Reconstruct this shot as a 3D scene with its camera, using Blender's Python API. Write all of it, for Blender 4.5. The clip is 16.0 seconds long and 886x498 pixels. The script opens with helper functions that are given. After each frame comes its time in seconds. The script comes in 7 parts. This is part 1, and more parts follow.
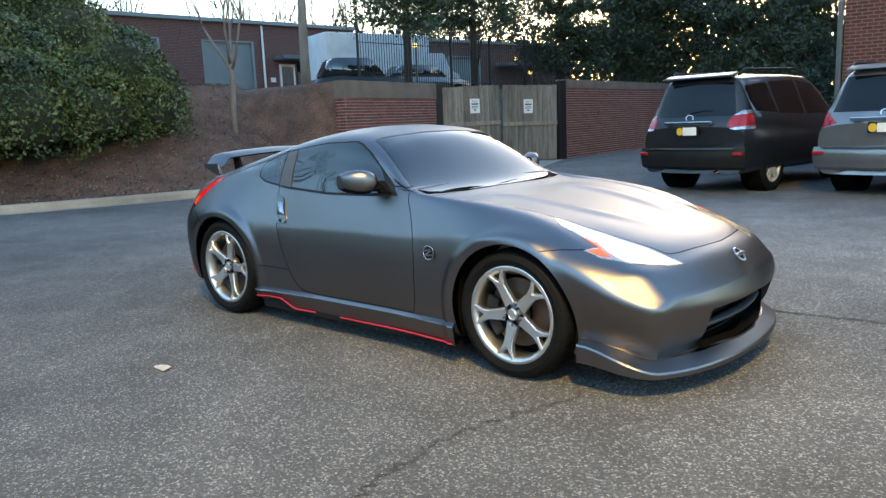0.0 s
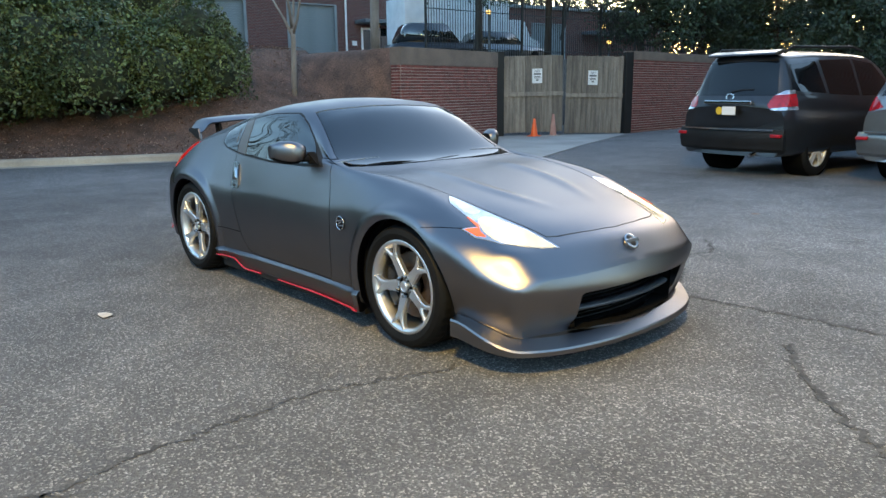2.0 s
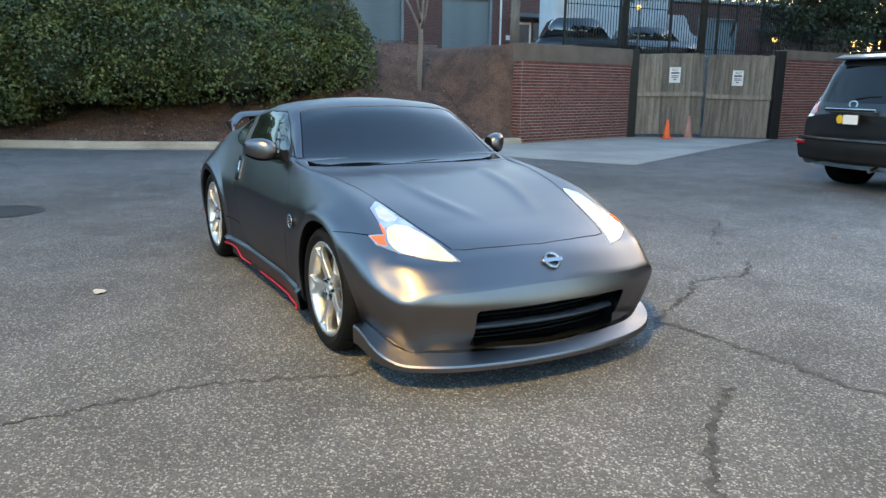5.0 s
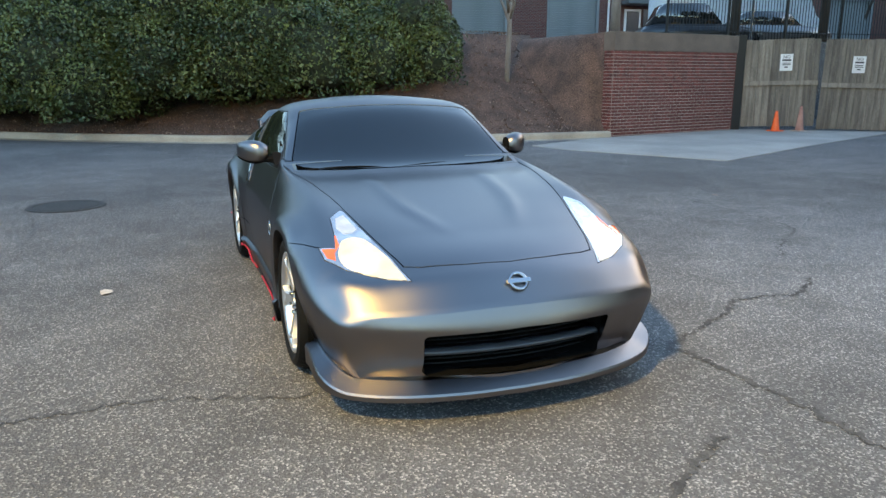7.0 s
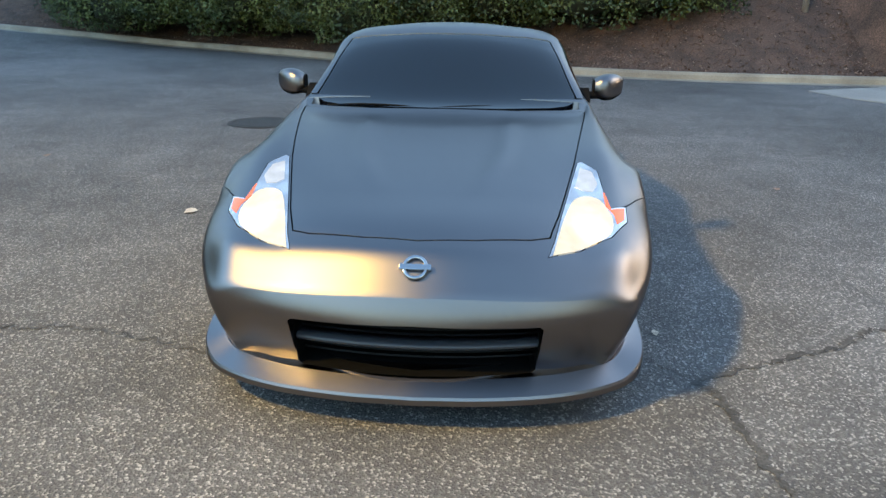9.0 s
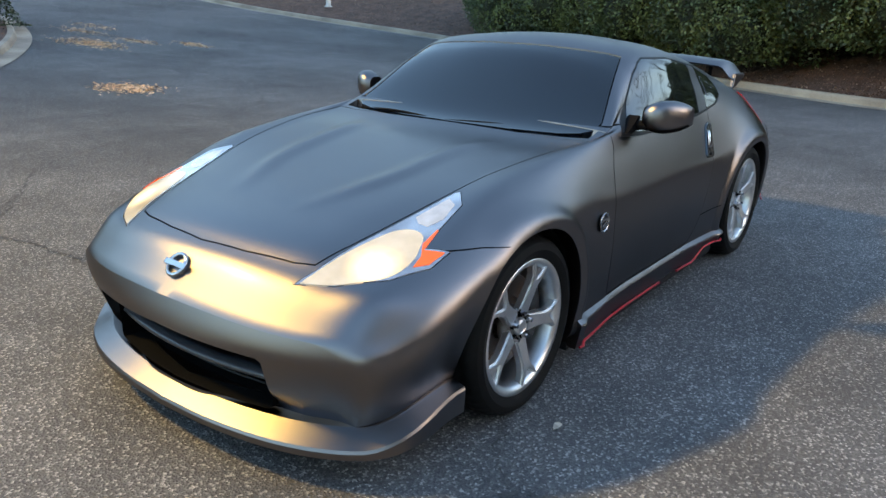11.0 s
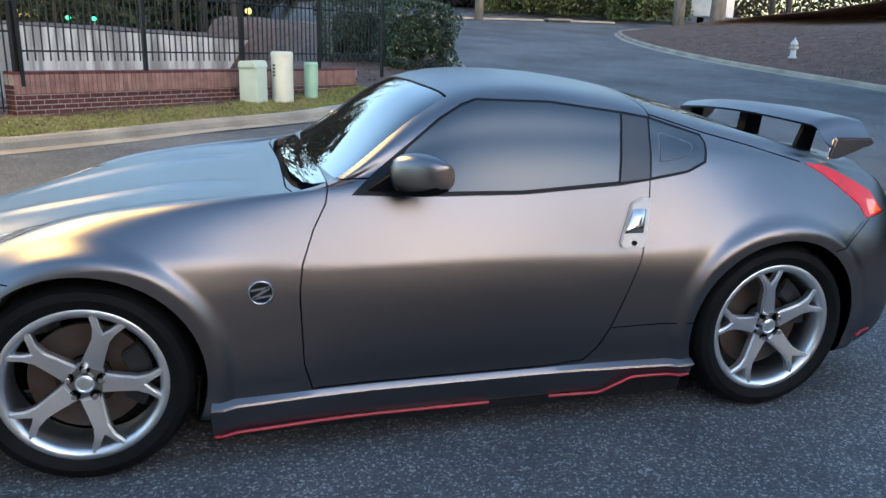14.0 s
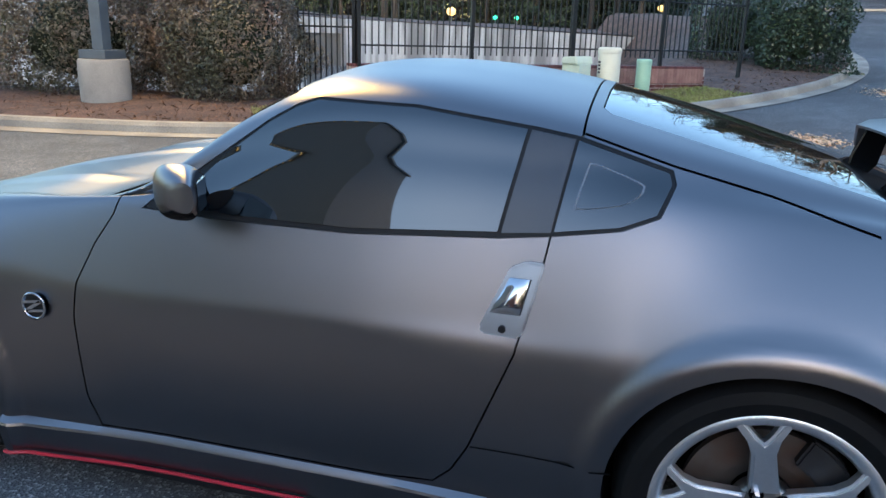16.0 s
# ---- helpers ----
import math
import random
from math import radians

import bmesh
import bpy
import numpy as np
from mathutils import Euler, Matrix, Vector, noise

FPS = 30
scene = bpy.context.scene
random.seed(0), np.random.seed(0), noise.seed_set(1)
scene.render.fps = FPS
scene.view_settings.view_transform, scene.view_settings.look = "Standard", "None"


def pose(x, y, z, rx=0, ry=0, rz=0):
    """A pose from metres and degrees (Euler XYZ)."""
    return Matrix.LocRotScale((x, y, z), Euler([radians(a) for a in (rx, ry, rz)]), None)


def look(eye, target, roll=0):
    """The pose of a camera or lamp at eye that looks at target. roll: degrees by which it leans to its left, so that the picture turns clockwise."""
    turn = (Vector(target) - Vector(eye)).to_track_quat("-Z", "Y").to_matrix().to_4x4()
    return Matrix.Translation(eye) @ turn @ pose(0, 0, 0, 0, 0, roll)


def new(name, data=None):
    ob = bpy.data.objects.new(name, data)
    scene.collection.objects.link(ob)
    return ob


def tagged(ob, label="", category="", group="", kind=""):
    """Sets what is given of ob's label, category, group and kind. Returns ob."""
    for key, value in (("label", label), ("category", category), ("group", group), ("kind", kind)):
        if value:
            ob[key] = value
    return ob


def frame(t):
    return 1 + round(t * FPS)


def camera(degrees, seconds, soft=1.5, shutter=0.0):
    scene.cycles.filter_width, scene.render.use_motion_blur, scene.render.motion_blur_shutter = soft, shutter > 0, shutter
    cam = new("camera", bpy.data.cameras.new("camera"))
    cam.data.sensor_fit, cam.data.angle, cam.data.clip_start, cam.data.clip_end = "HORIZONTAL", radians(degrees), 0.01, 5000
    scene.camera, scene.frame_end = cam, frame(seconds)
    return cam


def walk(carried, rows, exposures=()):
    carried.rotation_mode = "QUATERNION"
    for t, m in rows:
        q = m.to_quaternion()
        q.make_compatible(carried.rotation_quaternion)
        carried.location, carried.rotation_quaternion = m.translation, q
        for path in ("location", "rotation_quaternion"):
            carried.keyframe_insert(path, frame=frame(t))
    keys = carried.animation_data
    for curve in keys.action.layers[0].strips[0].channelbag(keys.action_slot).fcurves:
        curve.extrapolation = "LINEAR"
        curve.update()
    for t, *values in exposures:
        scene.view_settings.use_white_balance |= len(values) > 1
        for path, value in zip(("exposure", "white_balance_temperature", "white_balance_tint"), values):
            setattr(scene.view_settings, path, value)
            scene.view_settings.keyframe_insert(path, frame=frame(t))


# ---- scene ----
cam = camera(61.5, 16.0)
PATH = [
    (0, (3.45, -3.853, 1.328), (2.151, -2.37, 0.99), -2.4),
    (0.5, (3.67, -3.745, 1.356), (2.332, -2.303, 0.994), -1.9),
    (1, (3.878, -3.562, 1.359), (2.484, -2.181, 0.975), -1.5),
    (1.5, (4.087, -3.43, 1.345), (2.665, -2.084, 0.94), -0.9),
    (2, (4.278, -3.261, 1.365), (2.823, -1.955, 0.947), -0.6),
    (2.5, (4.424, -3.033, 1.383), (2.93, -1.772, 0.962), -0.7),
    (3, (4.548, -2.911, 1.393), (3.012, -1.701, 0.971), -0.7),
    (3.5, (4.675, -2.799, 1.399), (3.095, -1.649, 0.972), -0.6),
    (4, (4.778, -2.598, 1.419), (3.15, -1.518, 0.99), -0.1),
    (4.2, (4.808, -2.516, 1.419), (3.166, -1.458, 0.989), 0.1),
    (6.3, (5.068, -1.698, 1.439), (3.28, -0.924, 0.988), 0.7),
    (6.5, (5.04, -1.62, 1.443), (3.243, -0.869, 0.988), 0.5),
    (7, (4.919, -1.399, 1.467), (3.095, -0.718, 1.007), 0.0),
    (7.5, (4.857, -1.094, 1.478), (2.997, -0.547, 0.987), -0.4),
    (8, (4.81, -0.664, 1.482), (2.917, -0.3, 0.949), -0.5),
    (8.2, (4.774, -0.489, 1.47), (2.873, -0.205, 0.919), -0.4),
    (10.3, (3.869, 1.531, 1.449), (2.18, 0.682, 0.799), 1.2),
    (10.5, (3.789, 1.736, 1.429), (2.143, 0.783, 0.811), 1.1),
    (11, (3.448, 2.084, 1.422), (1.92, 0.95, 0.806), 2.0),
    (11.5, (3.139, 2.38, 1.447), (1.711, 1.122, 0.834), 2.6),
    (12, (2.788, 2.686, 1.456), (1.475, 1.306, 0.845), 3.0),
    (12.5, (2.321, 2.895, 1.442), (1.129, 1.405, 0.843), 3.3),
    (13, (1.835, 3.111, 1.427), (0.837, 1.479, 0.841), 2.8),
    (13.5, (1.285, 3.214, 1.403), (0.518, 1.458, 0.831), 2.2),
    (14, (0.794, 3.228, 1.41), (0.269, 1.373, 0.881), 1.7),
    (14.5, (0.275, 3.181, 1.418), (-0.006, 1.263, 0.926), 1.5),
    (15, (-0.213, 3.03, 1.436), (-0.236, 1.091, 0.943), 1.4),
    (15.5, (-0.631, 2.834, 1.429), (-0.377, 0.918, 0.915), 1.5),
    (16, (-0.905, 2.495, 1.406), (-0.407, 0.641, 0.843), 1.6),
]
walk(cam, [(t, look(eye, target, roll)) for t, eye, target, roll in PATH], [(0, 3.32, 6500, 9), (8.2, 3.46, 6850, 10), (11, 3.16, 7050, 14), (13.5, 3.25, 6650, 15), (16, 3.28, 6150, 14)])


# ---- world, lamps, exposure ----
scene.view_settings.exposure = 3.4
world = bpy.data.worlds.new("dusk_sky")
world.use_nodes = True
scene.world = world
_nt = world.node_tree
_sky = _nt.nodes.new("ShaderNodeTexSky")
_sky.sky_type, _sky.sun_disc = "NISHITA", False
SUN_AZ = radians(-15)
_sky.sun_elevation, _sky.sun_rotation = radians(5.0), SUN_AZ
_sky.air_density, _sky.dust_density, _sky.ozone_density = 1.0, 1.3, 2.1
_nt.nodes["Background"].inputs["Strength"].default_value = 0.13
_nt.links.new(_sky.outputs["Color"], _nt.nodes["Background"].inputs["Color"])

# the low sun behind the trees past the gate, spread wide by thin cloud
sun = new("sun", bpy.data.lights.new("sun", "SUN"))
sun.data.energy, sun.data.angle, sun.data.color = 0.04, radians(15), (1.0, 0.86, 0.7)
sun.matrix_world = look((-17, 62, 14), (0, 0, 0))

# the car-park lamp on its tall post
LAMP = (6.6, -6.85, 9.4)
lamp = new("lot_lamp_light", bpy.data.lights.new("lot_lamp_light", "AREA"))
lamp.data.shape, lamp.data.size, lamp.data.size_y = "RECTANGLE", 1.0, 0.6
lamp.data.energy, lamp.data.color = 330, (1.0, 0.66, 0.16)
lamp.matrix_world = look(LAMP, (1.5, 13.0, 0))

# ---- materials ----
def material(name, color, rough=0.5, metal=0.0, color2=None, scale=4.0, detail=6.0, mix=(0.35, 0.65), fine=0.0, fine_scale=120.0,
             bump=0.0, bump_scale=60.0, coat=0.0, spec=0.5, emit=None, power=0.0, island=0.0, obj=0.0, rough2=None, stretch=None):
    """A surface with two colours mixed at a large scale, a fine grain in brightness, and relief."""
    m = bpy.data.materials.new(name)
    m.use_nodes = True
    nt = m.node_tree
    b = nt.nodes["Principled BSDF"]
    n, ln = nt.nodes.new, nt.links.new
    coords = n("ShaderNodeTexCoord")
    src = coords.outputs["Object"]
    if stretch:
        mp = n("ShaderNodeMapping")
        mp.inputs["Scale"].default_value = stretch
        ln(src, mp.inputs["Vector"])
        src = mp.outputs["Vector"]
    c1 = (*color, 1)
    c2 = (*(color2 or [c * 0.75 for c in color]), 1)
    big = n("ShaderNodeTexNoise")
    big.inputs["Scale"].default_value, big.inputs["Detail"].default_value = scale, detail
    ln(src, big.inputs["Vector"])
    ramp = n("ShaderNodeValToRGB")
    ramp.color_ramp.elements[0].position, ramp.color_ramp.elements[1].position = mix
    ramp.color_ramp.elements[0].color, ramp.color_ramp.elements[1].color = c1, c2
    ln(big.outputs["Fac"], ramp.inputs["Fac"])
    out = ramp.outputs["Color"]
    def bright(value, amount, colour):
        mr = n("ShaderNodeMapRange")
        mr.inputs["To Min"].default_value, mr.inputs["To Max"].default_value = 1 - amount, 1 + amount
        ln(value, mr.inputs["Value"])
        mu = n("ShaderNodeMix")
        mu.data_type, mu.blend_type = "RGBA", "MULTIPLY"
        mu.inputs["Factor"].default_value = 1.0
        ln(colour, mu.inputs["A"])
        ln(mr.outputs["Result"], mu.inputs["B"])
        return mu.outputs["Result"]
    if fine:
        fn = n("ShaderNodeTexNoise")
        fn.inputs["Scale"].default_value, fn.inputs["Detail"].default_value = fine_scale, 3.0
        ln(src, fn.inputs["Vector"])
        st = n("ShaderNodeMapRange")
        st.inputs["From Min"].default_value, st.inputs["From Max"].default_value = 0.3, 0.7
        ln(fn.outputs["Fac"], st.inputs["Value"])
        out = bright(st.outputs["Result"], fine, out)
    if island:
        out = bright(n("ShaderNodeNewGeometry").outputs["Random Per Island"], island, out)
    if obj:
        out = bright(n("ShaderNodeObjectInfo").outputs["Random"], obj, out)
    ln(out, b.inputs["Base Color"])
    b.inputs["Roughness"].default_value, b.inputs["Metallic"].default_value = rough, metal
    if rough2 is not None:
        rr = n("ShaderNodeMapRange")
        rr.inputs["To Min"].default_value, rr.inputs["To Max"].default_value = rough, rough2
        ln(big.outputs["Fac"], rr.inputs["Value"])
        ln(rr.outputs["Result"], b.inputs["Roughness"])
    b.inputs["Coat Weight"].default_value, b.inputs["Coat Roughness"].default_value = coat, 0.05
    b.inputs["Specular IOR Level"].default_value = spec
    if bump:
        bn = n("ShaderNodeTexNoise")
        bn.inputs["Scale"].default_value, bn.inputs["Detail"].default_value = bump_scale, 4.0
        ln(src, bn.inputs["Vector"])
        bp = n("ShaderNodeBump")
        bp.inputs["Strength"].default_value, bp.inputs["Distance"].default_value = bump, 0.01
        ln(bn.outputs["Fac"], bp.inputs["Height"])
        ln(bp.outputs["Normal"], b.inputs["Normal"])
    if emit:
        b.inputs["Emission Color"].default_value, b.inputs["Emission Strength"].default_value = (*emit, 1), power
    return m



def asphalt(name):
    """Worn asphalt: stones of mixed brightness in a dark binder, pale scuffed patches and darker sealed ones."""
    m = material(name, (0.1, 0.1, 0.1), 0.88)
    nt = m.node_tree
    n, ln = nt.nodes.new, nt.links.new
    co = n("ShaderNodeTexCoord").outputs["Object"]
    b = nt.nodes["Principled BSDF"]
    vor = n("ShaderNodeTexVoronoi")
    vor.inputs["Scale"].default_value = 120
    ln(co, vor.inputs["Vector"])
    stone = n("ShaderNodeSeparateColor")
    ln(vor.outputs["Color"], stone.inputs[0])
    ramp = n("ShaderNodeValToRGB")
    e = ramp.color_ramp.elements
    e[0].position, e[0].color = 0.25, (0.066, 0.067, 0.07, 1)
    e[1].position, e[1].color = 1.0, (0.31, 0.304, 0.294, 1)
    mid = ramp.color_ramp.elements.new(0.8)
    mid.color = (0.115, 0.115, 0.117, 1)
    ln(stone.outputs["Red"], ramp.inputs["Fac"])
    def patch(scale, lo, hi, a, c, detail=5.0):
        t = n("ShaderNodeTexNoise")
        t.inputs["Scale"].default_value, t.inputs["Detail"].default_value = scale, detail
        ln(co, t.inputs["Vector"])
        r = n("ShaderNodeMapRange")
        for key, v in (("From Min", lo), ("From Max", hi), ("To Min", a), ("To Max", c)):
            r.inputs[key].default_value = v
        ln(t.outputs["Fac"], r.inputs["Value"])
        return r.outputs["Result"], t.outputs["Fac"]
    big, _ = patch(0.28, 0.35, 0.65, 0.7, 1.25, 7.0)
    mid2, _ = patch(2.2, 0.3, 0.7, 0.85, 1.15)
    grit, height = patch(320.0, 0.3, 0.7, 0.72, 1.3, 2.0)
    out = ramp.outputs["Color"]
    for v in (big, mid2, grit):
        mu = n("ShaderNodeMix")
        mu.data_type, mu.blend_type = "RGBA", "MULTIPLY"
        mu.inputs["Factor"].default_value = 1.0
        ln(out, mu.inputs["A"])
        ln(v, mu.inputs["B"])
        out = mu.outputs["Result"]
    # smoother, paler asphalt with a ragged edge, plus sky brightening put into its colour
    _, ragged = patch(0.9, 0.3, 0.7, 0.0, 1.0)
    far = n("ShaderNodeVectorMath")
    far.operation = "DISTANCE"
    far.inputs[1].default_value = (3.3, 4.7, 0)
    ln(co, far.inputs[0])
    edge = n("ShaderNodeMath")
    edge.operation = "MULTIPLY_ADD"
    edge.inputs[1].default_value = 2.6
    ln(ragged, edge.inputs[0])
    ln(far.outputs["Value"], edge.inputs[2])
    sky_lift = n("ShaderNodeMapRange")
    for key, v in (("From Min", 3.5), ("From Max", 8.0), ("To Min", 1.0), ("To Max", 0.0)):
        sky_lift.inputs[key].default_value = v
    ln(edge.outputs[0], sky_lift.inputs["Value"])
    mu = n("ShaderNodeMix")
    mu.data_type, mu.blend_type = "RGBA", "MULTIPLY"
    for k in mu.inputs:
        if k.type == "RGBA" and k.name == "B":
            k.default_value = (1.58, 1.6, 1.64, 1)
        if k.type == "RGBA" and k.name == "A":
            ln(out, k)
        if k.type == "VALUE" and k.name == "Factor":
            ln(sky_lift.outputs["Result"], k)
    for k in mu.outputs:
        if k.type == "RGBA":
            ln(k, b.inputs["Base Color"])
    bp = n("ShaderNodeBump")
    bp.inputs["Strength"].default_value, bp.inputs["Distance"].default_value = 0.9, 0.006
    ln(vor.outputs["Distance"], bp.inputs["Height"])
    ln(bp.outputs["Normal"], b.inputs["Normal"])
    return m


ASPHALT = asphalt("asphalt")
MULCH = material("pine_straw_mulch", (0.14, 0.08, 0.058), 0.95, color2=(0.075, 0.046, 0.036), scale=2.5, fine=0.6, fine_scale=38, bump=1.0, bump_scale=45)
CONCRETE = material("concrete", (0.36, 0.33, 0.29), 0.9, color2=(0.24, 0.22, 0.2), scale=1.6, fine=0.15, fine_scale=90, bump=0.35, bump_scale=70)
KERB = material("kerb_concrete", (0.4, 0.35, 0.28), 0.9, color2=(0.25, 0.215, 0.175), scale=1.2, fine=0.2, fine_scale=70, bump=0.4, bump_scale=60)
BRICK = material("red_brick", (0.155, 0.044, 0.038), 0.85, color2=(0.085, 0.03, 0.029), scale=6, fine=0.2, fine_scale=80, bump=0.4, bump_scale=90, obj=0.25, island=0.25)
MORTAR = material("mortar", (0.44, 0.39, 0.35), 0.95, fine=0.2, bump=0.3)
PAINT = material("satin_gunmetal_paint", (0.25, 0.232, 0.234), 0.4, color2=(0.236, 0.219, 0.22), scale=1.5, fine=0.03, fine_scale=900)


def satin(m, edge, rough, sheen, sheen_rough, share):
    """Flake paint under a satin coat: a wide soft metallic reflection with a narrower one over it and short tails."""
    nt = m.node_tree
    n, ln = nt.nodes.new, nt.links.new
    base = nt.nodes["Principled BSDF"]
    colour = base.inputs["Base Color"].links[0].from_socket
    lobes = []
    for tone, r in ((colour, rough), (None, sheen_rough)):
        k = n("ShaderNodeBsdfMetallic")
        k.distribution, k.fresnel_type = "BECKMANN", "F82"
        k.inputs["Edge Tint"].default_value = (*edge, 1)
        k.inputs["Roughness"].default_value = r
        if tone:
            ln(tone, k.inputs["Base Color"])
        else:
            k.inputs["Base Color"].default_value = (*sheen, 1)
        lobes.append(k.outputs["BSDF"])
    mix = n("ShaderNodeMixShader")
    mix.inputs["Fac"].default_value = share
    ln(lobes[0], mix.inputs[1])
    ln(lobes[1], mix.inputs[2])
    ln(mix.outputs[0], nt.nodes["Material Output"].inputs["Surface"])
    nt.nodes.remove(base)


satin(PAINT, (0.72, 0.71, 0.71), 0.405, (0.25, 0.235, 0.235), 0.18, 0.04)
SCREEN_GLASS = material("windscreen_glass", (0.002, 0.004, 0.009), 0.02, color2=(0.002, 0.003, 0.007), spec=1.0)
GLASS_DARK = material("tinted_glass", (0.005, 0.007, 0.009), 0.02, color2=(0.004, 0.006, 0.008), spec=1.0)
GLASS_DARK.node_tree.nodes["Principled BSDF"].inputs["IOR"].default_value = 1.62
BLACK = material("black_plastic", (0.011, 0.011, 0.012), 0.5, fine=0.1, spec=0.25)
RUBBER = material("tyre_rubber", (0.006, 0.006, 0.0065), 0.6, color2=(0.009, 0.009, 0.0088), fine=0.1, spec=0.12)
WOOD = material("weathered_fence_wood", (0.215, 0.19, 0.158), 0.9, color2=(0.12, 0.105, 0.09), scale=3, fine=0.3, fine_scale=40, bump=0.5, bump_scale=30, obj=0.25, stretch=(4, 4, 0.4))
CHROME = material("chrome", (0.5, 0.51, 0.53), 0.1, metal=1.0, color2=(0.46, 0.47, 0.49))
HANDLE_CHROME = material("door_handle_chrome", (0.2, 0.205, 0.215), 0.22, metal=1.0, color2=(0.18, 0.185, 0.195))
ALLOY = material("hyper_silver_alloy", (0.88, 0.88, 0.88), 0.38, metal=1.0, color2=(0.72, 0.72, 0.73), fine=0.03)
ALLOY_IN = material("alloy_barrel", (0.3, 0.3, 0.3), 0.4, metal=1.0, color2=(0.22, 0.21, 0.2))
DISC = material("rusted_brake_disc", (0.1, 0.085, 0.075), 0.55, metal=0.7, color2=(0.09, 0.045, 0.028), scale=9)
CALIPER = material("dark_caliper", (0.014, 0.014, 0.016), 0.5)
RED_TRIM = material("red_pinstripe", (0.5, 0.012, 0.03), 0.4)
LAMP_REFLECTOR = material("headlamp_reflector", (0.72, 0.74, 0.77), 0.16, metal=0.85, color2=(0.46, 0.48, 0.52), scale=12, mix=(0.42, 0.58), bump=0.08, bump_scale=22, coat=1.0)

def lit_lens(name, bulb, reach, core, rim, power):
    """A lamp lens that is brightest before its bulb and yellower and dimmer towards its rim; the two sides mirror each other."""
    m = material(name, (0.6, 0.58, 0.52), 0.15, color2=(0.5, 0.48, 0.42), scale=14, coat=1.0)
    nt = m.node_tree
    n, ln = nt.nodes.new, nt.links.new
    side = n("ShaderNodeVectorMath")
    side.operation = "ABSOLUTE"
    ln(n("ShaderNodeTexCoord").outputs["Object"], side.inputs[0])
    far = n("ShaderNodeVectorMath")
    far.operation = "DISTANCE"
    far.inputs[1].default_value = bulb
    ln(side.outputs["Vector"], far.inputs[0])
    fade = n("ShaderNodeMapRange")
    fade.interpolation_type = "SMOOTHSTEP"
    fade.inputs["From Max"].default_value = reach
    ln(far.outputs["Value"], fade.inputs["Value"])
    tone = n("ShaderNodeValToRGB")
    tone.color_ramp.elements[0].color, tone.color_ramp.elements[1].color = (*core, 1), (*rim, 1)
    ln(fade.outputs["Result"], tone.inputs["Fac"])
    glow = n("ShaderNodeMapRange")
    glow.inputs["To Min"].default_value, glow.inputs["To Max"].default_value = power, power * 0.05
    ln(fade.outputs["Result"], glow.inputs["Value"])
    b = nt.nodes["Principled BSDF"]
    ln(tone.outputs["Color"], b.inputs["Emission Color"])
    ln(glow.outputs["Result"], b.inputs["Emission Strength"])
    return m


LAMP_ON = lit_lens("headlamp_lit_lens", (1.82, 0.62, 0.62), 0.12, (1.0, 0.88, 0.6), (1.0, 0.62, 0.18), 0.32)
LAMP_GLOW = material("headlamp_side_glow", (0.55, 0.58, 0.62), 0.12, metal=0.5, color2=(0.36, 0.38, 0.42), scale=14, emit=(1.0, 0.93, 0.82), power=0.02, coat=1.0)
AMBER = material("amber_reflector", (0.7, 0.1, 0.01), 0.15, color2=(0.6, 0.05, 0.01), emit=(1.0, 0.16, 0.015), power=0.07, coat=1.0)
TAIL_RED = material("red_tail_lens", (0.36, 0.002, 0.006), 0.12, color2=(0.22, 0.002, 0.004), scale=14, emit=(1.0, 0.0, 0.006), power=0.045, spec=0.3)
PILLAR = material("satin_dark_pillar", (0.055, 0.058, 0.066), 0.28, color2=(0.05, 0.052, 0.06))
WELL = material("wheel_well", (0.006, 0.006, 0.006), 0.95, spec=0.05)
LEAF = material("evergreen_leaf", (0.1, 0.13, 0.036), 0.5, color2=(0.034, 0.058, 0.02), scale=1.0, mix=(0.4, 0.6), island=0.5, obj=0.2)
LEAF_DARK = material("hedge_leaf", (0.04, 0.065, 0.03), 0.4, color2=(0.022, 0.04, 0.018), scale=1.5, island=0.5)
LEAF_RED = material("winter_red_leaf", (0.18, 0.115, 0.085), 0.5, color2=(0.085, 0.085, 0.05), scale=1.4, island=0.5)
NEEDLE = material("pine_needle", (0.03, 0.05, 0.022), 0.6, color2=(0.018, 0.032, 0.016), scale=0.6, island=0.4)
# near-black green: the shade inside shrubs, put into a colour
DEEP = material("shrub_inner_shade", (0.03, 0.04, 0.016), 0.95, color2=(0.014, 0.018, 0.009), scale=7, bump=1.0, bump_scale=20)
BARK = material("grey_bark", (0.23, 0.2, 0.175), 0.9, color2=(0.14, 0.12, 0.105), scale=5, fine=0.25, bump=0.7, bump_scale=30, stretch=(1, 1, 0.3))
BARK_DARK = material("dark_bark", (0.055, 0.045, 0.038), 0.95, color2=(0.035, 0.03, 0.026), scale=4, bump=0.7, bump_scale=20)
STRAW = material("fallen_straw", (0.15, 0.078, 0.045), 0.9, color2=(0.075, 0.04, 0.026), scale=3, island=0.6)
LITTER = material("pale_litter", (0.38, 0.27, 0.21), 0.9, color2=(0.22, 0.145, 0.105), scale=8, island=0.5)
PALE_LEAF = material("bleached_leaf", (0.62, 0.57, 0.5), 0.8, color2=(0.45, 0.4, 0.33), scale=20)
GRASS = material("thin_grass", (0.22, 0.25, 0.065), 0.8, color2=(0.32, 0.28, 0.11), scale=1.5, island=0.4)
IRON = material("black_iron", (0.014, 0.014, 0.015), 0.45, metal=0.3, fine=0.1)
LAMP_METAL = material("painted_lamp_post", (0.1, 0.115, 0.13), 0.45, color2=(0.085, 0.1, 0.115), fine=0.06)
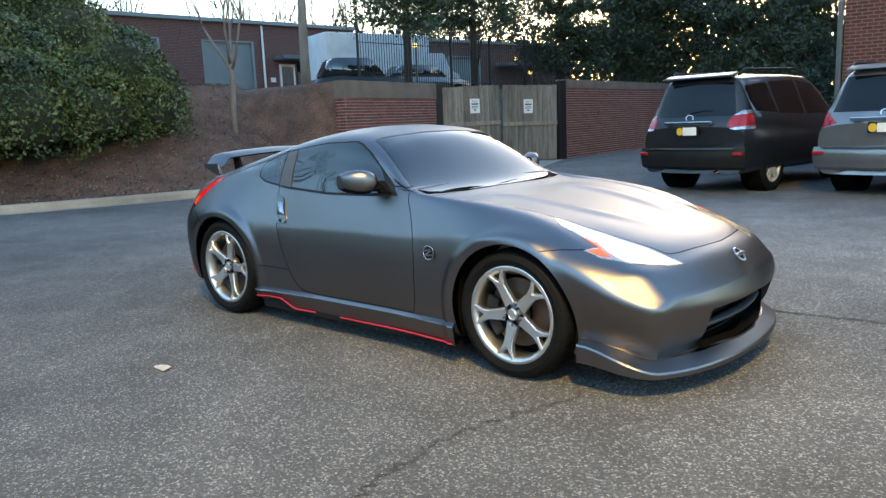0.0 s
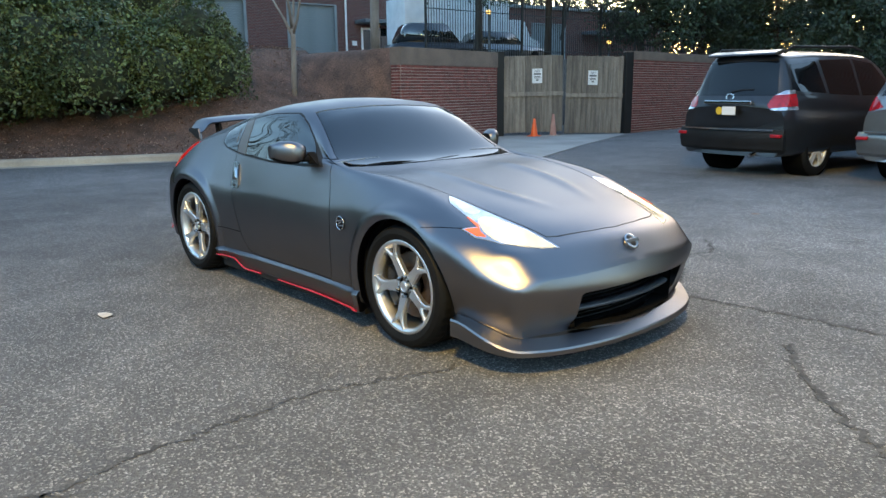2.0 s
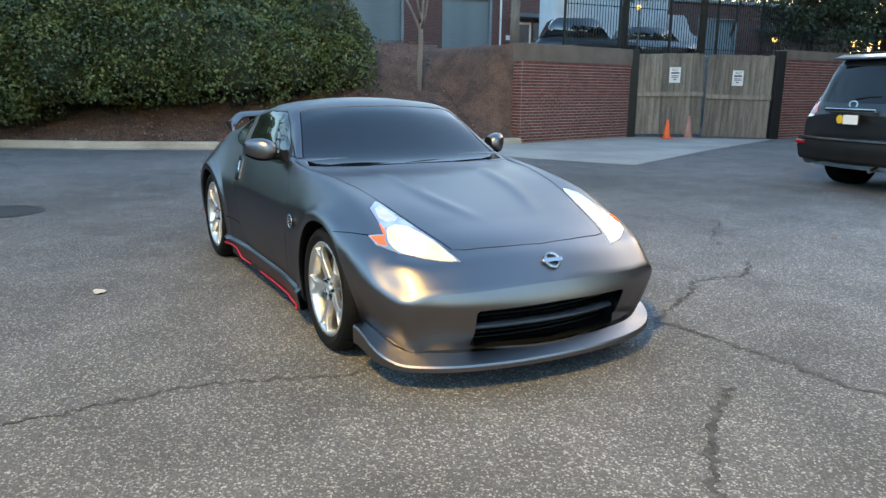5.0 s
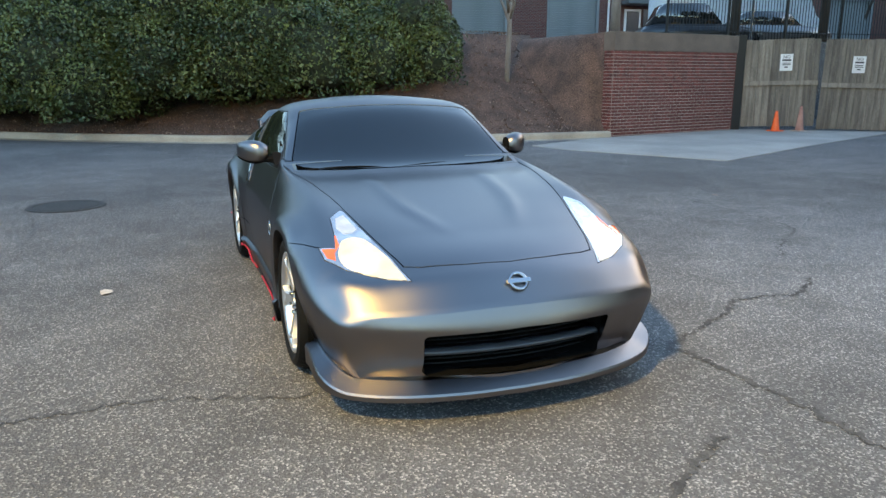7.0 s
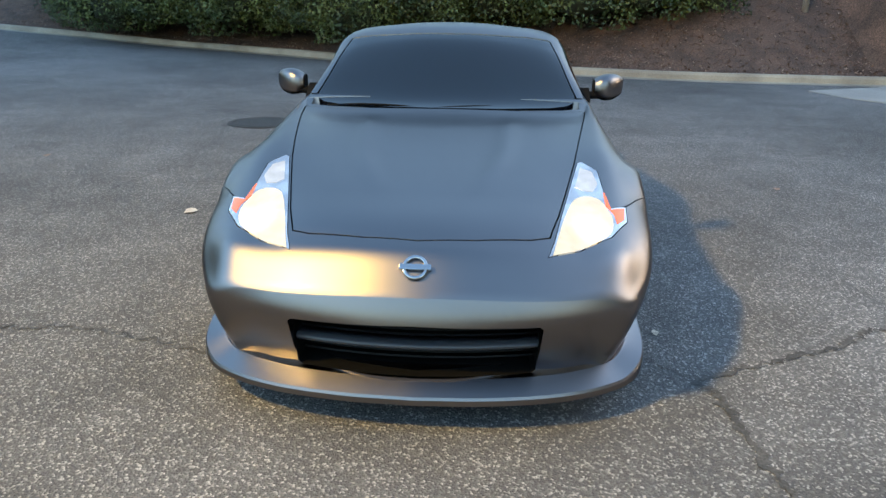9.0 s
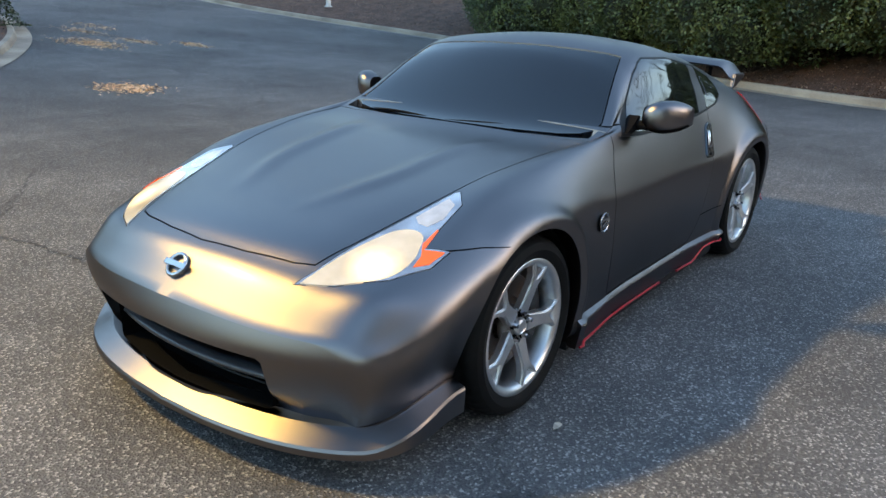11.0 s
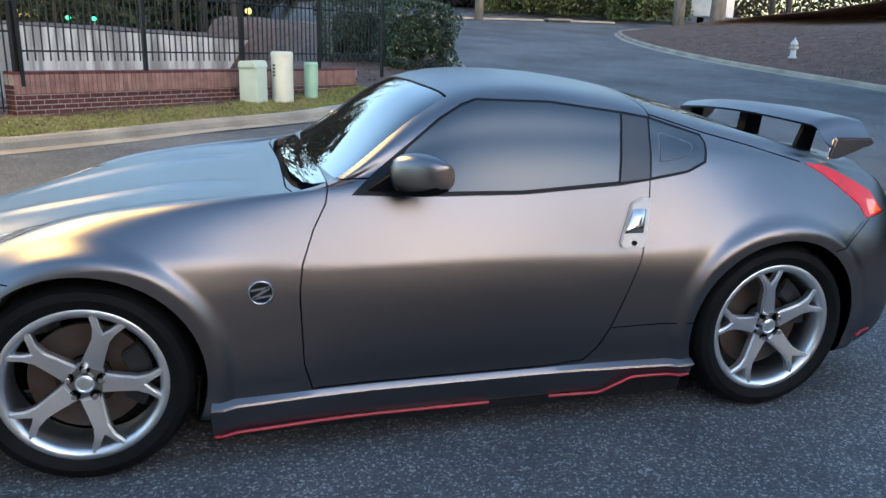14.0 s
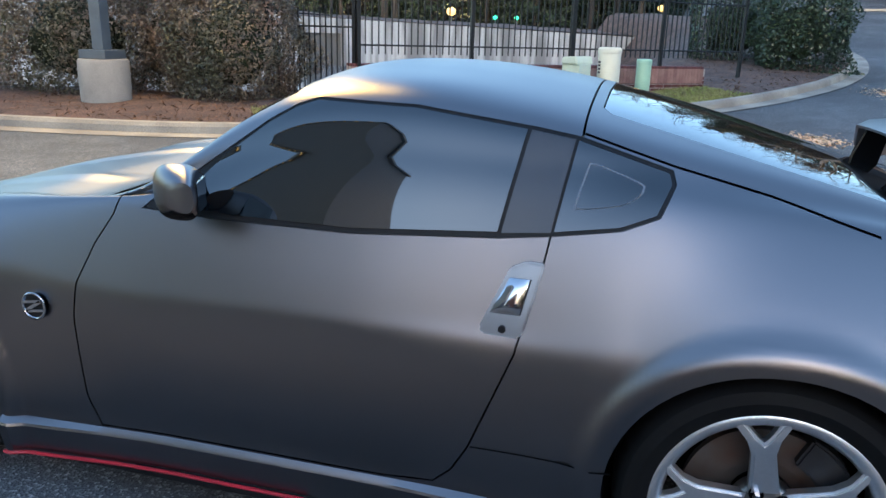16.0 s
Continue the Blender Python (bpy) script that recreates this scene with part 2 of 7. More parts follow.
STAINED = material("stained_concrete_wall", (0.46, 0.45, 0.44), 0.9, color2=(0.2, 0.195, 0.19), scale=2.0, mix=(0.43, 0.6), fine=0.12, stretch=(1.2, 1.2, 0.1), bump=0.3)
# orange that stands for warm light falling on the drive
WARM_FLECK = material("orange_grit", (0.85, 0.58, 0.36), 0.9, color2=(0.8, 0.47, 0.24), scale=3, island=0.3)
DARK_CONCRETE = material("wet_dark_concrete", (0.13, 0.125, 0.12), 0.8, color2=(0.08, 0.078, 0.075), scale=1.5, stretch=(1, 1, 0.2))
APRON = material("concrete_apron", (0.34, 0.33, 0.31), 0.9, color2=(0.25, 0.245, 0.235), scale=0.8, fine=0.15, fine_scale=120, bump=0.3, bump_scale=80)
TAR = material("tar_filled_crack", (0.04, 0.04, 0.042), 0.9, color2=(0.09, 0.09, 0.09), scale=9, fine=0.4)
CAST_IRON = material("cast_iron_cover", (0.04, 0.038, 0.036), 0.7, metal=0.4, bump=0.5, bump_scale=40)
WHITE_PAINT = material("white_paint", (0.72, 0.73, 0.74), 0.5, color2=(0.62, 0.63, 0.64), scale=2)
STEEL_DOOR = material("grey_roller_door", (0.2, 0.23, 0.25), 0.5, color2=(0.16, 0.19, 0.205), scale=0.8)
SIGN_INK = material("sign_ink", (0.05, 0.05, 0.06), 0.6)
ORANGE = material("orange_cone", (0.85, 0.13, 0.02), 0.5, color2=(0.7, 0.1, 0.02), scale=9)
BOX_GREEN = material("pale_green_cabinet", (0.62, 0.7, 0.56), 0.5, color2=(0.54, 0.62, 0.5), scale=3, fine=0.05)
BOX_CREAM = material("cream_pedestal", (0.76, 0.74, 0.58), 0.55, color2=(0.66, 0.64, 0.52), scale=3, fine=0.05)
BOX_MINT = material("mint_green_pedestal", (0.4, 0.62, 0.44), 0.5, color2=(0.34, 0.54, 0.38), scale=3)
HYDRANT_MAT = material("silver_hydrant_paint", (0.55, 0.55, 0.55), 0.45, metal=0.4, color2=(0.42, 0.41, 0.4), scale=6)
BRICK_PALE = material("weathered_pale_brick", (0.42, 0.24, 0.19), 0.9, color2=(0.3, 0.15, 0.125), scale=4, fine=0.2, obj=0.2, island=0.2, bump=0.4, bump_scale=90)
SUV_DARK = material("dark_grey_metallic", (0.024, 0.027, 0.034), 0.28, metal=0.5, color2=(0.02, 0.023, 0.029), coat=0.5)
SUV_GLASS = material("dark_car_glass", (0.004, 0.005, 0.007), 0.03, color2=(0.003, 0.004, 0.006), spec=0.45)
SUV_SILVER = material("grey_metallic", (0.24, 0.25, 0.26), 0.3, metal=0.8, color2=(0.21, 0.22, 0.23), coat=1.0)
TAIL_DULL = material("dull_red_lens", (0.34, 0.006, 0.012), 0.12, color2=(0.2, 0.004, 0.008), scale=16, coat=0.6)
YELLOW = material("yellow_sticker", (0.75, 0.5, 0.03), 0.5)
BULB = material("lit_lamp", (1, 0.8, 0.4), 0.5, emit=(1.0, 0.6, 0.14), power=0.2)
BULB_GREEN = material("green_signal", (0.1, 1, 0.6), 0.5, emit=(0.03, 1.0, 0.45), power=0.14)


def brick_texture(name, w=0.21, h=0.075):
    """Coursed brickwork for walls that stay far off."""
    m = material(name, (0.14, 0.05, 0.042), 0.9)
    nt = m.node_tree
    n, ln = nt.nodes.new, nt.links.new
    geo = n("ShaderNodeTexCoord")
    sep, com, add = n("ShaderNodeSeparateXYZ"), n("ShaderNodeCombineXYZ"), n("ShaderNodeMath")
    ln(geo.outputs["Object"], sep.inputs[0])
    ln(sep.outputs["X"], add.inputs[0])
    ln(sep.outputs["Y"], add.inputs[1])
    ln(add.outputs[0], com.inputs["X"])
    ln(sep.outputs["Z"], com.inputs["Y"])
    br = n("ShaderNodeTexBrick")
    br.inputs["Color1"].default_value, br.inputs["Color2"].default_value, br.inputs["Mortar"].default_value = (0.115, 0.036, 0.031, 1), (0.075, 0.026, 0.026, 1), (0.16, 0.13, 0.115, 1)
    br.inputs["Scale"].default_value, br.inputs["Brick Width"].default_value, br.inputs["Row Height"].default_value, br.inputs["Mortar Size"].default_value = 1.0, w, h, 0.009
    ln(com.outputs[0], br.inputs["Vector"])
    ln(br.outputs["Color"], nt.nodes["Principled BSDF"].inputs["Base Color"])
    return m


BRICKWORK = brick_texture("far_brickwork")

PALE_LINE = material("pale_print", (0.2, 0.21, 0.23), 0.4)
WIPER = material("matt_wiper_rubber", (0.008, 0.008, 0.009), 0.8, spec=0.08)
CAP_CONCRETE = material("brown_stained_concrete", (0.15, 0.115, 0.095), 0.9, color2=(0.1, 0.08, 0.068), scale=2.0, fine=0.2, bump=0.4)
SUV_ALLOY = material("satin_silver_wheel", (0.6, 0.6, 0.6), 0.4, metal=0.4, color2=(0.52, 0.52, 0.52))

# ---- building kit ----
def link(name, bm, mat, parent=None, label="", smooth=False):
    me = bpy.data.meshes.new(name)
    bm.normal_update()
    bm.to_mesh(me)
    bm.free()
    for m in (mat if isinstance(mat, (list, tuple)) else [mat]):
        me.materials.append(m)
    if smooth:
        me.polygons.foreach_set("use_smooth", [True] * len(me.polygons))
    ob = new(name, me)
    if parent:
        ob.parent = parent
    if label:
        ob["label"] = label
    return ob


def part(name, bm, mat, parent, label="", smooth=False):
    """ONE mesh under a thing or under a part."""
    return link(name, bm, mat, parent, label, smooth)


def thing(name, label, category, m=None, group="", kind=""):
    ob = new(name)
    ob.empty_display_size = 0.2
    if m is not None:
        ob.matrix_world = m
    return tagged(ob, label, category, group, kind)


def box(bm, lo, hi, m=None, bevel=0.0):
    """A box from corner to corner, its edges rounded off."""
    cx = [(a + b) / 2 for a, b in zip(lo, hi)]
    made = bmesh.ops.create_cube(bm, size=1.0, matrix=(m or Matrix()) @ Matrix.Translation(cx) @ Matrix.Diagonal((*[abs(b - a) for a, b in zip(lo, hi)], 1)))
    if bevel:
        edges = list({e for v in made["verts"] for e in v.link_edges})
        bmesh.ops.bevel(bm, geom=edges, offset=bevel, segments=2, affect="EDGES", profile=0.6)
    return bm


def boxes(*pairs, bevel=0.0):
    bm = bmesh.new()
    for lo, hi in pairs:
        box(bm, lo, hi, bevel=bevel)
    return bm


def cyl(bm, r1, r2, h, m=None, seg=24, cap=True):
    bmesh.ops.create_cone(bm, cap_ends=cap, segments=seg, radius1=r1, radius2=r2, depth=h, matrix=(m or Matrix()) @ Matrix.Translation((0, 0, h / 2)))
    return bm


def lathe(bm, prof, m=None, seg=32, close=False):
    """Turn a profile of (radius, height) about z."""
    m = m or Matrix()
    rings = [[bm.verts.new(m @ Vector((r * math.cos(2 * math.pi * k / seg), r * math.sin(2 * math.pi * k / seg), z))) for k in range(seg)] for r, z in prof]
    pairs = list(zip(rings, rings[1:])) + ([(rings[-1], rings[0])] if close else [])
    for a, b in pairs:
        for k in range(seg):
            bm.faces.new((a[k], a[(k + 1) % seg], b[(k + 1) % seg], b[k]))
    return bm


def tube(bm, pts, radius, seg=8, taper=None):
    """A round bar along points."""
    pts = [Vector(p) for p in pts]
    rings = []
    for i, p in enumerate(pts):
        d = (pts[min(i + 1, len(pts) - 1)] - pts[max(i - 1, 0)]).normalized()
        a = d.orthogonal().normalized() if abs(d.z) > 0.95 else d.cross(Vector((0, 0, 1))).normalized()
        b = d.cross(a)
        r = radius if taper is None else radius + (taper - radius) * i / (len(pts) - 1)
        rings.append([bm.verts.new(p + (a * math.cos(2 * math.pi * k / seg) + b * math.sin(2 * math.pi * k / seg)) * r) for k in range(seg)])
    for u, v in zip(rings, rings[1:]):
        for k in range(seg):
            bm.faces.new((u[k], u[(k + 1) % seg], v[(k + 1) % seg], v[k]))
    for ring, flip in ((rings[0], True), (rings[-1], False)):
        bm.faces.new(ring[::-1] if flip else ring)
    return bm


def prism(bm, poly, lo, hi, axis="y"):
    """A flat outline pushed from lo to hi along an axis; the outline gives the two other axes in order."""
    def at(u, v, w):
        return {"x": (w, u, v), "y": (u, w, v), "z": (u, v, w)}[axis]
    a, b = [bm.verts.new(at(u, v, lo)) for u, v in poly], [bm.verts.new(at(u, v, hi)) for u, v in poly]
    n = len(poly)
    bm.faces.new(a)
    bm.faces.new(b[::-1])
    for i in range(n):
        bm.faces.new((a[i], b[i], b[(i + 1) % n], a[(i + 1) % n]))
    bmesh.ops.recalc_face_normals(bm, faces=bm.faces)
    return bm


def grid(bm, rows, close=False):
    """A skin over rows of points of one length."""
    vs = [[bm.verts.new(p) for p in row] for row in rows]
    for a, b in zip(vs, vs[1:]):
        for k in range(len(a) - (0 if close else 1)):
            j = (k + 1) % len(a)
            bm.faces.new((a[k], a[j], b[j], b[k]))
    return vs


class curve_of:
    """A smooth curve through a few keys (position, value): monotone between keys, so that it never overshoots."""
    def __init__(self, *keys):
        self.x, self.y = np.array([k[0] for k in keys], float), np.array([k[1] for k in keys], float)
        h, d = np.diff(self.x), np.diff(self.y) / np.diff(self.x)
        m = np.r_[d[0], (d[:-1] * h[1:] + d[1:] * h[:-1]) / (h[1:] + h[:-1]), d[-1]]
        for i in range(1, len(m) - 1):
            if d[i - 1] * d[i] <= 0:
                m[i] = 0
        for i in range(len(d)):
            lim = 3 * abs(d[i])
            m[i], m[i + 1] = np.clip(m[i], -lim, lim), np.clip(m[i + 1], -lim, lim)
        self.m = m

    def __call__(self, x):
        x = min(max(x, self.x[0]), self.x[-1])
        i = min(max(int(np.searchsorted(self.x, x)) - 1, 0), len(self.x) - 2)
        h = self.x[i + 1] - self.x[i]
        t = (x - self.x[i]) / h
        return float((2 * t**3 - 3 * t**2 + 1) * self.y[i] + (t**3 - 2 * t**2 + t) * h * self.m[i] + (3 * t**2 - 2 * t**3) * self.y[i + 1] + (t**3 - t**2) * h * self.m[i + 1])


def spline(pts, n):
    """n points along a smooth line through pts (Catmull-Rom)."""
    pts = [Vector(p) for p in pts]
    ext = [pts[0] * 2 - pts[1]] + pts + [pts[-1] * 2 - pts[-2]]
    out = []
    for k in range(n):
        u = k / (n - 1) * (len(pts) - 1)
        i = min(int(u), len(pts) - 2)
        t = u - i
        a, b, c, d = ext[i:i + 4]
        out.append(0.5 * (2 * b + (c - a) * t + (2 * a - 5 * b + 4 * c - d) * t * t + (3 * b - a - 3 * c + d) * t**3))
    return out


def cut(ob, cutter, how="DIFFERENCE"):
    """Boolean of ob with a bmesh, applied at once."""
    me = bpy.data.meshes.new("cutter")
    bmesh.ops.recalc_face_normals(cutter, faces=cutter.faces)
    cutter.to_mesh(me)
    cutter.free()
    tool = new("cutter", me)
    mod = ob.modifiers.new("cut", "BOOLEAN")
    mod.operation, mod.object, mod.solver = how, tool, "EXACT"
    done = bpy.data.meshes.new_from_object(ob.evaluated_get(bpy.context.evaluated_depsgraph_get()))
    ob.modifiers.clear()
    old, ob.data = ob.data, done
    bpy.data.meshes.remove(old)
    bpy.data.objects.remove(tool)
    bpy.data.meshes.remove(me)
    return ob


def ramp01(v):
    v = min(max(v, 0.0), 1.0)
    return v * v * (3 - 2 * v)


# ---- ground ----
drive_edge = curve_of((-400, -4), (-60, -4), (-38, -3), (-31, -6.2), (-24.5, -6.7), (-20.2, -6.1), (-16.9, -5), (-14.2, -3.6), (-11.9, -2), (-10.1, -0.35), (-8.9, 1.4), (-6.95, 3.5), (12, 6))


def ground_z(x, y):
    """The lot is level; the drive climbs away to the south, but not beside the basin."""
    d = min(-8 - y, 60)
    climb = min(1.0, max(0.0, 1 - (x - drive_edge(y)) / 2.2))
    return 0.0 if d <= 0 else climb * (0.06 * d * d / (d + 2) + 0.0006 * d**2)


BASIN = [(70, -9.9), (9, -10.3), (4.8, -10.9), (-1.2, -16.0), (-2.6, -20), (-4.6, -26), (-6.0, -35.6), (11.0, -24.2), (26, -14.8), (70, -13)]
WALL_A, WALL_B = Vector((30.0, -12.2)), Vector((-7.0, -36.44))
SINK = [(70, -7.5), (8, -8.0), (4.6, -8.6), (1, -11.3), (-2.2, -15.5), (-3.5, -19), (-4.9, -26), (-5.4, -35.2), (11, -24.2), (26, -14.8), (70, -11)]


def in_basin(x, y):
    hit = False
    for (ax, ay), (bx, by) in zip(SINK, SINK[1:] + SINK[:1]):
        if (ay > y) != (by > y) and x < ax + (bx - ax) * (y - ay) / (by - ay):
            hit = not hit
    return hit


def steps(lo, hi, near, far):
    """Grid lines, dense between the near pair and coarse beyond."""
    return sorted({*np.linspace(lo, near[0], far).round(3), *np.linspace(near[0], near[1], 60).round(3), *np.linspace(near[1], hi, far).round(3)})


bm = bmesh.new()
grid(bm, [[(x, y, -3.2 if in_basin(x, y) else ground_z(x, y)) for y in steps(-400, 400, (-60, 12), 14)] for x in steps(-400, 400, (-30, 16), 14)])
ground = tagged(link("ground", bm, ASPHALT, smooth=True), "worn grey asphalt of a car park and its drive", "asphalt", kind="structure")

KERB_BACK = spline([(-10.1, 8.4), (-10.1, 7.0), (-10.35, 4.3), (-10.9, 2.3), (-11.6, 0.6), (-12.2, -0.8), (-13.6, -3.2), (-15.3, -5.6), (-17.2, -8.6), (-18.3, -12.0), (-18.7, -16.2), (-18.5, -20), (-18.4, -25), (-19.1, -31), (-20.8, -37), (-23.5, -41), (-31, -44)], 90)
KERB_FRONT = spline([(30, -4.5), (12, -5.3), (7.45, -5.65), (5.0, -6.1), (3.5, -6.95), (1.4, -8.9), (-0.35, -10.1), (-2.0, -11.9), (-3.6, -14.2), (-5.0, -16.9), (-6.1, -20.2), (-6.7, -24.5), (-6.2, -31), (-3, -38)], 80)


def kerb(name, line, left, label):
    """A concrete kerb that stands on the ground along a line; the bank lies on its left or right."""
    bm = bmesh.new()
    rows = []
    for i, p in enumerate(line):
        d = (line[min(i + 1, len(line) - 1)] - line[max(i - 1, 0)]).normalized()
        n = Vector((-d.y, d.x)) * (1 if left else -1)
        g = ground_z(p.x, p.y)
        prof = [(-0.32, 0.008), (0.0, 0.012), (0.015, 0.1), (0.045, 0.145), (0.16, 0.15), (0.17, -0.1)]
        rows.append([(p.x + n.x * o, p.y + n.y * o, g + z) for o, z in prof])
    grid(bm, rows)
    bmesh.ops.recalc_face_normals(bm, faces=bm.faces)
    return tagged(link(name, bm, KERB, smooth=False), label, "kerb", kind="structure")


kerb("kerb_back", [Vector((p.x, p.y)) for p in KERB_BACK], False, "pale concrete kerb along the mulched bank")
kerb("kerb_front", [Vector((p.x, p.y)) for p in KERB_FRONT], True, "pale concrete kerb with a gutter before the fence")


def bank(name, line, left, rise, label, width=40.0, n=26, mat=None):
    bm = bmesh.new()
    rows = []
    for i, p in enumerate(line):
        d = (line[min(i + 1, len(line) - 1)] - line[max(i - 1, 0)]).normalized()
        nn = Vector((-d.y, d.x)) * (1 if left else -1)
        row = []
        for k in range(n):
            o = 0.15 + width * (k / (n - 1))**1.6
            x, y = p.x + nn.x * o, p.y + nn.y * o
            row.append((x, y, ground_z(p.x, p.y) + 0.12 + rise(x, y, o) + 0.05 * noise.noise((x * 0.9, y * 0.9, 3)) * min(1, o)))
        rows.append(row)
    grid(bm, rows)
    bmesh.ops.recalc_face_normals(bm, faces=bm.faces)
    return tagged(link(name, bm, mat or MULCH, smooth=True), label, "mulch bank", kind="structure")


def back_rise(x, y, o):
    top = 2.42 if y > -12 else max(0.75, 2.42 + (y + 12) * 0.083)
    run = 6.8 - 2.8 * min(1.0, max(0.0, (y - 1.0) / 4.0))
    return top * min(1.0, max(0.0, (o - 0.3) / run))**1.15 + (0.06 * max(0.0, o - run) if y < -3 else 0.0)


def front_rise(x, y, o):
    """A flat verge that drops to the basin behind the fence."""
    flat = 3.95 + 0.9 * min(1.0, max(0.0, (-14.5 - y) / 5))
    return 0.1 * min(1, o / 2) - 0.65 * max(0.0, o - flat) - ground_z(drive_edge(y), y) * min(1.0, max(0.0, (o - flat) / 3))


bank("ground_bank_back", [Vector((p.x, p.y)) for p in KERB_BACK], False, back_rise, "reddish-brown pine straw bank behind the kerb")
bank("ground_bank_front", [Vector((p.x, p.y)) for p in KERB_FRONT], True, front_rise, "pine straw verge with thin grass beside the drive", width=14, n=34)


# the bank's flat top behind the retaining wall
bm = bmesh.new()
rows = []
for y in np.linspace(7.3, 12.75, 40):
    row = []
    x0 = -10.3 if y < 8.44 else -10.42 - (y - 8.45) * 0.199
    for k in range(26):
        x = x0 - 12 * (k / 25)**1.5
        s = ramp01((y - 7.5) / 0.95) * (1.0 if y > 8.44 else ramp01((-10.35 - x) / 1.1))
        low = 0.1 + back_rise(x, min(y, 8.4), -10.1 - x)
        row.append((x, y, low + (2.4 - low) * s + 0.05 * noise.noise((x * 0.9, y * 0.9, 3)) * min(1, -10.1 - x)))
    rows.append(row)
grid(bm, rows)
bmesh.ops.recalc_face_normals(bm, faces=bm.faces)
tagged(link("ground_bank_top", bm, MULCH, smooth=True), "mulched top of the bank behind the brick wall", "mulch bank", kind="structure")


# the upper yard behind the brick walls
bm = bmesh.new()
prism(bm, [(-11.3, 9.9), (-11.55, 12.75), (-14.4, 13.2), (-13.6, 31), (-13.6, 80), (-95, 80), (-95, 8.0), (-20, 7.6)], -0.5, 2.45, "z")
tagged(link("ground_yard", bm, ASPHALT), "asphalt yard on the upper level behind the wall", "asphalt", kind="structure")

# the concrete basin behind the fence and the street level that its far wall holds up
bm = bmesh.new()
prism(bm, BASIN, -2.6, -2.3, "z")
tagged(link("ground_basin_floor", bm, APRON), "stained concrete floor of a sunken basin", "concrete", kind="structure")
bm = bmesh.new()
along = (WALL_B - WALL_A).normalized()
back = Vector((-along.y, along.x))
rows = []
for k in range(50):
    p = WALL_A + (WALL_B - WALL_A) * (k / 49 * 1.02 - 0.01)
    rows.append([(p.x + back.x * o, p.y + back.y * o, 2.35 - 0.03 * 41.24 * k / 49 + 0.004 * o + 0.25 * math.exp(-((o - 5) / 4)**2) + 0.1 * noise.noise((k * 0.5, o * 0.3, 2)) * min(1, o)) for o in (0.15, 1, 3, 5, 8, 12, 20, 40, 80)])
grid(bm, rows)
bmesh.ops.recalc_face_normals(bm, faces=bm.faces)
tagged(link("ground_street_bank", bm, MULCH, smooth=True), "dark brown leaf-strewn ground above the basin wall", "bank", kind="structure")

# concrete apron before the gate
bm = bmesh.new()
apron = [(-10.0, 7.9), (-8.9, 5.7), (-7.9, 6.0), (-5.3, 7.6), (-6.9, 11.1), (-8.95, 16.1), (-11.2, 12.9), (-10.3, 8.9)]
prism(bm, apron, -0.05, 0.012, "z")
tagged(link("pavement_apron", bm, APRON), "pale concrete apron before the wooden gate", "concrete slab", kind="structure")


def flat_ribbon(name, pts, width, mat, label, wobble=0.5):
    """A crack in the asphalt: a thin uneven ribbon on the ground."""
    rng = random.Random(len(pts) * 7 + int(pts[0][0] * 100))
    line, drift = spline([(a, b, 0) for a, b in pts], 26 * len(pts)), 0.0
    bm = bmesh.new()
    rows = []
    for i, p in enumerate(line):
        d = (line[min(i + 1, len(line) - 1)] - line[max(i - 1, 0)]).normalized()
        n = Vector((-d.y, d.x, 0))
        drift = max(-0.06, min(0.06, drift + rng.uniform(-0.022, 0.022))) * (0.8 if width > 0.045 else 1)
        j = n * (drift + rng.uniform(-0.5, 0.5) * min(width, 0.02))
        w = 0.75 * width * (0.25 + 1.1 * rng.random()**1.5) * min(1, 0.25 + i / 6, 0.25 + (len(line) - 1 - i) / 6)
        rows.append([(q.x, q.y, ground_z(q.x, q.y) + 0.004) for q in (p + j - n * w / 2, p + j + n * w / 2)])
    grid(bm, rows)
    bmesh.ops.recalc_face_normals(bm, faces=bm.faces)
    return tagged(link(name, bm, mat), label, "crack", kind="structure")


for pts, w in (([(1.75, -3.1), (1.63, -2.6), (1.46, -2.06), (1.45, -1.69), (1.58, -1.3), (1.73, -0.68), (1.85, 0.1)], 0.03),
               ([(3.6, 1.35), (2.92, 1.22), (2.49, 1.2), (1.95, 1.17), (1.71, 1.13)], 0.06), ([(1.71, 1.13), (1.38, 1.79), (1.18, 2.12), (1.18, 2.6), (0.9, 3.0)], 0.05),
               ([(3.6, -0.55), (3.48, -0.31), (3.23, -0.09), (2.84, 0.4), (2.7, 0.7)], 0.06), ([(-3.36, 4.44), (-1.66, 4.43), (-0.51, 4.31), (-0.05, 3.65), (0.4, 3.3)], 0.028),
               ([(-5.6, -11.1), (-5.3, -9.5), (-4.33, -7.35), (-3.1, -6.28), (-2.4, -5.9)], 0.05), ([(1.67, -2.58), (1.2, -3.4), (0.4, -4.6), (-1.5, -5.6)], 0.03),
               ([(1.71, 1.13), (1.4, 0.9), (1.0, 0.85)], 0.02), ([(-5.5, -3.6), (-4.3, -2.9), (-2.6, -2.6), (-0.9, -2.7)], 0.025), ([(-2.2, 6.2), (-0.8, 5.3), (0.9, 5.0)], 0.02)):
    flat_ribbon("ground_crack", pts, w, TAR, "dark ragged crack in the asphalt")

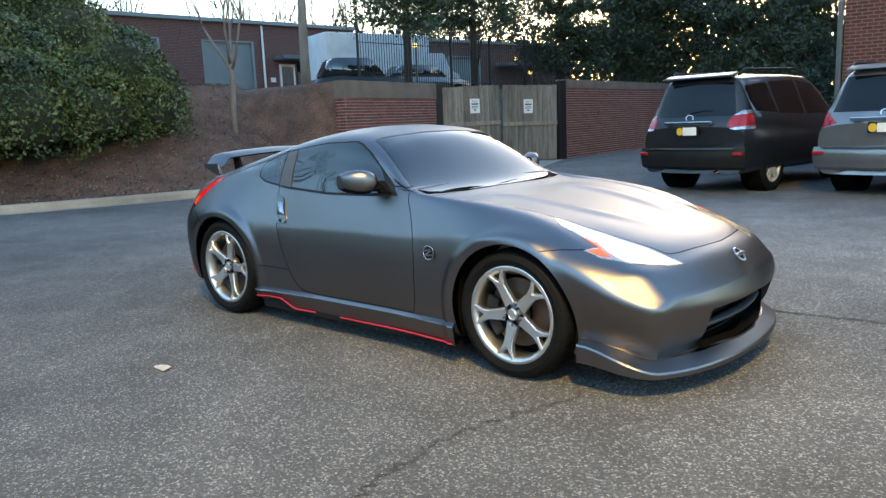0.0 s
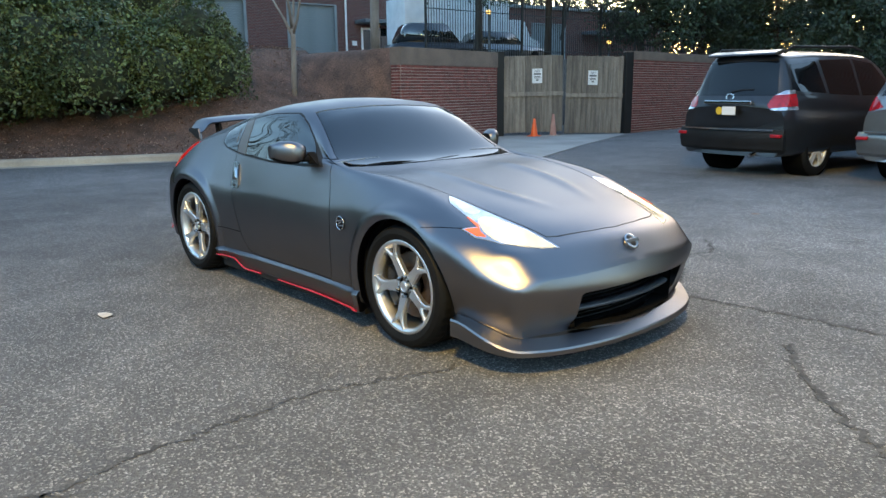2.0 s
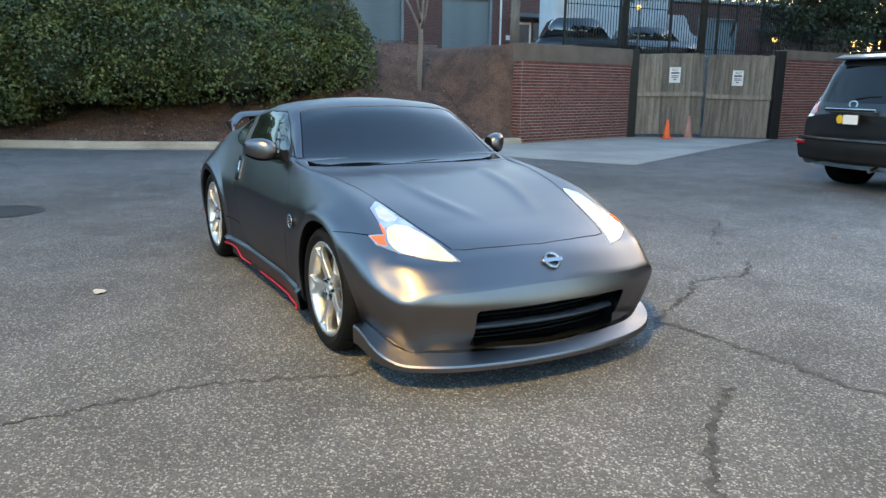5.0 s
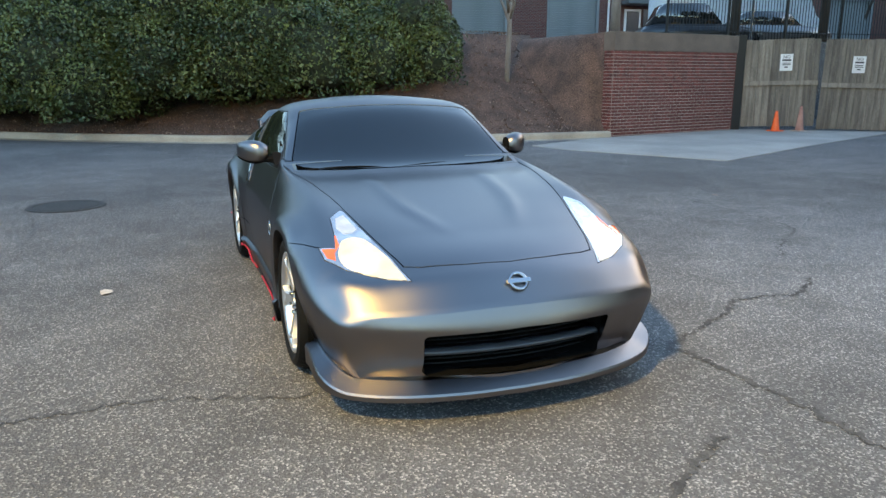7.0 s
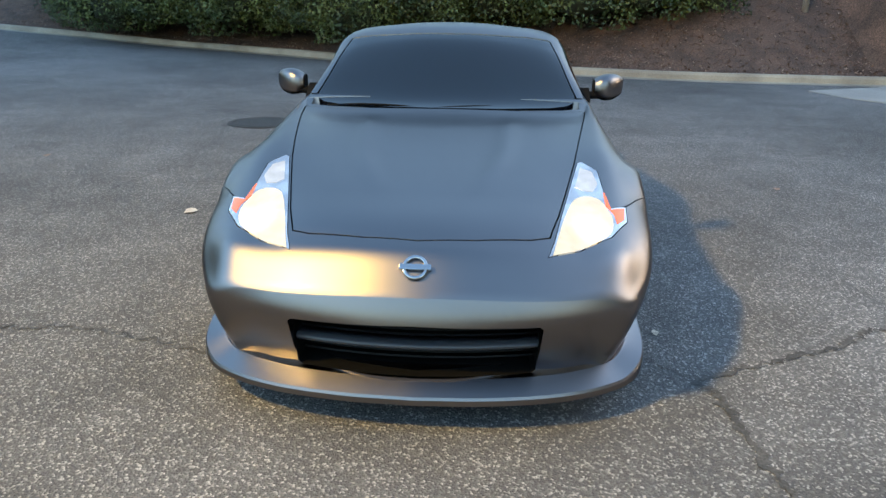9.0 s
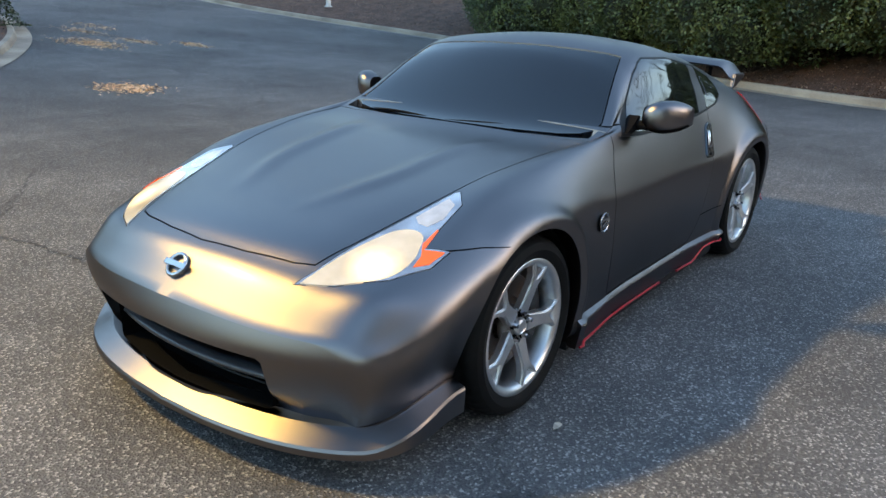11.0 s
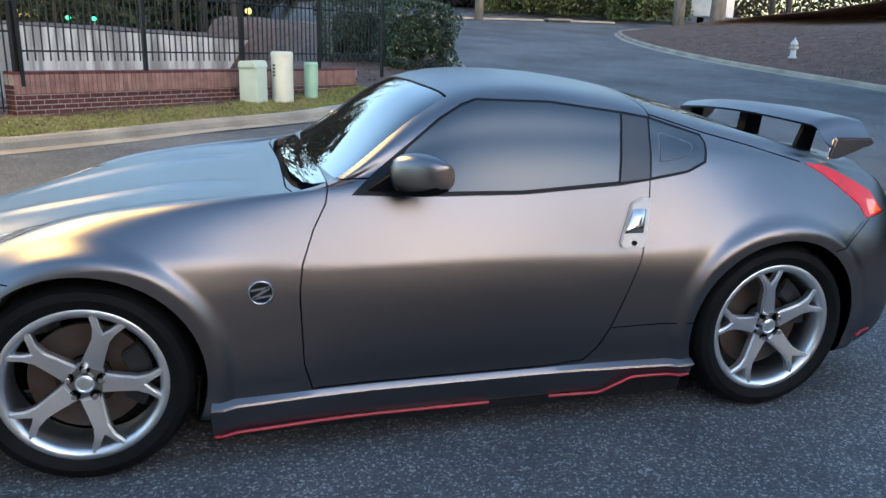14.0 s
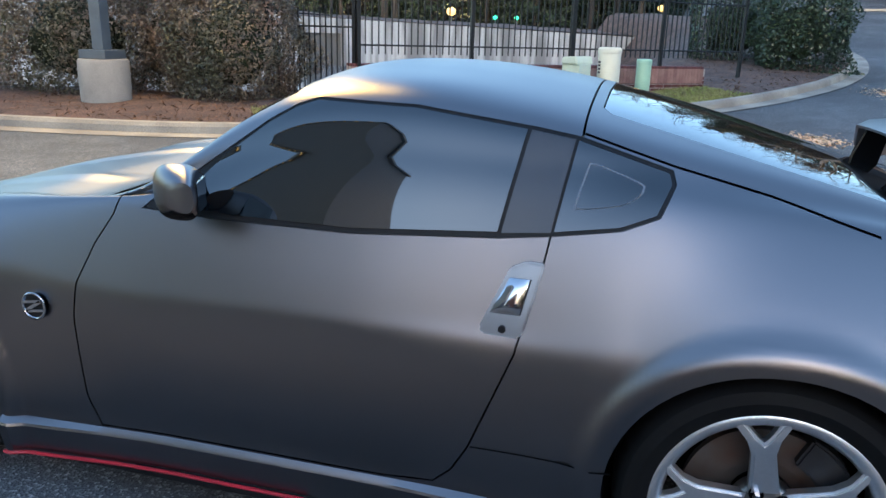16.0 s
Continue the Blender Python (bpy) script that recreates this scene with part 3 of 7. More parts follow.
# ---- the sports coupe ----
BOW = curve_of((-2.12, -0.2), (-1.6, -0.08), (-0.9, 0.0), (0.3, 0.0), (1.0, 0.02), (1.6, 0.1), (2.1, 0.24))
TOP_Z = curve_of((-2.12, 0.8), (-2.06, 0.9), (-1.95, 0.965), (-1.75, 1.0), (-1.4, 1.1), (-1.0, 1.21), (-0.6, 1.29), (-0.25, 1.315), (0.02, 1.29), (0.13, 1.25), (0.55, 0.935), (0.66, 0.905), (1.0, 0.875), (1.35, 0.82), (1.7, 0.745), (1.95, 0.66), (2.05, 0.59), (2.1, 0.5))
EDGE_Y = curve_of((-2.12, 0.4), (-1.8, 0.52), (-1.3, 0.54), (-0.7, 0.59), (-0.2, 0.6), (0.1, 0.6), (0.5, 0.7), (0.62, 0.66), (0.9, 0.5), (1.4, 0.44), (2.1, 0.4))
EDGE_Z = curve_of((-2.12, 0.79), (-2.06, 0.885), (-1.95, 0.95), (-1.75, 0.985), (-1.4, 1.065), (-1.0, 1.145), (-0.6, 1.215), (-0.25, 1.25), (0.02, 1.225), (0.13, 1.18), (0.5, 0.945), (0.66, 0.905), (1.0, 0.88), (1.35, 0.825), (1.7, 0.74), (1.95, 0.645), (2.05, 0.575), (2.1, 0.49))
BELT_Y = curve_of((-2.12, 0.6), (-1.9, 0.645), (-1.6, 0.69), (-1.275, 0.72), (-0.9, 0.75), (-0.6, 0.762), (-0.2, 0.775), (0.5, 0.77), (1.0, 0.75), (1.275, 0.735), (1.6, 0.74), (1.9, 0.73), (2.1, 0.7))
BELT_Z = curve_of((-2.12, 0.76), (-2.0, 0.87), (-1.8, 0.92), (-1.4, 0.985), (-1.0, 0.995), (-0.6, 0.935), (-0.2, 0.915), (0.4, 0.92), (0.7, 0.905), (1.05, 0.875), (1.35, 0.83), (1.65, 0.73), (1.9, 0.63), (2.05, 0.55), (2.1, 0.48))
UP_Y = curve_of((-2.12, 0.68), (-1.9, 0.78), (-1.6, 0.85), (-1.275, 0.88), (-0.9, 0.848), (-0.6, 0.832), (-0.2, 0.84), (0.3, 0.842), (0.735, 0.842), (1.0, 0.852), (1.275, 0.868), (1.6, 0.858), (1.9, 0.83), (2.1, 0.77))
UP_Z = curve_of((-2.12, 0.7), (-1.9, 0.755), (-1.6, 0.785), (-1.275, 0.8), (-0.9, 0.765), (-0.6, 0.738), (0.5, 0.735), (1.0, 0.758), (1.275, 0.755), (1.6, 0.68), (1.9, 0.58), (2.1, 0.462))
SHO_Y = curve_of((-2.12, 0.72), (-1.9, 0.835), (-1.6, 0.895), (-1.275, 0.928), (-0.9, 0.882), (-0.6, 0.858), (-0.2, 0.86), (0.3, 0.862), (0.735, 0.864), (1.0, 0.882), (1.275, 0.905), (1.6, 0.897), (1.9, 0.87), (2.1, 0.81))
SHO_Z = curve_of((-2.12, 0.62), (-1.9, 0.655), (-1.6, 0.675), (-1.275, 0.685), (-0.9, 0.665), (-0.6, 0.655), (0.735, 0.655), (1.0, 0.67), (1.275, 0.672), (1.6, 0.605), (1.9, 0.52), (2.1, 0.43))
MID_Y = curve_of((-2.12, 0.735), (-1.9, 0.845), (-1.6, 0.905), (-1.275, 0.934), (-0.9, 0.888), (-0.6, 0.864), (0.3, 0.867), (0.735, 0.87), (1.0, 0.89), (1.275, 0.912), (1.6, 0.905), (1.9, 0.885), (2.1, 0.83))
MID_Z = curve_of((-2.12, 0.48), (-1.275, 0.55), (-0.3, 0.5), (0.8, 0.51), (1.275, 0.54), (1.7, 0.46), (2.1, 0.36))
GLASS_BULGE = curve_of((-2.12, 0.0), (-1.5, 0.004), (-0.95, 0.014), (-0.4, 0.02), (0.1, 0.016), (0.4, 0.0), (2.1, 0.0))
LOW_Y = curve_of((-2.12, 0.71), (-1.9, 0.82), (-1.6, 0.885), (-1.275, 0.905), (-0.85, 0.865), (-0.3, 0.842), (0.3, 0.842), (0.8, 0.865), (1.275, 0.89), (1.6, 0.89), (1.9, 0.872), (2.1, 0.82))
LOW_Z = curve_of((-2.12, 0.3), (-1.275, 0.3), (0.8, 0.29), (2.1, 0.24))
FLOOR_Z = curve_of((-2.12, 0.24), (-1.6, 0.17), (-0.9, 0.15), (1.6, 0.14), (2.1, 0.14))


def smooth_profile(ctrl, per=6):
    """A rounded half section through its control points, from the floor's middle to the top's middle."""
    pts = [Vector((0, p[0], p[1])) for p in ctrl]
    ext = [Vector((0, -pts[1].y, pts[1].z))] + pts + [Vector((0, -pts[-2].y, pts[-2].z))]
    out = []
    for i in range(1, len(ext) - 2):
        a, b, c, d = ext[i - 1:i + 3]
        for k in range(per):
            t = k / per
            out.append(0.5 * (2 * b + (c - a) * t + (2 * a - 5 * b + 4 * c - d) * t * t + (3 * b - a - 3 * c + d) * t**3))
    return out + [pts[-1]]


def body_section(x):
    """The half outline of the coupe's body at a station."""
    f = FLOOR_Z(x)
    c = [(0, f), (0.5, f + 0.008), (LOW_Y(x) - 0.05, f + 0.024), (LOW_Y(x), LOW_Z(x)), (MID_Y(x), MID_Z(x)), (SHO_Y(x), SHO_Z(x)), (UP_Y(x), UP_Z(x)), (BELT_Y(x), BELT_Z(x)),
         ((BELT_Y(x) + EDGE_Y(x)) / 2 + GLASS_BULGE(x) * 0.87, (BELT_Z(x) + EDGE_Z(x)) / 2 + GLASS_BULGE(x) * 0.5),
         (EDGE_Y(x), EDGE_Z(x)), (EDGE_Y(x) * 0.5, EDGE_Z(x) + (TOP_Z(x) - EDGE_Z(x)) * 0.78), (0, TOP_Z(x))]
    return smooth_profile(c, 9)


RIDGE_Y = curve_of((0.7, 0.36), (1.0, 0.33), (1.4, 0.29), (1.75, 0.17))
CREASE_Z = curve_of((1.4, 0.69), (1.47, 0.672), (1.69, 0.56), (1.85, 0.48), (1.97, 0.435), (2.1, 0.42))


def fore(x):
    """The nose drawn a little forward."""
    return x + 0.042 * ramp01((x - 1.5) / 0.5)


def styled(x, y, z):
    """The pressed forms on the smooth shell: hood ridges, flared arches and the undercut of the front bumper."""
    ay, sy = abs(y), 1 if y >= 0 else -1
    if 0.7 < x < 1.8 and z > 0.6:
        z += 0.012 * math.exp(-((ay - RIDGE_Y(x)) / 0.045)**2) * ramp01((x - 0.7) / 0.25) * ramp01((1.78 - x) / 0.35)
    for wx, wz in ((1.278, 0.337), (-1.262, 0.348)):
        d = math.hypot(x - wx - 0.008 * sy, z - wz)
        if d < 0.46 and ay > 0.55:
            y += sy * (0.019 * ramp01((0.466 - d) / 0.05) - 0.016 * ramp01((0.424 - d) / 0.07)) * ramp01((1.56 - x) / 0.16)
    if x > 1.42 and 0.1 < z:
        low = CREASE_Z(x) - z
        low = min(0.33, (low + math.hypot(low, 0.018)) / 2)
        d = 0.3 * low * ramp01((x - 1.47) / 0.24) * ramp01((ay - 0.1) / 0.4)
        turn = radians(78) * ramp01((ay - 0.48) / 0.4)
        x -= d * math.cos(turn)
        y -= sy * d * math.sin(turn)
    x = fore(x)
    if x > 1.9 and z < 0.62:
        x += 0.062 * ramp01((0.625 - z) / 0.23) * (1 - 0.75 * ramp01((0.29 - z) / 0.1) * ramp01((0.56 - ay) / 0.2)) * ramp01((x - 1.9) / 0.2)
    return x, y, z


def body_shell():
    bm = bmesh.new()
    xs = sorted([*np.linspace(-2.12, -1.9, 8), *np.linspace(-1.87, 1.87, 270), *np.linspace(1.885, 2.1, 16)])
    rows = []
    for x in xs:
        half = body_section(x)
        r = min(1.0, (2.1 - x) / 0.16) if x > 0 else min(1.0, (x + 2.12) / 0.16)
        k = 0.93 + 0.07 * math.sqrt(max(0.0, 1 - (1 - r)**2))
        b = BOW(x)
        ring = [(x - b * (p.y * k)**2, p.y * k, p.z) for p in half]
        rows.append(ring + [(q[0], -q[1], q[2]) for q in ring[-2:0:-1]])
    vs = grid(bm, [[styled(*q) for q in row] for row in rows], close=True)
    n = len(vs[0])
    for ring, raw, x in ((vs[0], rows[0], xs[0]), (vs[-1], rows[-1], xs[-1])):
        left, right = ring[:n // 2 + 1], [ring[0]] + ring[:n // 2 - 1:-1]
        prev = None
        for a, b, (_, y, z) in zip(left, right, raw):
            row = [a] if a is b else [a] + [bm.verts.new(styled(x - BOW(x) * (y * s)**2, y * s, z)) for s in np.linspace(1, -1, 31)[1:-1]] + [b]
            if prev:
                if len(prev) == 1 or len(row) == 1:
                    one, many = (prev[0], row) if len(prev) == 1 else (row[0], prev)
                    for p, q in zip(many, many[1:]):
                        bm.faces.new((one, p, q))
                else:
                    for k in range(len(row) - 1):
                        bm.faces.new((prev[k], prev[k + 1], row[k + 1], row[k]))
            prev = row
    bmesh.ops.recalc_face_normals(bm, faces=bm.faces)
    if bm.calc_volume(signed=True) < 0:
        bmesh.ops.reverse_faces(bm, faces=bm.faces)
    return bm


car = thing("sports_coupe", "satin gunmetal grey two-door sports coupe with its headlights on", "car")
body = part("body", body_shell(), PAINT, car, smooth=True)
SHELL = body.data.copy()


def both(poly, s):
    """An outline on the left flank, or in plan mirrored to the right."""
    return [(a, b * s) for a, b in poly]


def sharpen(ob, angle=32):
    ob.data.set_sharp_from_angle(angle=radians(angle))
    return ob


def flank(x, z):
    """How far the left flank stands out at a place."""
    side = sorted((p.z, p.y) for p in body_section(x) if p.y > 0.3 and p.z > FLOOR_Z(x) + 0.05)
    return styled(x, float(np.interp(z, [q[0] for q in side], [q[1] for q in side])), z)[1]


def panel(name, mat, poly, axis, lo, hi, label="", grow=0.0, shift=(0, 0, 0), parent=None):
    """A piece of the body's own skin inside an outline, as a part of its own."""
    ob = new(name, SHELL.copy())
    bm = bmesh.new()
    if axis == "z":
        poly = [(fore(a), b) for a, b in poly]
    prism(bm, poly, lo, hi, axis)
    cut(ob, bm, "INTERSECT")
    ob.data.materials.clear()
    ob.data.materials.append(mat)
    ob.data.transform(Matrix.Translation(shift))
    ob.parent = parent or car
    if label:
        ob["label"] = label
    return sharpen(ob)


def inset(poly, d):
    """The outline drawn in by d on every side."""
    n, out = len(poly), []
    area = sum(poly[i][0] * poly[(i + 1) % n][1] - poly[(i + 1) % n][0] * poly[i][1] for i in range(n))
    sg = 1 if area > 0 else -1
    for i in range(n):
        p, q, r = Vector(poly[i - 1]), Vector(poly[i]), Vector(poly[(i + 1) % n])
        a, b = (q - p).normalized(), (r - q).normalized()
        na, nb = Vector((-a.y, a.x)) * sg, Vector((-b.y, b.x)) * sg
        m = (na + nb)
        m = m / max(0.35, m.length_squared / 2)
        out.append(tuple(q + m * d))
    return out


WINDOWS = [(0.425, 0.912), (0.4, 0.935), (0.22, 1.067), (0.09, 1.163), (0.01, 1.208), (-0.05, 1.228), (-0.33, 1.222), (-0.64, 1.183), (-0.75, 1.165), (-0.975, 1.1),
           (-0.985, 1.07), (-0.955, 1.0), (-0.87, 0.965), (-0.71, 0.938), (-0.58, 0.922), (-0.19, 0.9), (0.2, 0.902)]
DOOR_GLASS = [(0.33, 0.93), (0.212, 1.06), (0.088, 1.154), (0.01, 1.199), (-0.05, 1.22), (-0.33, 1.214), (-0.618, 1.177), (-0.575, 0.938), (-0.19, 0.915), (0.15, 0.918)]
PILLAR_B = [(-0.628, 1.175), (-0.738, 1.158), (-0.705, 0.947), (-0.585, 0.936)]
QUARTER = [(-0.746, 1.156), (-0.966, 1.093), (-0.974, 1.07), (-0.945, 1.006), (-0.865, 0.974), (-0.713, 0.95)]
QUARTER_LINE = [(-0.775, 1.1), (-0.79, 1.107), (-0.9, 1.072), (-0.912, 1.058), (-0.9, 1.04), (-0.86, 1.02), (-0.765, 1.005), (-0.755, 1.015)]
DOOR = [(0.5, 0.96), (0.515, 0.89), (0.56, 0.81), (0.602, 0.7), (0.613, 0.6), (0.603, 0.35), (0.575, 0.25), (-0.3, 0.25), (-0.45, 0.262), (-0.5, 0.31), (-0.545, 0.39), (-0.65, 0.66), (-0.7, 0.88),
        (-0.712, 0.96), (-0.712, 1.0)]
HOOD = [(1.972, 0.0), (1.955, 0.2), (1.92, 0.4), (1.895, 0.468), (1.78, 0.507), (1.6, 0.553), (1.4, 0.598), (1.13, 0.645), (0.795, 0.7), (0.61, 0.725), (0.628, 0.6), (0.621, 0.3), (0.616, 0.0)]
SCREEN = [(0.605, 0.0), (0.6, 0.3), (0.575, 0.55), (0.545, 0.64), (0.5, 0.685), (0.44, 0.69), (0.3, 0.645), (0.045, 0.568), (0.05, 0.5), (0.08, 0.25), (0.092, 0.0)]
COWL = [(0.676, 0.0), (0.665, 0.3), (0.635, 0.6), (0.615, 0.69), (0.52, 0.7), (0.45, 0.7), (0.44, 0.6), (0.5, 0.0)]
HATCH_GLASS = [(-0.79, 0.0), (-0.785, 0.44), (-0.81, 0.48), (-1.1, 0.515), (-1.45, 0.55), (-1.66, 0.53), (-1.72, 0.45), (-1.74, 0.0)]
HEADLAMP = [(1.975, 0.455), (1.9, 0.482), (1.78, 0.512), (1.6, 0.558), (1.4, 0.605), (1.385, 0.622), (1.46, 0.685), (1.58, 0.695), (1.68, 0.705), (1.635, 0.78), (1.72, 0.772), (1.82, 0.7), (1.92, 0.575)]
BEAM = [(1.962, 0.474), (1.87, 0.5), (1.77, 0.53), (1.67, 0.57), (1.635, 0.62), (1.645, 0.672), (1.69, 0.698), (1.73, 0.712), (1.785, 0.705), (1.84, 0.665), (1.915, 0.572)]
UPPER_CELL = [(1.58, 0.583), (1.44, 0.615), (1.47, 0.66), (1.55, 0.675), (1.6, 0.652), (1.6, 0.61)]
AMBER_CELL = [(1.6, 0.69), (1.67, 0.692), (1.71, 0.722), (1.75, 0.727), (1.715, 0.758), (1.655, 0.768), (1.688, 0.712), (1.6, 0.695)]
TAIL = [(-1.45, 0.985), (-1.56, 0.972), (-1.68, 0.925), (-1.8, 0.865), (-1.84, 0.78), (-1.69, 0.772), (-1.675, 0.82), (-1.6, 0.885), (-1.53, 0.94)]


def mirrored(poly):
    """A whole outline from its half, which runs from the middle round to the middle."""
    return poly + [(a, -b) for a, b in poly[-2:0:-1]]


def gap(poly, axis, lo, hi):
    """A shut line: a thin slot in the body along the outline."""
    bm = bmesh.new()
    prism(bm, [(fore(a), b) for a, b in poly] if axis == "z" else poly, lo, hi, axis)
    cut(body, bm)


# wheel arches
for wx, wz in ((1.278, 0.338), (-1.262, 0.35)):
    for s in (1, -1):
        bm = bmesh.new()
        cyl(bm, 0.372, 0.372, 0.75, pose(wx + 0.008 * s, s * 0.45, wz, -90 * s), 56)
        cut(body, bm)
        well = bmesh.new()
        lathe(well, [(0.05, 0.02), (0.3705, 0.02), (0.3705, 0.38)], pose(wx + 0.008 * s, s * 0.46, wz, -90 * s), 40)
        bmesh.ops.bisect_plane(well, geom=well.verts[:] + well.edges[:] + well.faces[:], plane_co=(0, 0, 0.17), plane_no=(0, 0, 1), clear_inner=True)
        part("wheel_well", well, WELL, car, "black wheel-arch liner", smooth=True)
# the mouth
MOUTH = [(-0.445, 0.385), (-0.43, 0.398), (0.0, 0.408), (0.43, 0.398), (0.445, 0.385), (0.43, 0.205), (0.415, 0.194), (0.0, 0.187), (-0.415, 0.194), (-0.43, 0.205)]
bm = bmesh.new()
prism(bm, MOUTH, 1.9, 2.5, "x")
cut(body, bm)
hood = panel("hood", PAINT, inset(mirrored(HOOD), 0.0055), "z", 0.5, 1.3)
gap(mirrored(HOOD), "z", 0.56, 1.3)
cowl = panel("cowl", WIPER, mirrored(COWL), "z", 0.84, 1.3, "black plastic cowl under the windscreen", shift=(0, 0, -0.038))
gap(mirrored([(0.634, 0.0), (0.63, 0.3), (0.608, 0.6), (0.585, 0.698), (0.5, 0.702), (0.44, 0.69), (0.3, 0.645), (0.045, 0.568), (0.05, 0.5), (0.08, 0.25), (0.092, 0.0)]), "z", 0.847, 1.52)
screen = panel("windscreen", SCREEN_GLASS, inset(mirrored(SCREEN), 0.006), "z", 0.8, 1.5, "dark tinted windscreen", shift=(0, 0, -0.004))
hatch = panel("hatch_glass", GLASS_DARK, inset(mirrored(HATCH_GLASS), 0.004), "z", 0.85, 1.5, "glossy dark hatch glass", shift=(0, 0, -0.002))
gap(mirrored(HATCH_GLASS), "z", 0.9, 1.5)
# the joint between roof and hatch
bm = bmesh.new()
box(bm, (-0.757, -0.7, 1.09), (-0.751, 0.7, 1.5))
cut(body, bm)
for s in (1, -1):
    lo, hi = sorted((s * 0.4, s * 1.3))
    door = panel("door", PAINT, inset(DOOR, 0.005), "y", lo, hi)
    bm = bmesh.new()
    prism(bm, WINDOWS, lo, hi, "y")
    cut(door, bm)
    sharpen(door)
    gap(DOOR, "y", *sorted((s * 0.62, s * 1.31)))
    gap(WINDOWS, "y", *sorted((s * 0.49, s * 1.33)))
    panel("window_trim", BLACK, inset(WINDOWS, 0.001), "y", lo, hi, "black window surround", shift=(0, -s * 0.003, 0))
    panel("side_window", GLASS_DARK, DOOR_GLASS, "y", lo, hi, "tinted door window", shift=(0, s * 0.001, 0))
    panel("pillar", PILLAR, PILLAR_B, "y", lo, hi, "dark satin door pillar", shift=(0, s * 0.0015, 0))
    panel("quarter_window", GLASS_DARK, QUARTER, "y", lo, hi, "small tinted quarter window", shift=(0, s * 0.001, 0))
    ring = [(q.x, q.y) for q in spline([(a, b, 0) for a, b in QUARTER_LINE + QUARTER_LINE[:1]], 40)][:-1]
    panel("quarter_outline", PALE_LINE, ring, "y", lo, hi, "pale rounded outline printed on the quarter window", shift=(0, s * 0.0015, 0))
    mid = sum((Vector(q) for q in ring), Vector((0, 0))) / len(ring)
    panel("quarter_pane", GLASS_DARK, [tuple(mid + (Vector(q) - mid) * 0.94) for q in ring], "y", lo, hi, "tinted middle of the quarter window", shift=(0, s * 0.0045, 0))
    beam = [(q.x, q.y) for q in spline([(a, b, 0) for a, b in BEAM + BEAM[:1]], 44)][:-1]
    light = panel("headlight", LAMP_REFLECTOR, inset(both(HEADLAMP, s), 0.003), "z", 0.45, 1.0, "boomerang-shaped headlight, switched on", shift=(0, 0, 0.001))
    gap(both(HEADLAMP, s), "z", 0.503 + 0.004 * s, 1.02)
    panel("beam_lens", LAMP_ON, both(beam, s), "z", 0.5, 1.0, "glowing warm white beam lens", shift=(0.001, 0, 0.0025), parent=light)
    panel("position_lens", LAMP_GLOW, both(UPPER_CELL, s), "z", 0.6, 1.0, "pale crystal lens", shift=(0.001, 0, 0.002), parent=light)
    panel("turn_lens", AMBER, both(AMBER_CELL, s), "z", 0.5, 1.0, "orange-red turn signal", shift=(0.001, s * 0.001, 0.003), parent=light)
    panel("tail_light", TAIL_RED, inset(TAIL, 0.002), "y", *sorted((s * 0.5, s * 1.2)), "curved red tail light, lit", shift=(0, s * 0.001, 0.001))
    panel("tail_turn_lens", AMBER, [(-1.745, 0.838), (-1.8, 0.83), (-1.822, 0.788), (-1.72, 0.782), (-1.725, 0.805)], "y", *sorted((s * 0.5, s * 1.2)), "small amber lens at the tail light's tip", shift=(0, s * 0.0025, 0.001))
    gap(TAIL, "y", *sorted((s * 0.57, s * 1.22)))
for s in (1, -1):
    bm = bmesh.new()
    prism(bm, [(1.665, 0.6965), (1.55, 0.697), (1.46, 0.69), (1.46, 0.6865), (1.55, 0.6935), (1.665, 0.693)], *sorted((s * 0.66, s * 1.05)), "y")
    cut(body, bm)
    # the shut line between the hatch and the rear quarter
    bm = bmesh.new()
    rim = [(-0.757, 1.174), (-0.98, 1.11), (-1.2, 1.057), (-1.43, 0.992)]
    prism(bm, rim + [(a, b - 0.0055) for a, b in rim[::-1]], *sorted((s * 0.5, s * 1.1)), "y")
    cut(body, bm)
sharpen(body)


# bumper seam behind the headlight, rear quarter seam and sill seam, as fine dark beads in the joints
for s in (1, -1):
    for pts in ([(-0.55, 0.395), (-0.72, 0.399), (-0.9, 0.401)], [(-1.46, 0.672), (-1.53, 0.69), (-1.62, 0.745), (-1.68, 0.775)]):
        bm = bmesh.new()
        line = [(q.x, s * (flank(q.x, q.y) + 0.0005) if pts[0][0] < 1 else s * (flank(q.x + 0.1, q.y) - 0.004), q.y) for q in spline([(a, b, 0) for a, b in pts], 9)]
        tube(bm, line, 0.0019, 6)
        part("seam", bm, WELL, car)

# grille: dark backing with a slim satin bar
bm = bmesh.new()
box(bm, (1.88, -0.5, 0.17), (1.91, 0.5, 0.43))
part("grille_backing", bm, WELL, car, "black grille opening")
bm = bmesh.new()
ring = [(a.lerp(b, u)) for a, b in zip([Vector(q) for q in MOUTH], [Vector(q) for q in MOUTH[1:] + MOUTH[:1]]) for u in (0, 0.2, 0.4, 0.6, 0.8)]
grid(bm, [[(1.905, q.x * 0.994, 0.3 + (q.y - 0.3) * 0.985) for q in ring], [(2.145 - 0.3 * q.x**2, q.x * 0.994, 0.3 + (q.y - 0.3) * 0.985) for q in ring]], close=True)
part("grille_liner", bm, WELL, car, "black liner of the grille opening")
bm = bmesh.new()
rows = []
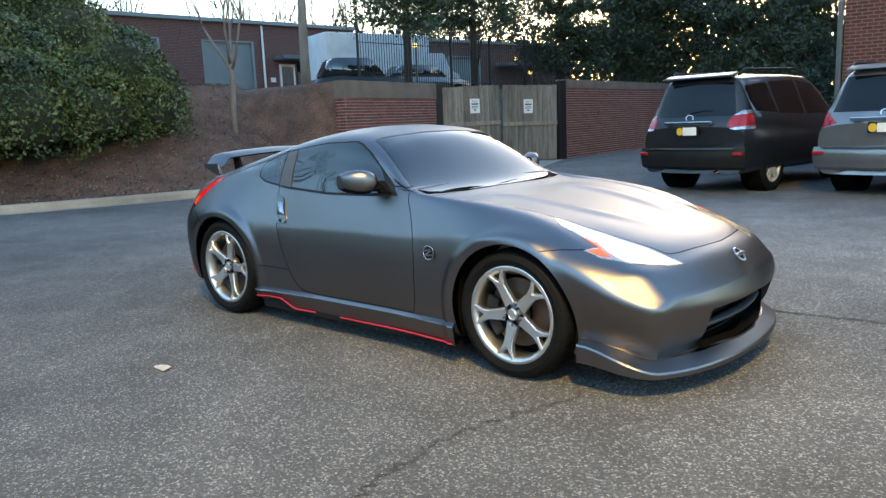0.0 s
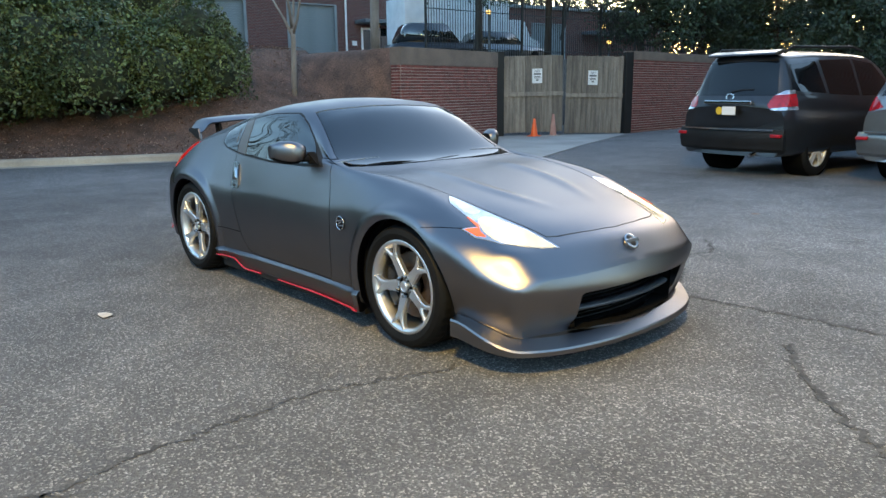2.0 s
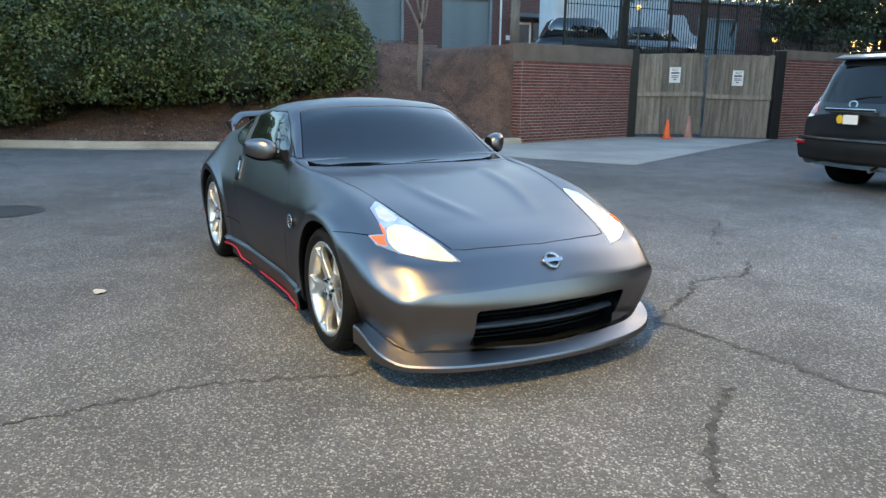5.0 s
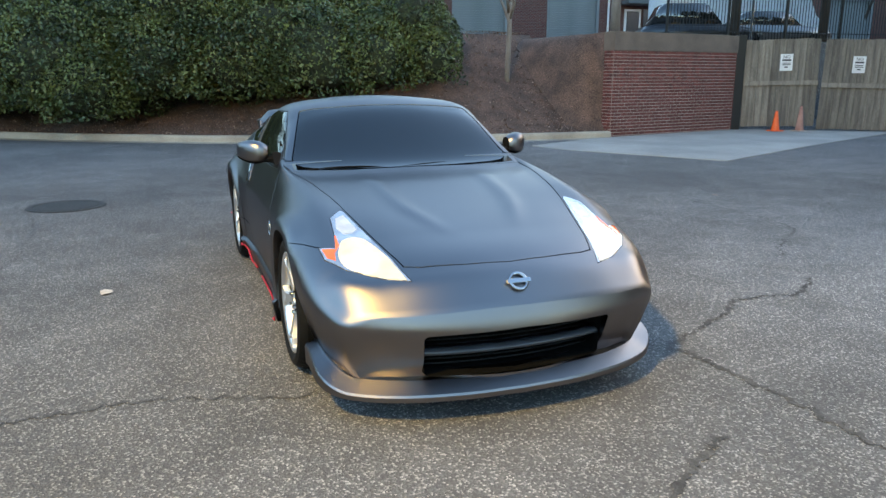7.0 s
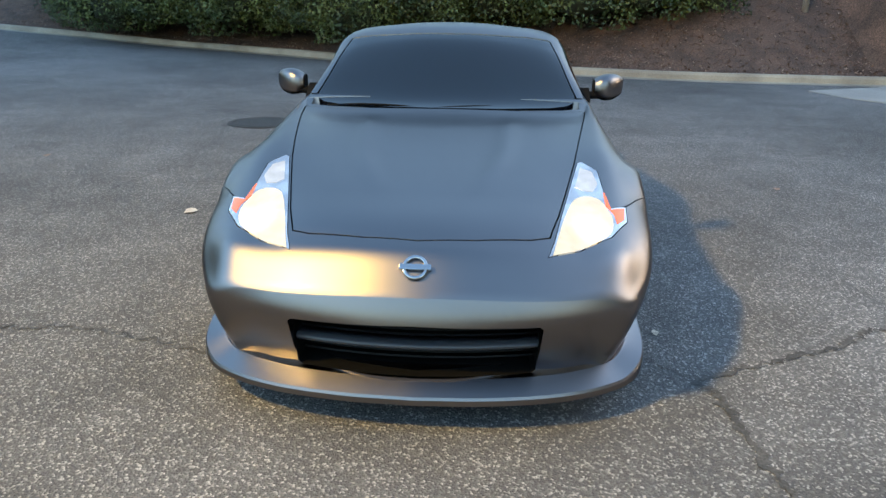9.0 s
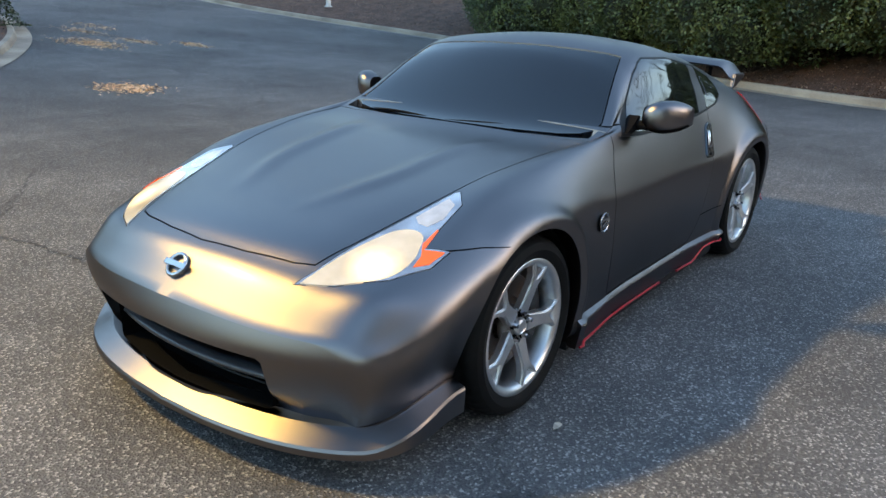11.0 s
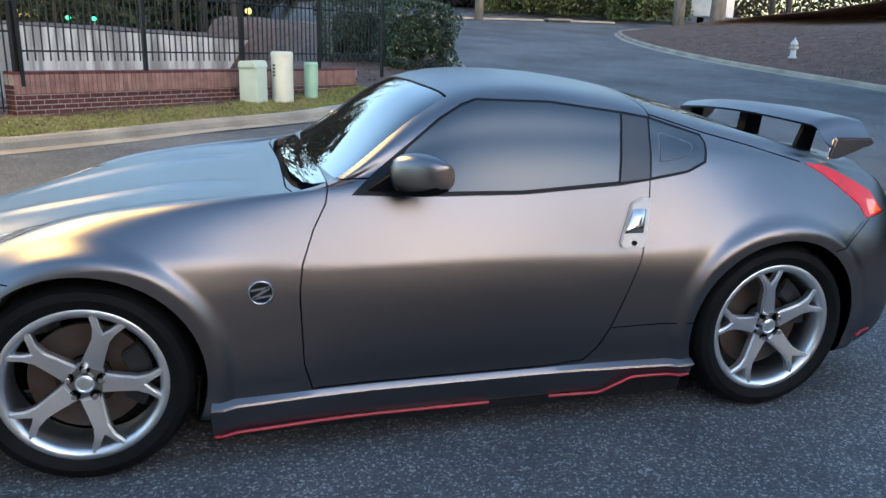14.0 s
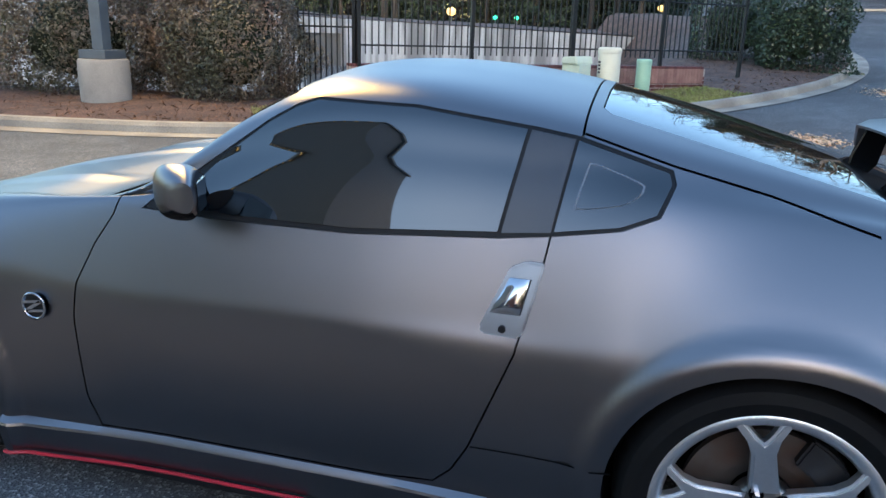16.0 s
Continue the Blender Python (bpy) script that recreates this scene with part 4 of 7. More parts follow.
for y in np.linspace(-0.438, 0.438, 25):
    x0 = 2.13 - 0.3 * y * y
    rows.append([(x0 - 0.06, y, 0.285), (x0 - 0.006, y, 0.283), (x0, y, 0.292), (x0 - 0.006, y, 0.303), (x0 - 0.06, y, 0.312)])
grid(bm, rows, close=True)
part("grille_bar", bm, PILLAR, car, "dark satin grille bar", smooth=True)
for z in np.linspace(0.215, 0.39, 9):
    bm = bmesh.new()
    tube(bm, [(2.04 - 0.3 * y * y, y, z) for y in np.linspace(-0.44, 0.44, 13)], 0.004, 5)
    part("grille_wire", bm, BLACK, car)


# front chin spoiler
half = spline([(2.16, 0.0, 0), (2.142, 0.25, 0), (2.085, 0.5, 0), (1.99, 0.685, 0), (1.87, 0.785, 0), (1.645, 0.826, 0)], 26)
plan = [Vector((p.x, -p.y)) for p in half[:0:-1]] + [Vector((p.x, p.y)) for p in half]
plan = plan[::-1]


def chin(u):
    e = abs(u - 0.5) * 2
    tip = ramp01((e - 0.62) / 0.38)
    reach = 0.055 * (1 - 0.6 * ramp01((e - 0.75) / 0.25)) + 0.012 * ramp01(e / 0.6)
    zt = 0.182 + 0.08 * tip
    zo = 0.154 + 0.104 * tip
    top = 0.0
    return [(-0.09, 0.125 + 0.03 * tip), (reach - 0.015, 0.106 + 0.045 * tip), (reach, 0.112 + 0.045 * tip), (reach + 0.002, zo - 0.02), (reach - 0.003, zo - 0.01), (top, zt - 0.006), (top - 0.01, zt), (-0.1, zt + 0.012)]


def ribbon(path, section):
    bm = bmesh.new()
    rows = []
    for i, p in enumerate(path):
        d = (path[min(i + 1, len(path) - 1)] - path[max(i - 1, 0)]).normalized()
        n = Vector((d.y, -d.x))
        if n.dot(p) < 0:
            n = -n
        rows.append([(p.x + n.x * o, p.y + n.y * o, z) for o, z in section(i / (len(path) - 1))])
    vs = grid(bm, rows, close=True)
    bm.faces.new(vs[0][::-1])
    bm.faces.new(vs[-1])
    bmesh.ops.recalc_face_normals(bm, faces=bm.faces)
    return bm


sharpen(part("front_lip", ribbon(plan, chin), PAINT, car, "satin grey chin spoiler", smooth=True), 18)

# side skirts with a red pinstripe that steps up before the rear wheel
SKIRT_Z = curve_of((-0.9, 0.19), (-0.66, 0.188), (-0.6, 0.165), (-0.5, 0.13), (-0.3, 0.13), (0.92, 0.133))
for s in (1, -1):
    path = [Vector((x, s * (flank(x, 0.25) - 0.006))) for x in np.linspace(0.905, -0.9, 60)]

    def skirt(u):
        x = 0.905 - 1.805 * u
        out = 0.012 + 0.011 * ramp01((x + 0.2) / -0.5) + 0.01 * ramp01((x - 0.5) / 0.35)
        zb = SKIRT_Z(x)
        return [(-0.08, 0.115), (0.0 + out * 0.4, zb - 0.012), (out - 0.01, zb), (out - 0.006, zb + 0.02), (out + 0.008, 0.225), (out + 0.005, 0.233), (out * 0.3, 0.247), (-0.02, 0.25), (-0.08, 0.25)]
    sk = sharpen(part("side_skirt", ribbon(path, skirt), PAINT, car, "sculpted satin grey side skirt", smooth=True), 25)
    for a, b in ((0.9, -0.075), (-0.315, -0.885)):
        bm = bmesh.new()
        line = []
        for x in np.linspace(a, b, 40):
            out = 0.012 + 0.011 * ramp01((x + 0.2) / -0.5) + 0.01 * ramp01((x - 0.5) / 0.35)
            line.append((x, s * (flank(x, 0.25) - 0.006 + out + 0.002), SKIRT_Z(x) - 0.001))
        tube(bm, line, 0.0058, 6)
        part("pinstripe", bm, RED_TRIM, sk, "thin red stripe")
    bm = bmesh.new()
    prism(bm, [(0.9, 0.135), (0.9, 0.1), (-0.88, 0.1), (-0.9, 0.2), (-0.64, 0.19), (-0.52, 0.135)], *sorted((s * 0.7, s * 0.838)), "y")
    part("under_sill", bm, BLACK, car, "black lower sill")

# rear bumper corner stripe
for s in (1, -1):
    bm = bmesh.new()
    tube(bm, [(x, s * (flank(x, 0.3) + 0.002), 0.29 + (x + 1.66) * -0.12) for x in np.linspace(-1.66, -1.76, 10)], 0.005, 6)
    part("rear_pinstripe", bm, RED_TRIM, car, "thin red stripe")

# rear wing: blade with turned-down ends, black feet and a middle strut
bm = bmesh.new()
rows = []
for y in np.linspace(-0.605, 0.605, 49):
    e = abs(y) / 0.605
    xl, xt = -1.6 - 0.06 * e**3, -1.89 + 0.02 * e
    z = 1.153 - 0.035 * e**2 - 0.07 * ramp01((e - 0.84) / 0.16)
    dz = 0.014
    rows.append([(xl, y, z - 0.018), (xl + 0.008, y, z - 0.008), (xl - 0.03, y, z + dz), (xl - 0.14, y, z + dz + 0.012), (xt, y, z + 0.012), (xt - 0.006, y, z + 0.002), (xt + 0.02, y, z - 0.012), (xl - 0.14, y, z - 0.014)])
vs = grid(bm, rows, close=True)
bm.faces.new(vs[0]); bm.faces.new(vs[-1][::-1])
bmesh.ops.recalc_face_normals(bm, faces=bm.faces)
wing = sharpen(part("rear_wing", bm, PAINT, car, "satin grey rear wing with turned-down ends", smooth=True), 40)
for s in (1, -1):
    bm = bmesh.new()
    prism(bm, [(-1.67, 1.075), (-1.872, 1.075), (-1.865, 1.055), (-1.8, 1.02), (-1.7, 0.985), (-1.645, 0.985), (-1.655, 1.03)], *sorted((s * 0.588, s * 0.612)), "y")
    bmesh.ops.bevel(bm, geom=bm.edges[:], offset=0.008, segments=2, affect="EDGES")
    part("end_plate", bm, PAINT, wing, smooth=False)
    bm = bmesh.new()
    prism(bm, [(-1.65, 1.125), (-1.72, 1.125), (-1.69, 0.97), (-1.6, 0.985)], *sorted((s * 0.42, s * 0.442)), "y")
    part("foot", bm, WIPER, wing, "black wing foot")
bm = bmesh.new()
prism(bm, [(-1.66, 1.145), (-1.75, 1.145), (-1.73, 0.98), (-1.64, 0.98)], -0.03, 0.03, "y")
part("strut", bm, WIPER, wing, "black wing strut")

# door mirrors
for s in (1, -1):
    bm = bmesh.new()
    rows = []
    for k in range(13):
        u = k / 12
        y = 0.81 + 0.165 * u
        f = math.sin(math.pi * (0.12 + 0.8 * u))**0.45
        hx, hz = (0.078 - 0.01 * u) * f, 0.07 * f
        cx, cz = 0.24 - 0.085 * u * u, 0.995 + 0.008 * u
        ring = []
        for a in np.linspace(0, 2 * math.pi, 24, endpoint=False):
            c, d = math.cos(a), math.sin(a)
            ring.append((cx + hx * (abs(c)**0.7) * (1 if c > 0 else -1) * (1.05 if c > 0 else 0.85), s * y, cz + hz * (abs(d)**0.75) * (1 if d > 0 else -1)))
        rows.append(ring)
    vs = grid(bm, rows, close=True)
    bm.faces.new(vs[0]); bm.faces.new(vs[-1])
    bmesh.ops.recalc_face_normals(bm, faces=bm.faces)
    mirror = sharpen(part("door_mirror", bm, PAINT, car, "satin grey door mirror housing", smooth=True), 50)
    bm = bmesh.new()
    low = [[(q[0] * 1.0 + (q[0] - 0.24) * 0.03, q[1] + s * 0.001, q[2] - 0.003) for q in ring[15:22]] for ring in rows[1:]]
    grid(bm, low)
    bmesh.ops.recalc_face_normals(bm, faces=bm.faces)
    part("lower_shell", bm, WIPER, mirror, "black lower mirror shell")
    bm = bmesh.new()
    lid = [[bm.verts.new((q[0], q[1] - s * d, q[2])) for q in rows[0]] for d in (0.001, 0.006)]
    bm.faces.new(lid[0]); bm.faces.new(lid[1])
    for k in range(24):
        bm.faces.new((lid[0][k - 1], lid[0][k], lid[1][k], lid[1][k - 1]))
    bmesh.ops.recalc_face_normals(bm, faces=bm.faces)
    part("inner_cover", bm, WIPER, mirror, "black inner cover of the mirror")
    bm = bmesh.new()
    prism(bm, [(0.37, 0.93), (0.25, 0.93), (0.255, 0.995), (0.265, 0.995)], *sorted((s * 0.73, s * 0.78)), "y")
    part("mirror_base", bm, WIPER, mirror, "black triangular mirror base")
    bm = bmesh.new()
    tube(bm, [(0.27, s * 0.77, 0.955), (0.262, s * 0.87, 0.962)], 0.022, 10)
    part("arm", bm, WIPER, mirror)
    bm = bmesh.new()
    prism(bm, [(0.175, s * 0.85), (0.138, s * 0.942), (0.133, s * 0.942), (0.169, s * 0.85)], 0.96, 1.035, "z")
    bmesh.ops.recalc_face_normals(bm, faces=bm.faces)
    part("mirror_glass", bm, GLASS_DARK, mirror, "dark mirror glass")

# door handles: upright chrome plates with a grip and a lock
for s in (1, -1):
    def on_door(poly, lo, hi):
        bm = bmesh.new()
        prism(bm, poly, lo, hi, "y")
        bmesh.ops.bevel(bm, geom=bm.edges[:], offset=0.005, segments=2, affect="EDGES")
        for v in bm.verts:
            v.co.y = s * (v.co.y + flank(v.co.x, v.co.z))
        bmesh.ops.recalc_face_normals(bm, faces=bm.faces)
        return bm
    plate = [(-0.556, 0.718), (-0.566, 0.704), (-0.655, 0.702), (-0.668, 0.72), (-0.702, 0.878), (-0.66, 0.88), (-0.618, 0.862)]
    handle = sharpen(part("door_handle", on_door(plate, -0.01, 0.01), HANDLE_CHROME, car, "upright polished chrome door handle", smooth=True), 30)
    part("grip_seam", on_door([(-0.577, 0.752), (-0.66, 0.752), (-0.68, 0.845), (-0.618, 0.845)], 0.002, 0.0115), BLACK, handle, "dark gap round the grip")
    bm = bmesh.new()
    rows = []
    for v in np.linspace(0, 1, 9):
        a, b, z = -0.581 - 0.04 * v, -0.653 - 0.017 * v, 0.756 + 0.084 * v
        end = 1 - abs(2 * v - 1)**4
        row = [(a + (b - a) * u, z, 0.0125 + (0.003 + 0.006 * math.sin(math.pi * u)**0.7) * end) for u in np.linspace(0, 1, 11)]
        rows.append([(x, s * (q + flank(x, z)), z) for x, z, q in row])
    grid(bm, rows)
    bmesh.ops.recalc_face_normals(bm, faces=bm.faces)
    part("grip", bm, CHROME, handle, "rounded chrome pull", smooth=True)
    bm = bmesh.new()
    cyl(bm, 0.009, 0.009, 0.01, pose(-0.615, s * (flank(-0.615, 0.722) + 0.008), 0.722, -90 * s), 16)
    part("lock", bm, BLACK, handle, "key lock")

# round chrome badges
for s in (1, -1):
    m = pose(0.735, s * 0.872, 0.62, -90 * s)
    bm = bmesh.new()
    lathe(bm, [(0.036, 0.0), (0.042, 0.006), (0.042, 0.009), (0.036, 0.01), (0.034, 0.005)], m, 32)
    badge = part("side_badge", bm, CHROME, car, "round chrome badge", smooth=True)
    bm = bmesh.new()
    cyl(bm, 0.035, 0.035, 0.005, m, 28)
    part("badge_disc", bm, BLACK, badge)
    bm = bmesh.new()
    for lo, hi, a in (((-0.03, 0.01, 0.003), (0.03, 0.018, 0.01), 8), ((-0.03, -0.018, 0.003), (0.03, -0.01, 0.01), 8), ((-0.03, -0.005, 0.003), (0.03, 0.005, 0.01), 32)):
        box(bm, lo, hi, m @ pose(0, 0, 0, 0, 0, a))
    part("badge_bars", bm, CHROME, badge)
m = pose(2.107, 0, 0.583, 90, 0, 90) @ pose(0, 0, 0, -42, 0, 0)
bm = bmesh.new()
lathe(bm, [(0.032, 0.0), (0.044, 0.0), (0.046, 0.006), (0.043, 0.012), (0.034, 0.012), (0.031, 0.006)], m, 36, close=True)
emblem = part("front_emblem", bm, CHROME, car, "round chrome emblem with a bar", smooth=True)
bm = bmesh.new()
box(bm, (-0.055, -0.01, 0.004), (0.055, 0.01, 0.016), m, 0.002)
part("emblem_bar", bm, CHROME, emblem)

# wipers
for y0, y1, x0, x1 in ((-0.05, 0.52, 0.59, 0.52), (-0.62, -0.12, 0.56, 0.585)):
    bm = bmesh.new()
    tube(bm, [(x0 + (x1 - x0) * u, y0 + (y1 - y0) * u, 0.913 + 0.012 * math.sin(math.pi * u)) for u in np.linspace(0, 1, 9)], 0.0055, 6, taper=0.004)
    part("wiper", bm, WIPER, car, "black windscreen wiper")


# wheels
def build_wheel(m):
    """Built with its axle along z, face up."""
    bm = bmesh.new()
    lathe(bm, [(0.252, -0.19), (0.235, -0.15), (0.225, -0.02), (0.238, -0.004), (0.255, 0.0), (0.26, -0.006), (0.256, -0.014), (0.238, -0.03), (0.232, -0.15), (0.252, -0.2)], seg=48)
    wheel = part("wheel", bm, ALLOY, car, "silver five-spoke alloy wheel", smooth=True)
    bm = bmesh.new()
    prof = [(0.25, -0.008), (0.262, 0.002), (0.29, 0.012), (0.315, 0.004), (0.328, -0.012), (0.336, -0.032), (0.3385, -0.05), (0.3395, -0.075), (0.333, -0.078), (0.333, -0.086), (0.3395, -0.089), (0.3395, -0.125), (0.333, -0.128), (0.333, -0.136), (0.3395, -0.139), (0.3385, -0.19), (0.33, -0.225), (0.3, -0.24), (0.25, -0.22)]
    lathe(bm, prof, seg=132)
    for v in bm.verts:
        r = math.hypot(v.co.x, v.co.y)
        if r > 0.334 and round(math.atan2(v.co.y, v.co.x) / (2 * math.pi) * 132) % 3 == 0 and not -0.14 < v.co.z < -0.07:
            v.co.x, v.co.y = v.co.x * (1 - 0.007 / r), v.co.y * (1 - 0.007 / r)
    sharpen(part("tyre", bm, RUBBER, wheel, "low black tyre", smooth=True), 30)
    half = [(0.034, 0.05), (0.029, 0.11), (0.026, 0.155), (0.035, 0.19), (0.064, 0.236), (0.042, 0.243), (0.013, 0.2)]
    for k in range(5):
        bm = bmesh.new()
        outline = half + [(0.0, 0.186)] + [(-a, b) for a, b in half[::-1]]
        prism(bm, outline, -0.03, 0.0, "z")
        bmesh.ops.bevel(bm, geom=[e for e in bm.edges if all(v.co.z > -0.005 for v in e.verts)], offset=0.007, segments=2, affect="EDGES")
        for v in bm.verts:
            r = math.hypot(v.co.x, v.co.y)
            v.co.z += -0.004 - 0.03 * max(0.0, 1 - r / 0.2)
        bmesh.ops.rotate(bm, verts=bm.verts, cent=(0, 0, 0), matrix=Matrix.Rotation(radians(72 * k + 14), 3, "Z"))
        part("spoke", bm, ALLOY, wheel)
    bm = bmesh.new()
    lathe(bm, [(0.028, -0.034), (0.036, -0.033), (0.06, -0.033), (0.071, -0.042), (0.071, -0.08)], seg=32)
    part("hub", bm, ALLOY_IN, wheel, smooth=True)
    bm = bmesh.new()
    lathe(bm, [(0.0, -0.017), (0.02, -0.018), (0.022, -0.02), (0.026, -0.017), (0.03, -0.019), (0.032, -0.028), (0.033, -0.036)], seg=32)
    sharpen(part("centre_cap", bm, ALLOY, wheel, "round silver centre cap", smooth=True))
    for k in range(5):
        a = radians(72 * k + 50)
        bm = bmesh.new()
        # near-black colour paints the shade in the recess round each nut
        lathe(bm, [(0.0165, -0.038), (0.0165, -0.026), (0.0135, -0.0255), (0.0125, -0.032), (0.0, -0.032)], pose(0.051 * math.cos(a), 0.051 * math.sin(a), 0), 12)
        part("nut_seat", bm, WELL, wheel, "recess round a wheel nut, its shade painted near-black", smooth=True)
        bm = bmesh.new()
        cyl(bm, 0.0105, 0.0088, 0.018, pose(0.051 * math.cos(a), 0.051 * math.sin(a), -0.025), 6)
        part("lug_nut", bm, CHROME, wheel)
    bm = bmesh.new()
    lathe(bm, [(0.07, -0.1), (0.1, -0.098), (0.1, -0.088), (0.18, -0.088), (0.18, -0.11), (0.07, -0.11)], seg=48)
    sharpen(part("brake_disc", bm, DISC, wheel, "worn rusty brake disc", smooth=True))
    bm = bmesh.new()
    arc = [radians(a) for a in np.linspace(145, 215, 13)]
    prism(bm, [(0.2 * math.cos(a), 0.2 * math.sin(a)) for a in arc] + [(0.125 * math.cos(a), 0.125 * math.sin(a)) for a in arc[::-1]], -0.13, -0.062, "z")
    bmesh.ops.bevel(bm, geom=bm.edges[:], offset=0.006, segments=2, affect="EDGES")
    part("caliper", bm, CALIPER, wheel, "dark brake caliper")
    wheel.matrix_basis = m
    return wheel


first = build_wheel(pose(1.288, 0.866, 0.338, -90, 0, 0))


def more_wheel(m):
    top = first.copy()
    scene.collection.objects.link(top)
    top.matrix_basis = m
    for c in first.children:
        d = c.copy()
        scene.collection.objects.link(d)
        d.parent = top


REAR = Matrix.Diagonal((1.028, 1.028, 1, 1))
more_wheel(pose(-1.254, 0.882, 0.348, -90, 0, 0) @ pose(0, 0, 0, 0, 0, 30) @ REAR)
more_wheel(pose(1.27, -0.866, 0.338, 90, 0, 0) @ pose(0, 0, 0, 0, 0, 11))
more_wheel(pose(-1.265, -0.882, 0.348, 90, 0, 0) @ pose(0, 0, 0, 0, 0, 41) @ REAR)

# ---- parked sport utility vehicles ----
def suv(name, m, paint, label, kind_a=True):
    """A tall estate car seen mostly from behind: lofted shell, cut windows, lamps, bumper, rails and wheels."""
    top = thing(name, label, "suv", m, "parked cars beside the wall")
    z_top = curve_of((-2.4, 0.98), (-2.37, 1.06), (-2.3, 1.2), (-2.12, 1.58), (-2.05, 1.68), (-1.8, 1.715), (-0.6, 1.745), (0.3, 1.72), (0.62, 1.62), (1.25, 1.12), (1.5, 1.1), (2.1, 0.99), (2.36, 0.85), (2.42, 0.7))
    y_edge = curve_of((-2.4, 0.62), (-2.1, 0.6), (-1.0, 0.64), (0.5, 0.62), (1.2, 0.66), (2.42, 0.5))
    d_edge = curve_of((-2.4, 0.03), (-2.05, 0.06), (-1.5, 0.09), (0.4, 0.09), (1.2, 0.05), (2.42, 0.04))
    y_belt = curve_of((-2.4, 0.84), (-2.1, 0.87), (-1.0, 0.9), (0.8, 0.9), (1.6, 0.86), (2.42, 0.7))
    z_belt = curve_of((-2.4, 0.9), (-2.3, 1.02), (-2.1, 1.1), (-1.0, 1.06), (0.6, 1.03), (1.25, 1.0), (2.1, 0.88), (2.42, 0.66))
    y_mid = curve_of((-2.4, 0.88), (-2.1, 0.935), (-1.4, 0.955), (0.8, 0.95), (1.6, 0.95), (2.42, 0.78))
    bow = curve_of((-2.4, -0.16), (-1.6, -0.03), (0.8, 0.0), (2.42, 0.25))
    bm = bmesh.new()
    rows = []
    for x in sorted([*np.linspace(-2.4, -1.95, 20), *np.linspace(-1.9, 2.42, 70)]):
        zt, ze, zb = z_top(x), z_top(x) - d_edge(x), min(z_belt(x), z_top(x) - d_edge(x) - 0.02)
        c = [(0, 0.3), (0.6, 0.3), (y_mid(x) - 0.06, 0.32), (y_mid(x), 0.5), (y_mid(x) + 0.005, 0.78), (y_belt(x), zb), (y_edge(x) * 0.35 + y_belt(x) * 0.65 - 0.02, zb * 0.5 + ze * 0.5), (y_edge(x), ze), (y_edge(x) * 0.5, ze + (zt - ze) * 0.8), (0, zt)]
        ring = [(x - bow(x) * p.y**2, p.y, p.z) for p in smooth_profile(c, 4)]
        rows.append(ring + [(q[0], -q[1], q[2]) for q in ring[-2:0:-1]])
    vs = grid(bm, rows, close=True)
    bm.faces.new(vs[0])
    bm.faces.new(vs[-1][::-1])
    bmesh.ops.recalc_face_normals(bm, faces=bm.faces)
    hull = part("body", bm, paint, top, smooth=True)
    shell = hull.data.copy()

    def piece(nm, mat, poly, axis, lo, hi, lab="", shift=(0, 0, 0), sink=True):
        ob = new(nm, shell.copy())
        b = bmesh.new()
        prism(b, poly, lo, hi, axis)
        cut(ob, b, "INTERSECT")
        ob.data.materials.clear()
        ob.data.materials.append(mat)
        ob.data.transform(Matrix.Translation(shift))
        ob.parent = top
        if lab:
            ob["label"] = lab
        return sharpen(ob)

    for wx in (-1.4, 1.39):
        for s in (1, -1):
            b = bmesh.new()
            cyl(b, 0.41, 0.41, 0.6, pose(wx, s * 0.55, 0.385, -90 * s), 40)
            cut(hull, b)
            b = bmesh.new()
            lathe(b, [(0.05, 0.0), (0.4, 0.0), (0.4, 0.34)], pose(wx, s * 0.57, 0.385, -90 * s), 32)
            part("wheel_well", b, WELL, top, smooth=True)
    sharpen(hull)
    for s in (1, -1):
        ys = sorted((s * 0.5, s * 1.2))
        for poly in ([(-2.05, 1.18), (-1.93, 1.53), (-1.3, 1.58), (-1.22, 1.14)], [(-1.14, 1.13), (-1.2, 1.59), (-0.32, 1.62), (-0.28, 1.1)], [(-0.2, 1.1), (-0.24, 1.62), (0.35, 1.56), (0.95, 1.1)]):
            piece("side_window", SUV_GLASS, poly, "y", *ys, "dark side window", shift=(0, s * 0.003, 0))
        tl = [(s * 0.62, 1.0), (s * 0.68, 1.12), (s * 1.0, 1.15), (s * 1.0, 0.985), (s * 0.66, 0.95)] if kind_a else [(s * 0.62, 0.98), (s * 0.8, 1.12), (s * 1.0, 1.14), (s * 1.0, 0.95), (s * 0.8, 0.93)]
        piece("tail_light", TAIL_DULL, tl, "x", -2.6, -1.98, "red tail light", shift=(-0.004, s * 0.004, 0))
        if kind_a:
            piece("reverse_lens", LAMP_REFLECTOR, [(s * 0.69, 1.122), (s * 0.78, 1.185), (s * 1.0, 1.21), (s * 1.0, 1.152)], "x", -2.6, -1.98, "clear upper lens", shift=(-0.004, s * 0.003, 0))
            piece("lower_lens", LAMP_REFLECTOR, [(s * 0.67, 0.948), (s * 1.0, 0.983), (s * 1.0, 0.93), (s * 0.7, 0.92)], "x", -2.6, -1.98, "clear lower lens", shift=(-0.004, s * 0.003, 0))
        b = bmesh.new()
        tube(b, [(-1.95, s * 0.6, 1.69), (-1.8, s * 0.62, 1.765), (-0.2, s * 0.64, 1.79), (0.15, s * 0.62, 1.74)], 0.02, 8)
        part("roof_rail", b, BLACK, top, "black roof rail", smooth=True)
        b = bmesh.new()
